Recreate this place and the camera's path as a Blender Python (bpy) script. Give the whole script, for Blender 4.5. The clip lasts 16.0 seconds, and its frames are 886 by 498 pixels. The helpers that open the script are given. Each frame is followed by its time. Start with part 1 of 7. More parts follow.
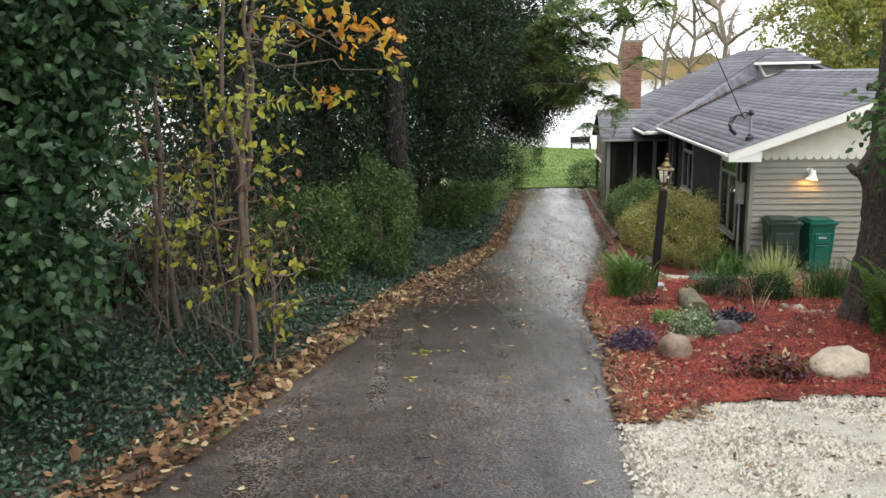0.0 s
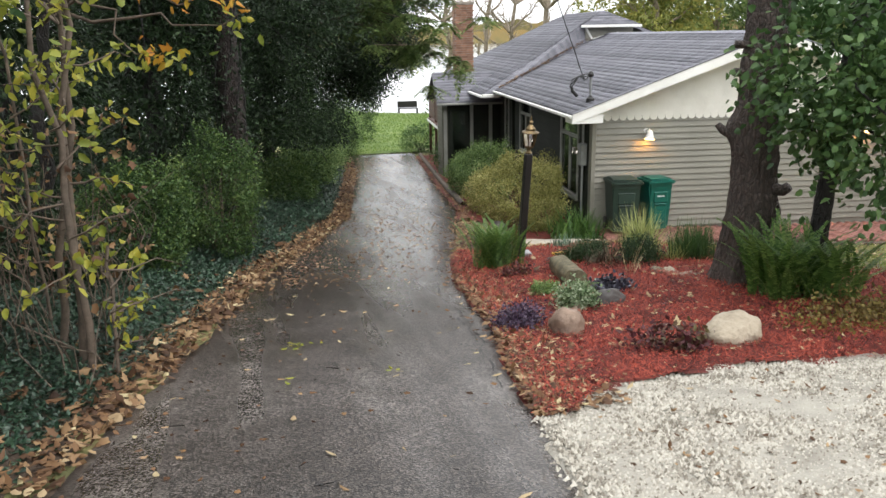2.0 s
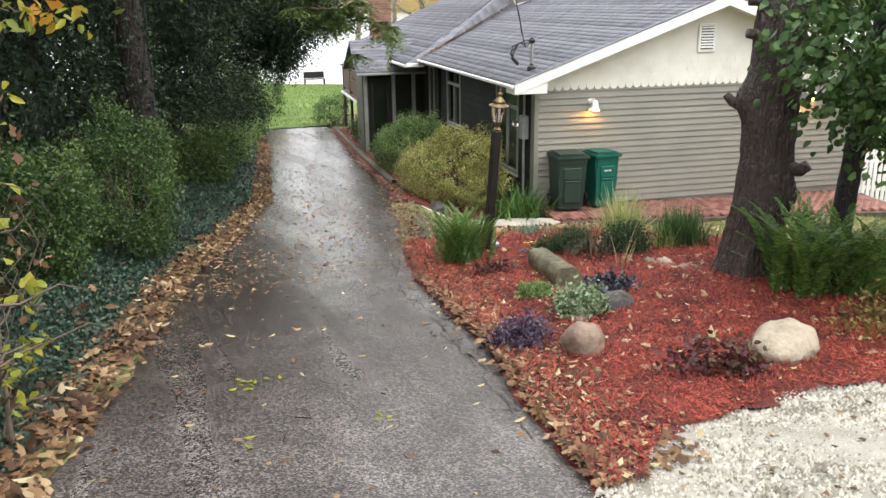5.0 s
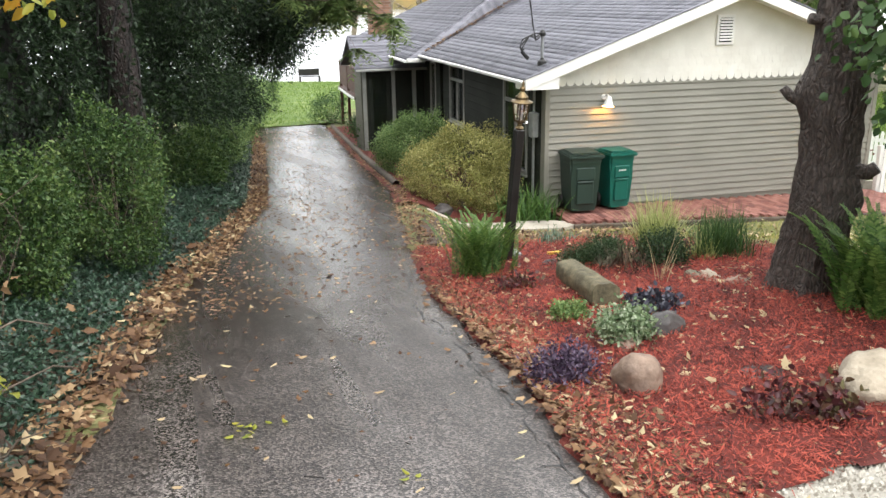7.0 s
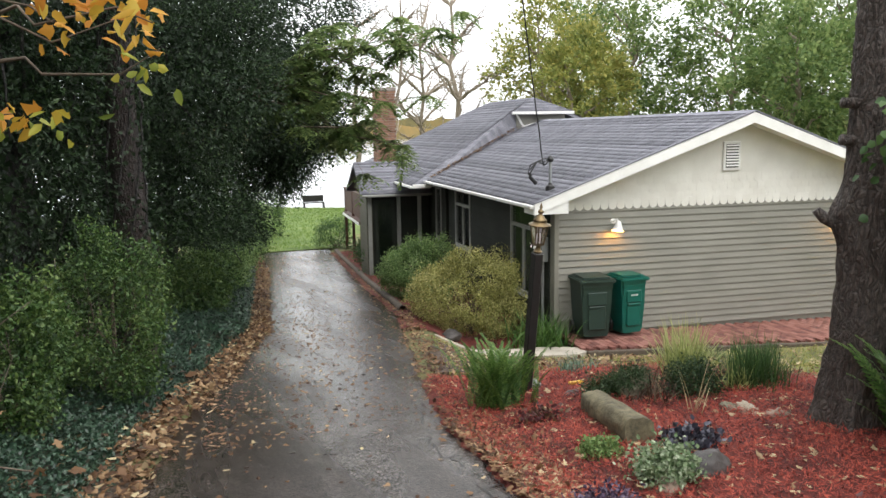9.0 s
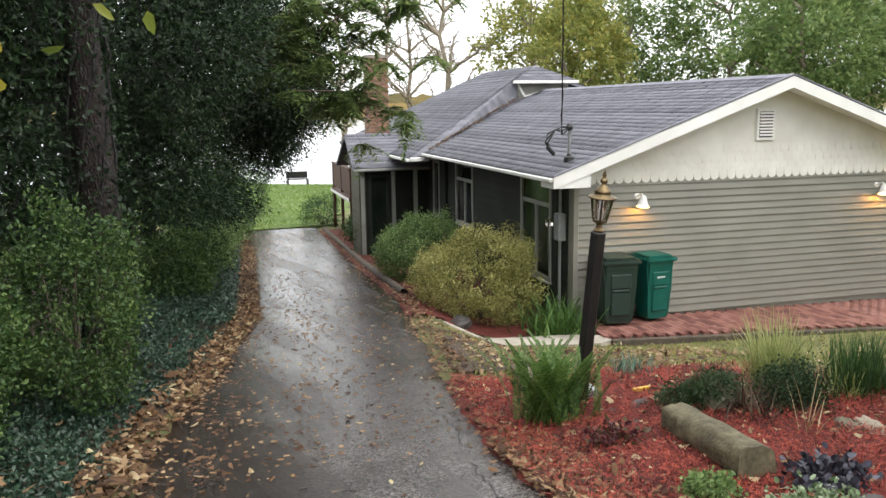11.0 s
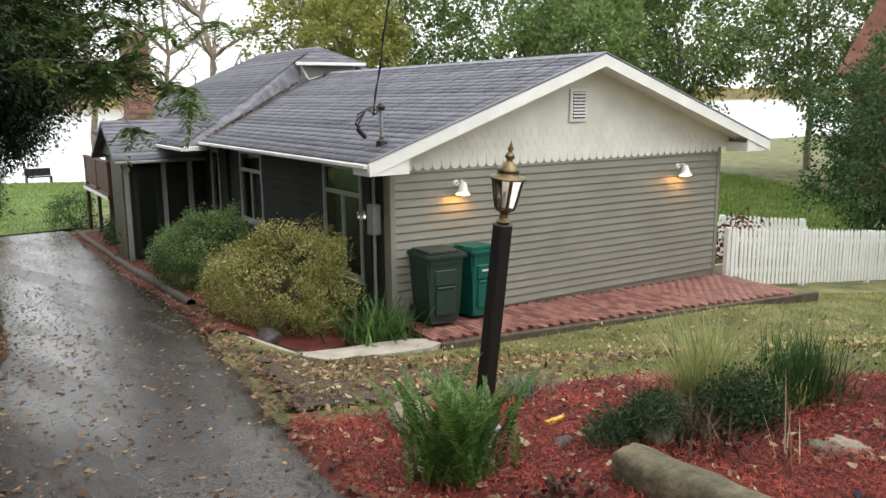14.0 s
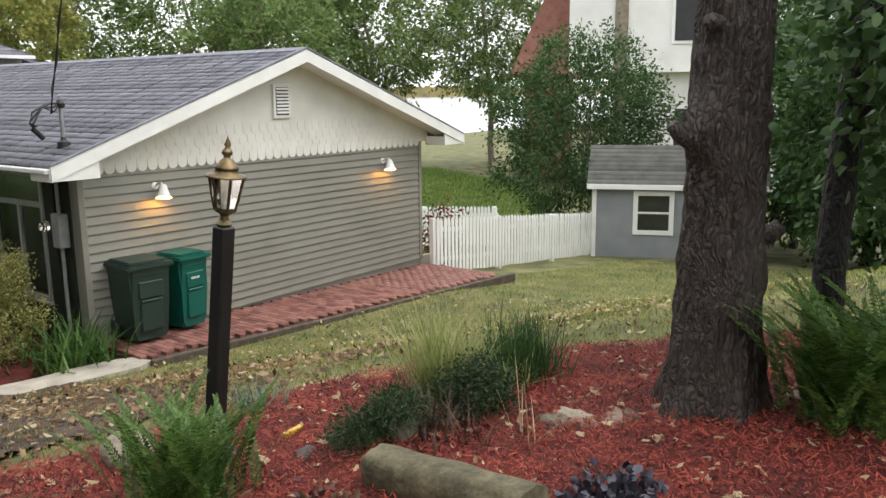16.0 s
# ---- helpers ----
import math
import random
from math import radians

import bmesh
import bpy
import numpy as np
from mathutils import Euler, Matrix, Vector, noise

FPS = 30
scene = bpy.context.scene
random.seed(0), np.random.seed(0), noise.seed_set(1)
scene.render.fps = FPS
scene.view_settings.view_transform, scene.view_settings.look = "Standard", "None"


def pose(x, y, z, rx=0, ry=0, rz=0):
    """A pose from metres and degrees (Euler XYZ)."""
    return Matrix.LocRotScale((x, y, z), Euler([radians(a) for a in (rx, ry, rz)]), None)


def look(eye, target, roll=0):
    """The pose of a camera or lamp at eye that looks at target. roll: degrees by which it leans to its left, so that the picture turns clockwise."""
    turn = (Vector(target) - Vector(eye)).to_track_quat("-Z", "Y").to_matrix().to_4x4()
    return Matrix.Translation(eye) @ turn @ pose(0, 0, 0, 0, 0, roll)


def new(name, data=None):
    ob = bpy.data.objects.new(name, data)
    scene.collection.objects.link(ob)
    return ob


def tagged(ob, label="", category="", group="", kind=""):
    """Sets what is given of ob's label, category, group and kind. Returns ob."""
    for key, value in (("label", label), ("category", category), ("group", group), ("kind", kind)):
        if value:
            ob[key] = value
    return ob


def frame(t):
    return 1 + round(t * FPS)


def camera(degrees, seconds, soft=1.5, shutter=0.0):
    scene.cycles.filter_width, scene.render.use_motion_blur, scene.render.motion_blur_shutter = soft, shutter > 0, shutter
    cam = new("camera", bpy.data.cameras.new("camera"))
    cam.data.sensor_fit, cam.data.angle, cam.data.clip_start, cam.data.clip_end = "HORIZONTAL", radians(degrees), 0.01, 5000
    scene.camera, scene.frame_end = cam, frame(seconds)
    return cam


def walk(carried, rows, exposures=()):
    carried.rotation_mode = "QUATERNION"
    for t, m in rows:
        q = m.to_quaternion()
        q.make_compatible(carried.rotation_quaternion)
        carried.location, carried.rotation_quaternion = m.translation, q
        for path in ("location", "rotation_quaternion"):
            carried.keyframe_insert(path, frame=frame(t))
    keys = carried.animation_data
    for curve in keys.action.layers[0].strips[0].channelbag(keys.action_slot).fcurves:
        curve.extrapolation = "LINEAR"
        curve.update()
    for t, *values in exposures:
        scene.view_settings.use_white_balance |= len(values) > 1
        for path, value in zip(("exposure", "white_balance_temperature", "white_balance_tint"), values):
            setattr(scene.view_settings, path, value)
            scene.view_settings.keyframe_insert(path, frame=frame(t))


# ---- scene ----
cam = camera(57.1, 16.0)
METRES, EYE, TILT, LEAN, TURN = 7.0, 1.7, -1.94, 1.82, -0.4
ROWS = [
    (0.0, 0.0, 0.0, 0.0, 0.13, -10.2, -0.75),
    (0.5, -0.0122, 0.0236, -0.0032, -2.91, -10.47, -0.69),
    (1.0, -0.0172, 0.0553, -0.004, -6.41, -10.9, -0.59),
    (1.5, -0.0295, 0.0855, -0.0059, -9.93, -11.72, -0.52),
    (2.0, -0.0474, 0.1115, -0.0073, -12.25, -12.44, -0.47),
    (2.5, -0.065, 0.1441, -0.0111, -14.8, -12.8, -0.43),
    (3.0, -0.0714, 0.175, -0.0124, -16.37, -13.08, -0.4),
    (3.5, -0.0785, 0.2077, -0.0117, -17.46, -13.51, -0.36),
    (6.0, -0.0775, 0.3882, -0.023, -19.26, -14.62, -0.29),
    (6.5, -0.0703, 0.4189, -0.0255, -19.35, -14.64, -0.23),
    (7.0, -0.0694, 0.431, -0.0266, -19.42, -14.6, -0.16),
    (7.5, -0.0699, 0.4335, -0.0233, -19.38, -10.31, -0.12),
    (8.0, -0.0685, 0.4354, -0.0258, -19.34, -5.32, -0.16),
    (8.5, -0.0673, 0.4496, -0.0285, -19.31, -5.26, -0.14),
    (9.0, -0.0704, 0.4844, -0.0338, -19.38, -5.86, -0.14),
    (9.5, -0.0652, 0.5296, -0.0379, -19.79, -6.63, -0.14),
    (12.0, -0.0576, 0.7831, -0.0613, -22.64, -7.64, -0.17),
    (12.5, -0.0515, 0.8241, -0.0635, -25.07, -7.66, -0.1),
    (13.0, -0.0518, 0.8695, -0.0679, -28.9, -7.96, -0.0),
    (13.5, -0.0416, 0.9048, -0.0736, -32.96, -8.01, 0.14),
    (14.0, -0.0366, 0.9318, -0.0749, -37.05, -7.93, 0.27),
    (14.5, -0.0334, 0.9512, -0.0761, -44.2, -7.86, 0.55),
    (15.0, -0.0296, 0.9626, -0.0779, -52.01, -7.88, 0.87),
    (15.5, -0.0271, 0.9656, -0.0779, -55.58, -8.07, 1.08),
    (16.0, -0.0245, 0.9673, -0.0785, -57.9, -8.32, 1.25),
]
EXPOSURES = [(0.0, 1.08), (3.5, 1.3), (6.0, 1.56), (7.0, 1.58), (8.0, 1.22), (9.5, 1.18), (12.5, 1.22), (14.5, 0.98), (16.0, 1.0)]
walk(cam, [(t, pose(0, 0, EYE, TILT, LEAN, TURN) @ pose(METRES * x, METRES * y, METRES * z, 90 + pitch, roll, yaw)) for t, x, y, z, yaw, pitch, roll in ROWS], EXPOSURES)

# ---- world and light ----
world = bpy.data.worlds.new("overcast")
scene.world = world
world.use_nodes = True
wn, wl = world.node_tree.nodes, world.node_tree.links
sky = wn.new("ShaderNodeTexSky")
sky.sky_type, sky.sun_disc = "NISHITA", False
sky.sun_elevation, sky.sun_rotation = radians(58), radians(149)
sky.air_density, sky.dust_density, sky.ozone_density = 1.0, 6.0, 1.0
hsv = wn.new("ShaderNodeHueSaturation")
hsv.inputs["Saturation"].default_value = 0.22
wl.new(sky.outputs[0], hsv.inputs["Color"])
cloud = wn.new("ShaderNodeMix")
cloud.data_type = "RGBA"
cloud.inputs["Factor"].default_value = 0.8
cloud.inputs["B"].default_value = (6.3, 6.45, 6.6, 1)
wl.new(hsv.outputs[0], cloud.inputs["A"])
wl.new(cloud.outputs["Result"], wn["Background"].inputs[0])
wn["Background"].inputs[1].default_value = 0.15
sun = new("sun", bpy.data.lights.new("sun", "SUN"))
sun.data.energy, sun.data.angle, sun.data.color = 0.6, radians(70), (1.0, 0.96, 0.9)
sun.matrix_world = look((18, -30, 60), (0, 0, 0))

# ---- materials ----
MATS = {}


def mat(name, c1, c2, scale=8.0, rough=0.7, bump=0.2, fine=60.0, metal=0.0, island=0.0, obj=0.0, spec=0.5, coat=0.0, stretch=(1, 1, 1), rough2=None, bumpdist=0.01):
    """Two tones mixed at a broad and a fine scale, with relief; island and obj vary the tone from piece to piece."""
    m = bpy.data.materials.new(name)
    m.use_nodes = True
    n, l = m.node_tree.nodes, m.node_tree.links
    b = n["Principled BSDF"]
    geo = n.new("ShaderNodeNewGeometry")
    mapping = n.new("ShaderNodeMapping")
    mapping.inputs["Scale"].default_value = stretch
    l.new(geo.outputs["Position"], mapping.inputs[0])
    big, small = n.new("ShaderNodeTexNoise"), n.new("ShaderNodeTexNoise")
    for tex, s, d in ((big, scale, 4.0), (small, fine, 3.0)):
        tex.inputs["Scale"].default_value, tex.inputs["Detail"].default_value = s, d
        l.new(mapping.outputs[0], tex.inputs["Vector"])
    add = n.new("ShaderNodeMath")
    add.operation = "MULTIPLY_ADD"
    add.inputs[1].default_value, add.inputs[2].default_value = 0.55, -0.02
    l.new(small.outputs[0], add.inputs[0])
    tot = n.new("ShaderNodeMath")
    tot.operation = "MULTIPLY_ADD"
    tot.inputs[1].default_value = 1.5
    l.new(big.outputs[0], tot.inputs[0])
    l.new(add.outputs[0], tot.inputs[2])
    last = tot
    for weight, socket in ((island, geo.outputs["Random Per Island"]), (obj, None)):
        if weight:
            if socket is None:
                socket = n.new("ShaderNodeObjectInfo").outputs["Random"]
            v = n.new("ShaderNodeMath")
            v.operation = "MULTIPLY_ADD"
            v.inputs[1].default_value = weight * 2
            l.new(socket, v.inputs[0])
            l.new(last.outputs[0], v.inputs[2])
            s = n.new("ShaderNodeMath")
            s.operation = "SUBTRACT"
            s.inputs[1].default_value = weight
            l.new(v.outputs[0], s.inputs[0])
            last = s
    ramp = n.new("ShaderNodeValToRGB")
    ramp.color_ramp.elements[0].position, ramp.color_ramp.elements[1].position = 0.55, 1.0
    tones = [c1, c2] if not isinstance(c1, list) else c1
    ramp.color_ramp.elements[0].color, ramp.color_ramp.elements[1].color = (*tones[0], 1), (*tones[-1], 1)
    for i, c in enumerate(tones[1:-1], 1):
        e = ramp.color_ramp.elements.new(0.55 + 0.45 * i / (len(tones) - 1))
        e.color = (*c, 1)
    shift = n.new("ShaderNodeMath")
    shift.operation = "MULTIPLY_ADD"
    shift.inputs[1].default_value, shift.inputs[2].default_value = 0.55, 0.24
    l.new(last.outputs[0], shift.inputs[0])
    l.new(shift.outputs[0], ramp.inputs[0])
    l.new(ramp.outputs[0], b.inputs["Base Color"])
    b.inputs["Roughness"].default_value, b.inputs["Metallic"].default_value = rough, metal
    b.inputs["Specular IOR Level"].default_value, b.inputs["Coat Weight"].default_value = spec, coat
    if rough2 is not None:
        rr = n.new("ShaderNodeMapRange")
        rr.inputs[1].default_value, rr.inputs[2].default_value = 0.38, 0.62
        rr.inputs[3].default_value, rr.inputs[4].default_value = rough, rough2
        l.new(big.outputs[0], rr.inputs[0])
        l.new(rr.outputs[0], b.inputs["Roughness"])
    if bump:
        bp = n.new("ShaderNodeBump")
        bp.inputs["Strength"].default_value, bp.inputs["Distance"].default_value = bump, bumpdist
        l.new(small.outputs[0], bp.inputs["Height"])
        l.new(bp.outputs[0], b.inputs["Normal"])
    MATS[name] = m
    return m


def leafmat(name, tones, rough=0.5, through_light=0.25, spec=0.35):
    """Leaf tissue: tones spread leaf by leaf, some light through the blade."""
    m = bpy.data.materials.new(name)
    m.use_nodes = True
    n, l = m.node_tree.nodes, m.node_tree.links
    b = n["Principled BSDF"]
    geo = n.new("ShaderNodeNewGeometry")
    tex = n.new("ShaderNodeTexNoise")
    tex.inputs["Scale"].default_value = 1.3
    l.new(geo.outputs["Position"], tex.inputs["Vector"])
    a = n.new("ShaderNodeMath")
    a.operation = "MULTIPLY_ADD"
    a.inputs[1].default_value = 0.75
    l.new(geo.outputs["Random Per Island"], a.inputs[0])
    s = n.new("ShaderNodeMath")
    s.operation = "MULTIPLY_ADD"
    s.inputs[1].default_value, s.inputs[2].default_value = 0.9, -0.32
    l.new(tex.outputs[0], s.inputs[0])
    l.new(s.outputs[0], a.inputs[2])
    ramp = n.new("ShaderNodeValToRGB")
    ramp.color_ramp.elements[0].color, ramp.color_ramp.elements[1].color = (*tones[0], 1), (*tones[-1], 1)
    for i, c in enumerate(tones[1:-1], 1):
        ramp.color_ramp.elements.new(i / (len(tones) - 1)).color = (*c, 1)
    l.new(a.outputs[0], ramp.inputs[0])
    l.new(ramp.outputs[0], b.inputs["Base Color"])
    b.inputs["Roughness"].default_value, b.inputs["Specular IOR Level"].default_value = rough, spec
    tr = n.new("ShaderNodeBsdfTranslucent")
    mix = n.new("ShaderNodeMixShader")
    mix.inputs[0].default_value = through_light
    l.new(ramp.outputs[0], tr.inputs[0])
    l.new(b.outputs[0], mix.inputs[1])
    l.new(tr.outputs[0], mix.inputs[2])
    l.new(mix.outputs[0], n["Material Output"].inputs[0])
    MATS[name] = m
    return m


def glass(name, tint=(1, 1, 1), rough=0.02, alpha=0.0):
    m = bpy.data.materials.new(name)
    m.use_nodes = True
    b = m.node_tree.nodes["Principled BSDF"]
    b.inputs["Base Color"].default_value = (*tint, 1)
    b.inputs["Roughness"].default_value, b.inputs["Transmission Weight"].default_value = rough, 1.0
    b.inputs["IOR"].default_value = 1.45
    return m


def asphalt(name):
    """Wet asphalt: single stones of the aggregate, damp patches, streaks along the drive, pitted relief."""
    m = bpy.data.materials.new(name)
    m.use_nodes = True
    n, l = m.node_tree.nodes, m.node_tree.links
    b = n["Principled BSDF"]
    geo = n.new("ShaderNodeNewGeometry")

    def noise_tex(scale, detail, stretch=(1, 1, 1)):
        mp, t = n.new("ShaderNodeMapping"), n.new("ShaderNodeTexNoise")
        mp.inputs["Scale"].default_value = stretch
        t.inputs["Scale"].default_value, t.inputs["Detail"].default_value = scale, detail
        l.new(geo.outputs["Position"], mp.inputs[0])
        l.new(mp.outputs[0], t.inputs["Vector"])
        return t.outputs[0]

    def ramp(source, lo, hi, c0, c1):
        r = n.new("ShaderNodeValToRGB")
        r.color_ramp.elements[0].position, r.color_ramp.elements[1].position = lo, hi
        r.color_ramp.elements[0].color, r.color_ramp.elements[1].color = (*c0, 1), (*c1, 1)
        l.new(source, r.inputs[0])
        return r.outputs[0]

    def blend(kind, a, c):
        x = n.new("ShaderNodeMix")
        x.data_type, x.blend_type = "RGBA", kind
        x.inputs["Factor"].default_value = 1.0
        l.new(a, x.inputs["A"])
        l.new(c, x.inputs["B"])
        return x.outputs["Result"]

    def spread_range(source, a, c, d, e):
        r = n.new("ShaderNodeMapRange")
        for k, v in enumerate((a, c, d, e), 1):
            r.inputs[k].default_value = v
        l.new(source, r.inputs[0])
        return r.outputs[0]

    stone = n.new("ShaderNodeTexVoronoi")
    stone.inputs["Scale"].default_value = 95.0
    l.new(geo.outputs["Position"], stone.inputs["Vector"])
    sep_stone = n.new("ShaderNodeSeparateColor")
    l.new(stone.outputs["Color"], sep_stone.inputs[0])
    patch, stain = noise_tex(0.6, 5.0), noise_tex(3.2, 6.0)
    streak, grit = noise_tex(1.4, 4.0, (1.6, 0.16, 1)), noise_tex(230.0, 2.0)
    aggregate = ramp(sep_stone.outputs[0], 0.35, 0.97, (0.024, 0.0215, 0.021), (0.18, 0.168, 0.162))
    aggregate = blend("MULTIPLY", aggregate, ramp(grit, 0.35, 0.65, (0.55, 0.55, 0.55), (1.3, 1.3, 1.3)))
    tone = blend("MULTIPLY", ramp(patch, 0.38, 0.62, (0.78, 0.74, 0.71), (1.2, 1.18, 1.17)), ramp(stain, 0.3, 0.68, (0.72, 0.69, 0.67), (1.2, 1.19, 1.18)))
    tone = blend("MULTIPLY", tone, ramp(streak, 0.36, 0.62, (0.74, 0.71, 0.69), (1.12, 1.12, 1.12)))
    # wet grades the lower stretch darker, browner and glossier than the upper one
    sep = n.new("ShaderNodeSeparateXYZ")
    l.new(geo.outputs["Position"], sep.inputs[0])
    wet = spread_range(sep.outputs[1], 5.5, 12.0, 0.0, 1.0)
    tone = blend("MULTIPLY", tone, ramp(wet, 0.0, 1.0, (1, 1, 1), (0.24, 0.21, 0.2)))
    # worn grades brightness into the colour along y: darker before 3.6, paler past 6.4
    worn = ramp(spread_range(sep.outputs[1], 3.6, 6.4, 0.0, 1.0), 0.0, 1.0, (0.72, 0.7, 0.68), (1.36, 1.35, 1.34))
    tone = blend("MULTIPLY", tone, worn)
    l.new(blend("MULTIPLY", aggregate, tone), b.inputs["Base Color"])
    damp = spread_range(streak, 0.36, 0.62, 0.42, 0.24)
    sheen = n.new("ShaderNodeMath")
    sheen.operation = "MULTIPLY"
    l.new(damp, sheen.inputs[0])
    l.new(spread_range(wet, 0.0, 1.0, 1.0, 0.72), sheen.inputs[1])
    l.new(sheen.outputs[0], b.inputs["Roughness"])
    l.new(spread_range(wet, 0.0, 1.0, 0.55, 0.36), b.inputs["Specular IOR Level"])
    b.inputs["Coat Roughness"].default_value = 0.28
    film = n.new("ShaderNodeMath")
    film.operation = "MULTIPLY"
    l.new(spread_range(streak, 0.38, 0.66, 0.0, 0.22), film.inputs[0])
    l.new(spread_range(stain, 0.35, 0.62, 0.25, 1.0), film.inputs[1])
    l.new(film.outputs[0], b.inputs["Coat Weight"])
    bp = n.new("ShaderNodeBump")
    bp.inputs["Distance"].default_value = 0.004
    l.new(spread_range(wet, 0.0, 1.0, 0.55, 0.22), bp.inputs["Strength"])
    l.new(stone.outputs["Distance"], bp.inputs["Height"])
    l.new(bp.outputs[0], b.inputs["Normal"])
    return m


def furrowed_bark(name, ridge, furrow, scale):
    """Bark plates parted by dark upright furrows."""
    m = bpy.data.materials.new(name)
    m.use_nodes = True
    n, l = m.node_tree.nodes, m.node_tree.links
    b = n["Principled BSDF"]
    geo = n.new("ShaderNodeNewGeometry")
    bend, grain = n.new("ShaderNodeTexNoise"), n.new("ShaderNodeTexNoise")
    bend.inputs["Scale"].default_value, grain.inputs["Scale"].default_value = 5.0, 60.0
    grain.inputs["Detail"].default_value = 5.0
    l.new(geo.outputs["Position"], bend.inputs["Vector"])
    l.new(geo.outputs["Position"], grain.inputs["Vector"])
    warp = n.new("ShaderNodeVectorMath")
    warp.operation = "MULTIPLY_ADD"
    warp.inputs[1].default_value = (0.12, 0.12, 0.12)
    l.new(bend.outputs["Color"], warp.inputs[0])
    l.new(geo.outputs["Position"], warp.inputs[2])
    mp = n.new("ShaderNodeMapping")
    mp.inputs["Scale"].default_value = (1, 1, 0.33)
    l.new(warp.outputs[0], mp.inputs[0])
    plate = n.new("ShaderNodeTexVoronoi")
    plate.feature = "DISTANCE_TO_EDGE"
    plate.inputs["Scale"].default_value = scale
    l.new(mp.outputs[0], plate.inputs["Vector"])
    mixed = n.new("ShaderNodeMath")
    mixed.operation = "MULTIPLY_ADD"
    mixed.inputs[1].default_value = 0.42
    l.new(grain.outputs[0], mixed.inputs[0])
    l.new(plate.outputs["Distance"], mixed.inputs[2])
    r = n.new("ShaderNodeValToRGB")
    r.color_ramp.elements[0].position, r.color_ramp.elements[1].position = 0.1, 0.42
    r.color_ramp.elements[0].color, r.color_ramp.elements[1].color = (*furrow, 1), (*ridge, 1)
    l.new(mixed.outputs[0], r.inputs[0])
    l.new(r.outputs[0], b.inputs["Base Color"])
    b.inputs["Roughness"].default_value, b.inputs["Specular IOR Level"].default_value = 0.6, 0.45
    bp = n.new("ShaderNodeBump")
    bp.inputs["Strength"].default_value, bp.inputs["Distance"].default_value = 1.0, 0.03
    l.new(mixed.outputs[0], bp.inputs["Height"])
    l.new(bp.outputs[0], b.inputs["Normal"])
    return m


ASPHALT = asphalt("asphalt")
SOIL = mat("soil", (0.03, 0.02, 0.014), (0.09, 0.06, 0.04), 3, 0.9, 0.8, 50)
LAWN = mat("lawn_ground", [(0.045, 0.036, 0.022), (0.115, 0.125, 0.04), (0.24, 0.205, 0.09)], None, 1.6, 0.9, 0.8, 45)
MULCHBED = mat("mulch_base", (0.05, 0.008, 0.006), (0.17, 0.027, 0.016), 4, 0.9, 1.0, 70)
MULCH = mat("mulch_chip", [(0.04, 0.005, 0.004), (0.19, 0.024, 0.015), (0.37, 0.068, 0.04)], None, 3, 0.8, 0.3, 90, island=0.5)
GRAVEL = mat("gravel_base", (0.2, 0.185, 0.155), (0.4, 0.38, 0.33), 5, 0.9, 1.0, 60)
STONECHIP = mat("gravel_stone", [(0.17, 0.15, 0.12), (0.34, 0.315, 0.265), (0.47, 0.445, 0.385)], None, 6, 0.85, 0.3, 80, island=0.55)
BARK = furrowed_bark("bark", (0.075, 0.057, 0.047), (0.006, 0.005, 0.0045), 34.0)
BARKRED = furrowed_bark("bark_red_brown", (0.026, 0.016, 0.013), (0.005, 0.004, 0.004), 30.0)
BARKDARK = furrowed_bark("bark_wet", (0.017, 0.014, 0.013), (0.003, 0.0028, 0.0028), 30.0)
TWIG = mat("twig_bark", (0.05, 0.04, 0.03), (0.16, 0.12, 0.09), 9, 0.85, 0.5, 40)
# grey bark for far trees, lightened so distance haze is in the colour
HAZEBARK = mat("hazed_grey_bark", (0.14, 0.115, 0.085), (0.3, 0.25, 0.19), 5, 0.85, 0.6, 30)
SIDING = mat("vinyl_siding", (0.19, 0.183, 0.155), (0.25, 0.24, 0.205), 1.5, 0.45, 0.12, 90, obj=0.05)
OLIVESIDING = mat("olive_siding", (0.055, 0.052, 0.033), (0.095, 0.09, 0.06), 1.5, 0.6, 0.15, 60, obj=0.1)
# green siding under the eaves, darkened so the colour holds the shade there
SHADESIDING = mat("shaded_green_siding", (0.016, 0.02, 0.015), (0.03, 0.035, 0.027), 1.5, 0.75, 0.15, 60, obj=0.1, spec=0.25)
WHITE = mat("white_paint", (0.74, 0.73, 0.7), (0.86, 0.855, 0.83), 2.5, 0.5, 0.15, 70)
CREAM = mat("gable_paint", (0.66, 0.64, 0.58), (0.8, 0.785, 0.73), 2.0, 0.6, 0.15, 70, obj=0.12)
SHINGLE = mat("roof_shingle", (0.095, 0.095, 0.112), (0.25, 0.25, 0.285), 2.2, 0.8, 0.7, 45, obj=0.28, stretch=(1, 3.2, 1))
SHEDROOF = mat("shed_shingle", (0.06, 0.062, 0.055), (0.13, 0.13, 0.115), 3, 0.9, 0.6, 50, obj=0.3)
SHEDGREY = mat("shed_paint", (0.2, 0.21, 0.22), (0.27, 0.28, 0.29), 2, 0.6, 0.15, 60)
BRICK = mat("brick_paver", [(0.11, 0.042, 0.034), (0.2, 0.078, 0.06), (0.28, 0.13, 0.105)], None, 3, 0.75, 0.4, 70, obj=0.5, island=0.4)
CHIMBRICK = mat("chimney_brick", (0.16, 0.085, 0.055), (0.33, 0.185, 0.125), 5, 0.85, 0.4, 60, obj=0.4)
MORTAR = mat("mortar", (0.2, 0.17, 0.14), (0.34, 0.3, 0.26), 6, 0.9, 0.5, 60)
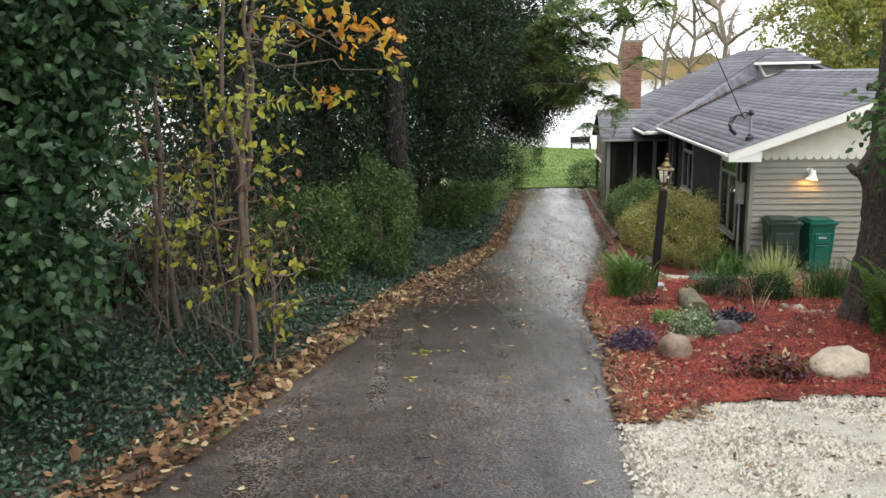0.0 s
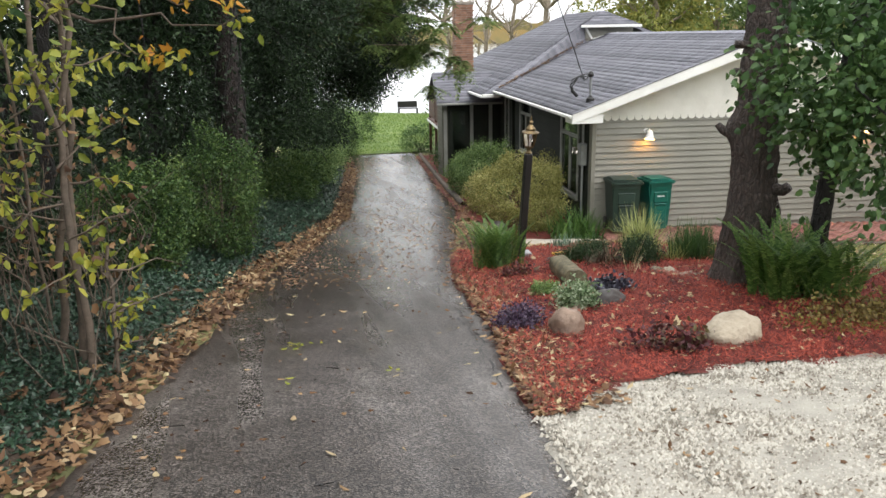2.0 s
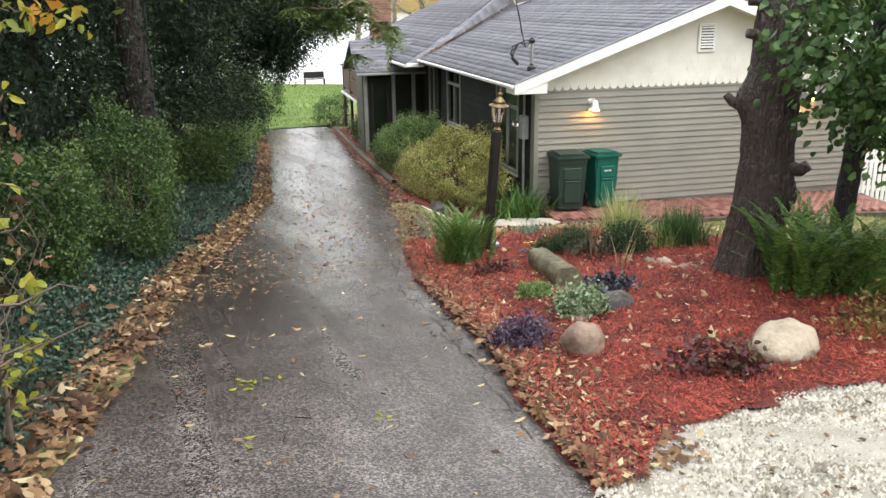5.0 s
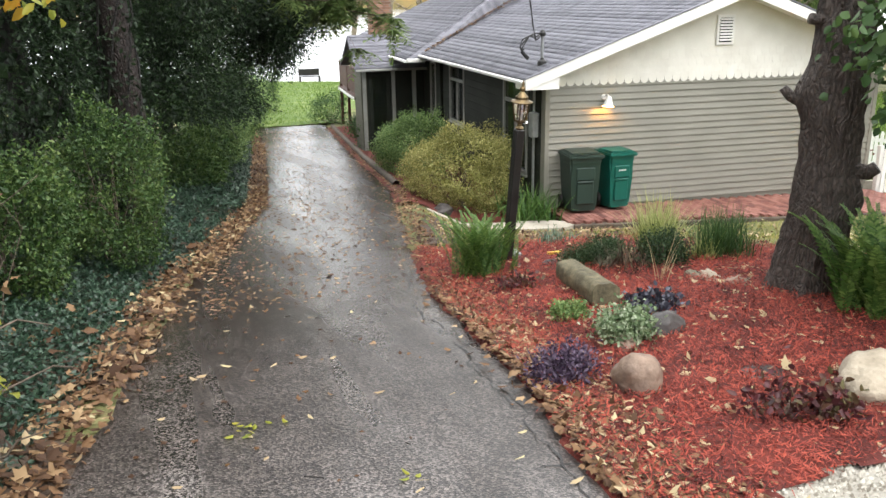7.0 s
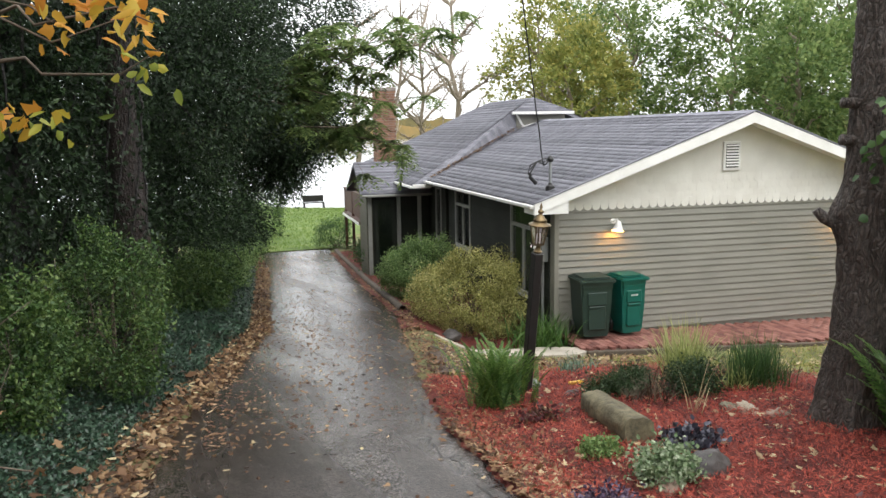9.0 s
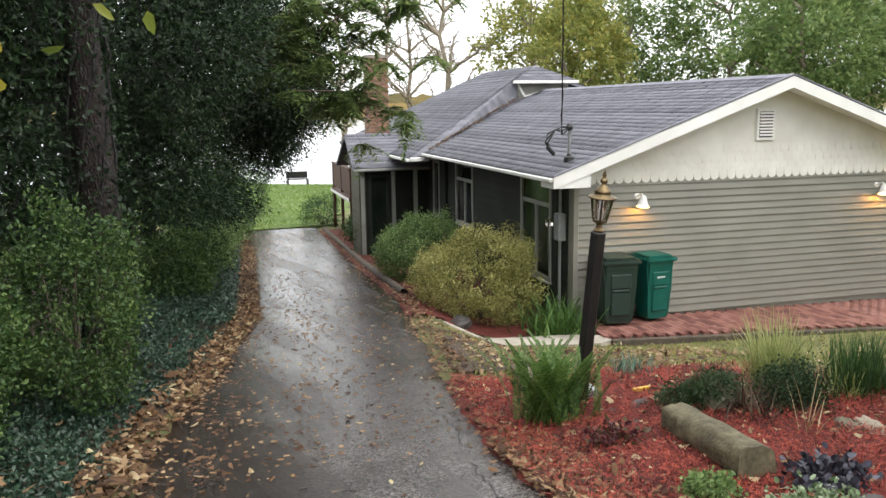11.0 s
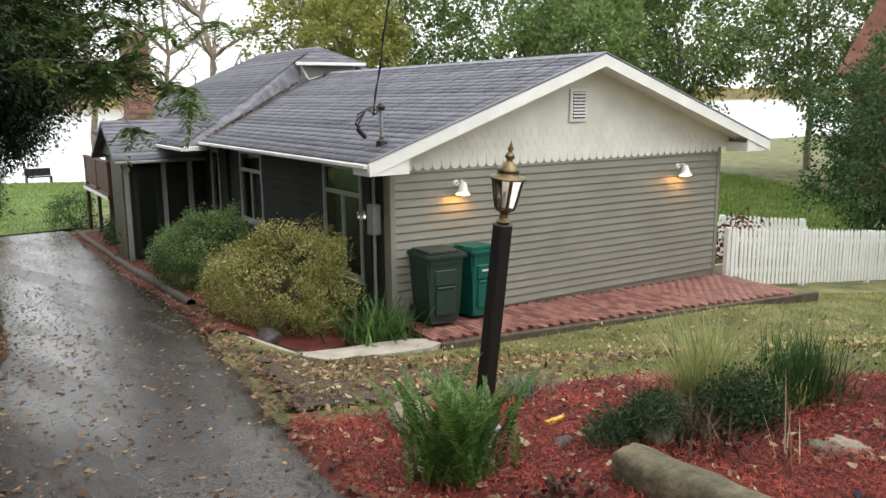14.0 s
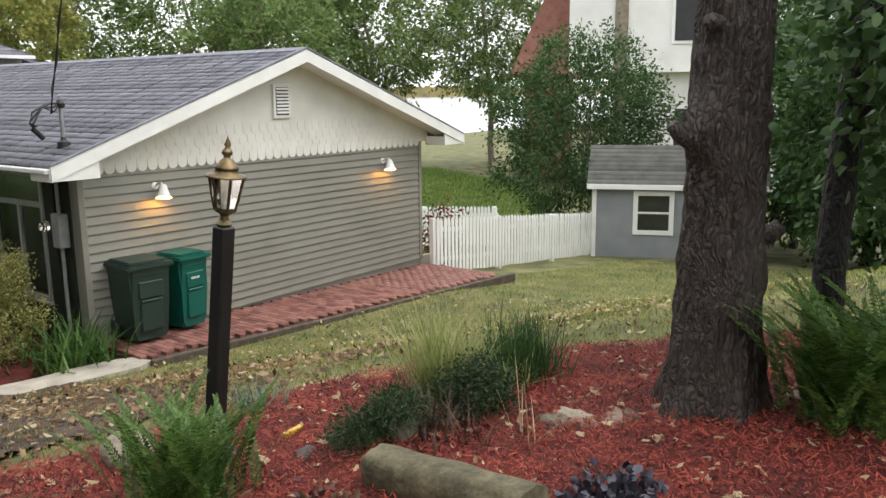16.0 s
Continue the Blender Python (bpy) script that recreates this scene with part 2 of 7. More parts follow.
BINDARK = mat("bin_plastic_dark", (0.012, 0.028, 0.022), (0.02, 0.042, 0.033), 3, 0.45, 0.12, 120)
BINTEAL = mat("bin_plastic_green", (0.0, 0.075, 0.055), (0.003, 0.105, 0.08), 3, 0.42, 0.12, 120)
BLACK = mat("black_metal", (0.006, 0.006, 0.006), (0.02, 0.018, 0.017), 6, 0.45, 0.3, 70)
BRASS = mat("aged_brass", (0.05, 0.036, 0.02), (0.26, 0.19, 0.1), 14, 0.42, 0.15, 60, metal=0.9)
RUBBER = mat("black_cable", (0.008, 0.008, 0.009), (0.02, 0.02, 0.02), 10, 0.6, 0.1, 60)
GALV = mat("grey_metal", (0.2, 0.21, 0.21), (0.36, 0.37, 0.37), 5, 0.5, 0.1, 60, metal=0.4)
TANROCK = mat("tan_rock", (0.2, 0.165, 0.115), (0.43, 0.37, 0.285), 5, 0.85, 0.7, 35, bumpdist=0.02)
BROWNROCK = mat("brown_rock", (0.09, 0.06, 0.045), (0.27, 0.19, 0.14), 6, 0.7, 0.5, 35, bumpdist=0.02)
DARKROCK = mat("dark_rock", (0.02, 0.018, 0.018), (0.075, 0.065, 0.06), 6, 0.55, 0.5, 35, bumpdist=0.02)
MOSSROCK = mat("mossy_rock", (0.05, 0.055, 0.03), (0.2, 0.18, 0.13), 7, 0.9, 0.7, 35, bumpdist=0.02)
LOGWOOD = mat("weathered_log", (0.03, 0.028, 0.016), (0.2, 0.17, 0.1), 8, 0.9, 0.6, 40, bumpdist=0.012)
CONCRETE = mat("pale_concrete", (0.3, 0.27, 0.22), (0.52, 0.47, 0.4), 4, 0.85, 0.4, 60)
TIMBER = mat("edging_timber", (0.04, 0.03, 0.022), (0.13, 0.1, 0.075), 6, 0.85, 0.5, 50)
DECKWOOD = mat("deck_wood", (0.041, 0.013, 0.007), (0.090, 0.034, 0.018), 5, 0.6, 0.3, 60)
REDROOF = mat("red_brown_roof", (0.13, 0.045, 0.03), (0.24, 0.1, 0.07), 3, 0.8, 0.5, 20)
STUCCO = mat("white_stucco", (0.68, 0.67, 0.64), (0.84, 0.83, 0.8), 1, 0.8, 0.2, 30)
GREENLAWN = mat("green_lawn_ground", [(0.06, 0.1, 0.022), (0.11, 0.17, 0.035), (0.18, 0.22, 0.06)], None, 0.8, 0.9, 0.8, 30)
GALVWHITE = mat("window_trim", (0.24, 0.245, 0.22), (0.36, 0.365, 0.335), 3, 0.5, 0.1, 60)
LAKE = mat("lake_water", (0.35, 0.37, 0.38), (0.42, 0.44, 0.45), 0.05, 0.12, 0.15, 1.2)
FARWOOD = mat("far_woods", [(0.05, 0.055, 0.03), (0.16, 0.13, 0.05), (0.24, 0.15, 0.05)], None, 0.03, 0.95, 0.0, 0.25)
# near-black colour standing in for shade inside windows and the vent
DIM = mat("unlit_interior", (0.02, 0.02, 0.022), (0.035, 0.035, 0.036), 3, 0.7, 0.0, 30)
YELLOW = mat("yellow_plastic", (0.6, 0.36, 0.04), (0.7, 0.45, 0.06), 9, 0.5, 0.0, 60)
INK = mat("white_label", (0.62, 0.62, 0.6), (0.72, 0.72, 0.7), 9, 0.6, 0.0, 60)
PANE = glass("window_glass", (0.85, 0.9, 0.9))
LAMPGLASS = glass("lantern_glass", (1.0, 0.93, 0.85), 0.12)
GLOW = bpy.data.materials.new("warm_bulb")
GLOW.use_nodes = True
GLOW.node_tree.nodes["Principled BSDF"].inputs["Emission Color"].default_value = (1.0, 0.62, 0.22, 1)
GLOW.node_tree.nodes["Principled BSDF"].inputs["Emission Strength"].default_value = 25.0

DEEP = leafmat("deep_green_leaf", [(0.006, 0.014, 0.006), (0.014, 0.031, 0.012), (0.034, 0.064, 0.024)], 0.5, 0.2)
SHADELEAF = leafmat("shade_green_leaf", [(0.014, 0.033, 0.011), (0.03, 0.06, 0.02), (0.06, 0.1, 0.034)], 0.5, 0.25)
MIDGREEN = leafmat("mid_green_leaf", [(0.022, 0.055, 0.016), (0.05, 0.105, 0.03), (0.1, 0.17, 0.05)], 0.45, 0.3)
ROUND = leafmat("shrub_leaf", [(0.018, 0.045, 0.02), (0.035, 0.08, 0.033), (0.07, 0.125, 0.05)], 0.42, 0.3)
HEDGE = leafmat("privet_leaf", [(0.015, 0.04, 0.012), (0.045, 0.095, 0.022), (0.14, 0.2, 0.055)], 0.45, 0.25)
YELLOWGREEN = leafmat("yellow_green_leaf", [(0.12, 0.17, 0.03), (0.3, 0.32, 0.05), (0.46, 0.4, 0.06)], 0.5, 0.4)
ORANGE = leafmat("orange_leaf", [(0.42, 0.36, 0.05), (0.55, 0.3, 0.04), (0.5, 0.17, 0.03)], 0.5, 0.4)
BROWNLEAF = leafmat("dry_leaf", [(0.028, 0.014, 0.008), (0.085, 0.043, 0.022), (0.19, 0.105, 0.05), (0.4, 0.28, 0.155)], 0.7, 0.15)
PALELEAF = leafmat("pale_fallen_leaf", [(0.22, 0.14, 0.075), (0.38, 0.29, 0.17), (0.5, 0.44, 0.25)], 0.7, 0.1)
IVY = leafmat("ground_ivy_leaf", [(0.007, 0.02, 0.011), (0.019, 0.047, 0.027), (0.065, 0.115, 0.07)], 0.35, 0.15, 0.5)
GOLDSHRUB = leafmat("gold_shrub_leaf", [(0.1, 0.12, 0.03), (0.29, 0.285, 0.085), (0.52, 0.48, 0.21)], 0.5, 0.25)
GREENSHRUB = leafmat("green_shrub_leaf", [(0.055, 0.11, 0.033), (0.143, 0.231, 0.0715), (0.297, 0.385, 0.154)], 0.5, 0.25)
FERN = leafmat("fern_frond", [(0.022, 0.058, 0.012), (0.07, 0.145, 0.03), (0.19, 0.28, 0.075)], 0.5, 0.35)
BLADE = leafmat("daylily_blade", [(0.03, 0.08, 0.018), (0.075, 0.16, 0.035), (0.17, 0.27, 0.07)], 0.45, 0.3)
PALEGRASS = leafmat("pale_grass", [(0.16, 0.2, 0.06), (0.32, 0.36, 0.13), (0.48, 0.48, 0.22)], 0.5, 0.35)
GREYGREEN = leafmat("grey_green_leaf", [(0.05, 0.09, 0.06), (0.12, 0.2, 0.14), (0.2, 0.3, 0.22)], 0.5, 0.25)
PURPLE = leafmat("purple_leaf", [(0.025, 0.014, 0.03), (0.07, 0.045, 0.082), (0.17, 0.13, 0.18)], 0.45, 0.15)
BURGUNDY = leafmat("burgundy_leaf", [(0.025, 0.012, 0.012), (0.09, 0.025, 0.03), (0.09, 0.08, 0.03)], 0.45, 0.2)
SILVER = leafmat("variegated_leaf", [(0.05, 0.1, 0.035), (0.2, 0.27, 0.14), (0.5, 0.55, 0.42)], 0.5, 0.25)
BLACKISH = leafmat("black_purple_leaf", [(0.012, 0.011, 0.016), (0.04, 0.04, 0.055), (0.13, 0.13, 0.17)], 0.3, 0.1)
DEADSTEM = leafmat("dead_stem", [(0.03, 0.022, 0.016), (0.09, 0.06, 0.04), (0.15, 0.11, 0.06)], 0.8, 0.1)
SCRUB = leafmat("golden_groundcover", [(0.06, 0.045, 0.015), (0.17, 0.12, 0.035), (0.22, 0.19, 0.05)], 0.6, 0.25)
FARGREEN = leafmat("far_green_leaf", [(0.08, 0.135, 0.045), (0.17, 0.25, 0.085), (0.31, 0.37, 0.14)], 0.5, 0.5)
FARGOLD = leafmat("far_gold_leaf", [(0.13, 0.18, 0.05), (0.27, 0.29, 0.08), (0.42, 0.37, 0.1)], 0.5, 0.45)
REDLEAF = leafmat("red_maple_leaf", [(0.07, 0.012, 0.012), (0.16, 0.03, 0.02), (0.24, 0.07, 0.03)], 0.5, 0.3)
GRASSBLADE = leafmat("lawn_blade", [(0.075, 0.13, 0.025), (0.2, 0.27, 0.06), (0.4, 0.385, 0.125), (0.56, 0.48, 0.22)], 0.6, 0.3)
BRIGHTGRASS = leafmat("bright_lawn_blade", [(0.08, 0.15, 0.025), (0.14, 0.24, 0.04), (0.24, 0.31, 0.08)], 0.6, 0.3)

# ---- helpers for building ----
RNG = np.random.default_rng(7)


def mesh_np(name, verts, faces):
    """A mesh from arrays; all faces have the same number of corners."""
    me = bpy.data.meshes.new(name)
    verts, faces = np.asarray(verts, np.float32), np.asarray(faces, np.int32)
    k = faces.shape[1]
    me.vertices.add(len(verts))
    me.vertices.foreach_set("co", verts.ravel())
    me.loops.add(faces.size)
    me.loops.foreach_set("vertex_index", faces.ravel())
    me.polygons.add(len(faces))
    me.polygons.foreach_set("loop_start", np.arange(0, faces.size, k, dtype=np.int32))
    me.update(calc_edges=True)
    return me


def thing(name, at, label, category, group="", kind="", rz=0.0):
    e = new(name)
    e.empty_display_size = 0.1
    e.matrix_world = pose(*at, 0, 0, rz)
    return tagged(e, label, category, group, kind)


def part(name, data, material, parent=None, label="", smooth=False):
    """Links a bmesh or mesh as one object, under a thing or part."""
    if isinstance(data, bmesh.types.BMesh):
        me = bpy.data.meshes.new(name)
        bmesh.ops.recalc_face_normals(data, faces=data.faces)
        data.to_mesh(me)
        data.free()
    else:
        me = data
    if material and not me.materials:
        me.materials.append(material)
    if smooth:
        me.shade_smooth()
    ob = new(name, me)
    ob.parent = parent
    if label:
        ob["label"] = label
    return ob


def box(x0, x1, y0, y1, z0, z1, bevel=0.0, bm=None, seg=1):
    own = bmesh.new()
    vs = [own.verts.new((x, y, z)) for x in (x0, x1) for y in (y0, y1) for z in (z0, z1)]
    for f in ((0, 1, 3, 2), (4, 6, 7, 5), (0, 4, 5, 1), (2, 3, 7, 6), (0, 2, 6, 4), (1, 5, 7, 3)):
        own.faces.new([vs[i] for i in f])
    if bevel:
        bmesh.ops.bevel(own, geom=own.edges[:], offset=bevel, segments=seg, affect="EDGES")
    if bm is None:
        return own
    tmp = bpy.data.meshes.new("tmp")
    own.to_mesh(tmp)
    own.free()
    bm.from_mesh(tmp)
    bpy.data.meshes.remove(tmp)
    return bm


def poly(points, bm=None):
    bm = bm or bmesh.new()
    bm.faces.new([bm.verts.new(p) for p in points])
    return bm


def slab_of(points, thick):
    """A flat polygon with a thickness downwards along its normal."""
    bm = bmesh.new()
    f = bm.faces.new([bm.verts.new(p) for p in points])
    f.normal_update()
    n = f.normal.copy() if f.normal.z > 0 else -f.normal.copy()
    r = bmesh.ops.extrude_face_region(bm, geom=[f])
    bmesh.ops.translate(bm, verts=[v for v in r["geom"] if isinstance(v, bmesh.types.BMVert)], vec=-n * thick)
    return bm


def lathe(profile, steps=16, bm=None, cx=0.0, cy=0.0):
    bm = bm or bmesh.new()
    rings = []
    for r, z in profile:
        rings.append([bm.verts.new((cx + r * math.cos(2 * math.pi * i / steps), cy + r * math.sin(2 * math.pi * i / steps), z)) for i in range(steps)])
    for a, b in zip(rings, rings[1:]):
        for i in range(steps):
            bm.faces.new((a[i], a[(i + 1) % steps], b[(i + 1) % steps], b[i]))
    for ring in (rings[0], rings[-1]):
        bm.faces.new(ring)
    return bm


class Tubes:
    """Collects tapered tubes into one mesh."""

    def __init__(self):
        self.v, self.f, self.n = [], [], 0

    def add(self, pts, radii, sides=6, lump=0.0):
        pts = np.asarray(pts, float)
        radii = np.broadcast_to(np.asarray(radii, float), (len(pts),))
        d = np.gradient(pts, axis=0)
        d /= np.linalg.norm(d, axis=1)[:, None] + 1e-9
        ref = np.where(np.abs(d[:, 2:3]) < 0.9, [[0, 0, 1.0]], [[1.0, 0, 0]])
        a = np.cross(d, ref)
        a /= np.linalg.norm(a, axis=1)[:, None]
        b = np.cross(d, a)
        ang = np.arange(sides) / sides * 2 * np.pi
        rad = radii[:, None] * (1 + lump * RNG.uniform(-1, 1, (len(pts), sides)))
        ring = pts[:, None] + rad[..., None] * (np.cos(ang)[None, :, None] * a[:, None] + np.sin(ang)[None, :, None] * b[:, None])
        idx = self.n + np.arange(len(pts) * sides).reshape(len(pts), sides)
        q = np.stack([idx[:-1], np.roll(idx, -1, 1)[:-1], np.roll(idx, -1, 1)[1:], idx[1:]], -1).reshape(-1, 4)
        self.v.append(ring.reshape(-1, 3))
        self.f.append(q)
        self.n += len(pts) * sides

    def mesh(self, name):
        me = mesh_np(name, np.concatenate(self.v), np.concatenate(self.f))
        me.shade_smooth()
        return me


def wander(p0, p1, n=6, amount=0.08):
    p0, p1 = np.asarray(p0, float), np.asarray(p1, float)
    t = np.linspace(0, 1, n)[:, None]
    off = RNG.normal(0, 1, (n, 3)) * amount * np.linalg.norm(p1 - p0)
    off[0] = 0
    return p0 + (p1 - p0) * t + off * np.sin(np.clip(t * 1.2, 0, 1) * np.pi / 2)


def leaf_mesh(name, centres, length, width, out=None, droop=0.3, round_=False, flat=0.0):
    """One blade a centre: a folded leaf of two halves, turned at random or along out; flat pulls it to the ground plane."""
    c = np.asarray(centres, float)
    n = len(c)
    a = RNG.normal(0, 1, (n, 3))
    if out is not None:
        a = a * 0.7 + np.asarray(out) * 1.0
    a[:, 2] = a[:, 2] * (1 - flat) - droop
    a /= np.linalg.norm(a, axis=1)[:, None]
    r = RNG.normal(0, 1, (n, 3))
    if flat:
        r = np.cross(a, [0, 0, 1.0]) + RNG.normal(0, 0.5 * (1 - flat) + 0.12, (n, 3))
    b = r - (r * a).sum(1)[:, None] * a
    b /= np.linalg.norm(b, axis=1)[:, None] + 1e-9
    nn = np.cross(a, b)
    l = (length * RNG.uniform(0.65, 1.25, n))[:, None]
    w = (width * RNG.uniform(0.7, 1.2, n))[:, None]
    lift = nn * w * RNG.uniform(0.1, 0.35, n)[:, None]
    if round_:
        v = np.stack([c, c + a * l * 0.3 + b * w * 0.5 + lift, c + a * l * 0.72 + b * w * 0.38 + lift * 0.8, c + a * l,
                      c + a * l * 0.72 - b * w * 0.38 + lift * 0.8, c + a * l * 0.3 - b * w * 0.5 + lift], 1)
        f = np.array([[0, 1, 2, 3], [0, 3, 4, 5]])
        k = 6
    else:
        v = np.stack([c, c + a * l * 0.45 + b * w * 0.5 + lift, c + a * l, c + a * l * 0.45 - b * w * 0.5 + lift], 1)
        f = np.array([[0, 1, 2], [0, 2, 3]])
        k = 4
    faces = (np.arange(n)[:, None, None] * k + f).reshape(-1, f.shape[1])
    return mesh_np(name, v.reshape(-1, 3), faces)


def star_leaf_mesh(name, centres, size, droop=0.5, flat=0.0):
    """Lobed leaves (five points), each one island."""
    c = np.asarray(centres, float)
    n = len(c)
    a = RNG.normal(0, 1, (n, 3))
    a[:, 2] = a[:, 2] * (1 - flat) - droop
    a /= np.linalg.norm(a, axis=1)[:, None]
    r = RNG.normal(0, 1, (n, 3))
    if flat:
        r = np.cross(a, [0, 0, 1.0]) + RNG.normal(0, 0.2, (n, 3))
    b = r - (r * a).sum(1)[:, None] * a
    b /= np.linalg.norm(b, axis=1)[:, None] + 1e-9
    nn = np.cross(a, b)
    s = (size * RNG.uniform(0.6, 1.25, n))[:, None]
    prof = [(0, 0), (0.05, 0.3), (0.28, 0.26), (0.5, 0.46), (0.62, 0.24), (1.0, 0), (0.62, -0.24), (0.5, -0.46), (0.28, -0.26), (0.05, -0.3)]
    wide = RNG.uniform(0.65, 1.15, (n, 1))
    curl = RNG.uniform(0.1, 0.7, (n, 1))
    v = np.stack([c + s * (a * (p + (RNG.uniform(-0.14, 0.14, (n, 1)) if p or q else 0)) + b * (q * wide + (RNG.uniform(-0.1, 0.1, (n, 1)) if q else 0)) + nn * curl * (abs(q) * 0.8 + 0.25 * p * p)) for p, q in prof], 1)
    f = np.array([[0, 1, 2, 2], [0, 2, 3, 4], [0, 4, 5, 5], [0, 5, 6, 6], [0, 6, 7, 8], [0, 8, 9, 9]])
    tri = np.array([[0, 1, 2], [0, 2, 4], [2, 3, 4], [0, 4, 5], [0, 5, 6], [0, 6, 8], [6, 7, 8], [0, 8, 9]])
    faces = (np.arange(n)[:, None, None] * 10 + tri).reshape(-1, 3)
    return mesh_np(name, v.reshape(-1, 3), faces)


def clumps(centre, radii, count, per, spread, hollow=0.5, cut=None):
    """Leaf places gathered in clumps over an uneven ellipsoid."""
    c, r = np.asarray(centre, float), np.asarray(radii, float)
    d = RNG.normal(0, 1, (count, 3))
    d /= np.linalg.norm(d, axis=1)[:, None]
    wob = np.array([noise.noise(Vector(x * 1.7 + c * 0.37)) for x in d])
    rad = (hollow + (1 - hollow) * RNG.random(count) ** 0.45) * (1 + 0.42 * wob)
    k = c + d * rad[:, None] * r
    p = np.repeat(k, per, 0) + RNG.normal(0, spread, (count * per, 3))
    out = np.repeat(d, per, 0)
    if cut is not None:
        keep = cut(p)
        p, out = p[keep], out[keep]
    return p, out


def rock(name, at, size, material, label, rz=0.0, sink=0.2, seed=0, rough_=1.0):
    bm = bmesh.new()
    bmesh.ops.create_icosphere(bm, subdivisions=4, radius=0.5)
    for v in bm.verts:
        o = Vector(v.co)
        k = 1 + 0.3 * noise.noise(o * 1.6 + Vector((seed, seed * 2, 3))) + rough_ * (0.12 * noise.noise(o * 5 + Vector((seed, 0, 0))) + 0.05 * noise.noise(o * 14))
        v.co = Vector((o.x * size[0], o.y * size[1], max(o.z, -0.35) * size[2])) * k
    ob = part(name, bm, material, None, "", True)
    ob.matrix_world = pose(at[0], at[1], at[2] + size[2] * (0.35 - sink), 0, 0, rz)
    return tagged(ob, label, "rock")

# ---- the lie of the land ----
DRIVE_Y = [-60, -20, 0, 5.4, 8.5, 11.3, 14.5, 19, 24, 34, 70, 80, 140]
DRIVE_Z = [6.0, 1.95, -0.08, -0.64, -0.94, -1.31, -1.72, -2.22, -2.6, -3.17, -4.45, -5.6, -9.0]
SIDE_S = [-60, -20, 0, 5.4, 8.5, 10, 11, 13, 15, 16, 20, 26, 40, 70, 80, 140]
SIDE_Z = [6.0, 1.95, -0.08, -0.64, -0.88, -1.0, -1.2, -1.78, -2.27, -2.4, -2.46, -2.72, -3.3, -4.45, -5.6, -9.0]
LEFT_Y, LEFT_X = [-60, -6, 0, 2, 4.5, 6.9, 8.8, 11, 13.4, 15, 17.3, 25, 28.7, 34.7], [-9, -4.2, -2.7, -2.2, -1.66, -1.15, -0.77, -0.46, 0.2, 0.56, 1.18, 2.17, 2.65, 3.1]
RIGHT_Y, RIGHT_X = [-60, -6, 0, 4, 5, 6.2, 7, 8.7, 9.5, 11.9, 18, 19.3, 33.7, 34.7], [0.2, 0.6, 0.9, 1.07, 1.2, 1.36, 1.53, 1.66, 1.76, 2.28, 3.84, 4.02, 5.85, 5.95]
HX, HY, HTURN = 5.59, 15.68, -5.0
HOUSE = pose(HX, HY, 0, 0, 0, HTURN)


def xl(y):
    return np.interp(y, LEFT_Y, LEFT_X)


def xr(y):
    return np.interp(y, RIGHT_Y, RIGHT_X)


def ground(x, y):
    """Height of the land."""
    x, y = np.asarray(x, float), np.asarray(y, float)
    d = np.interp(y, DRIVE_Y, DRIVE_Z)
    s = y + 0.6 * np.clip(x - 4.5, 0, 12)
    side = np.interp(s, SIDE_S, SIDE_Z)
    side = np.where(y > 22, np.minimum(side, d), side) - 0.1 * np.clip(x - 11.5, 0, 14) * np.clip((30 - y) / 10, 0, 1)
    wide = np.where(y < 35, 1.5, 0.5)
    k = np.clip((x - xr(y)) / wide, 0, 1)
    k = k * k * (3 - 2 * k)
    left = d + 0.16 * np.clip(xl(y) - x, 0, 3.0) * np.clip((36 - y) / 4, 0, 1)
    return np.where(x > xr(y), d + (side - d) * k, left)


def gz(x, y):
    return float(ground(x, y))


def spread(step, lo, hi, far):
    near = np.arange(lo, hi + step / 2, step)
    grow = step * 1.35 ** np.arange(1, 60)
    grow = np.cumsum(grow)
    grow = grow[grow < far]
    return np.concatenate([lo - grow[::-1], near, hi + grow])


def grid_mesh(name, xs, ys, height, keep=None):
    gx, gy = np.meshgrid(xs, ys)
    v = np.stack([gx, gy, height(gx, gy)], -1).reshape(-1, 3)
    idx = np.arange(len(v)).reshape(gx.shape)
    q = np.stack([idx[:-1, :-1], idx[:-1, 1:], idx[1:, 1:], idx[1:, :-1]], -1).reshape(-1, 4)
    if keep is not None:
        mid = v[q].mean(1)
        q = q[keep(mid[:, 0], mid[:, 1])]
        used = np.unique(q)
        back = np.zeros(len(v), int)
        back[used] = np.arange(len(used))
        v, q = v[used], back[q]
    me = mesh_np(name, v, q)
    me.shade_smooth()
    return me


def rough(x, y, amount, scale):
    flat = np.stack([np.ravel(x), np.ravel(y)], -1)
    return amount * np.array([noise.noise(Vector((p[0] * scale, p[1] * scale, 0.3))) for p in flat]).reshape(np.shape(x))


def base_height(x, y):
    inside = (x > xl(y) + 0.12) & (x < xr(y) + 0.2) & (y < 35)
    return ground(x, y) - np.where(inside, 0.05, 0.0)


tagged(part("ground", grid_mesh("ground", spread(0.3, -12, 26, 2500), spread(0.3, -8, 44, 2500), base_height), LAWN), "worn sloping lawn with thin grass and bare soil", "ground", kind="structure")

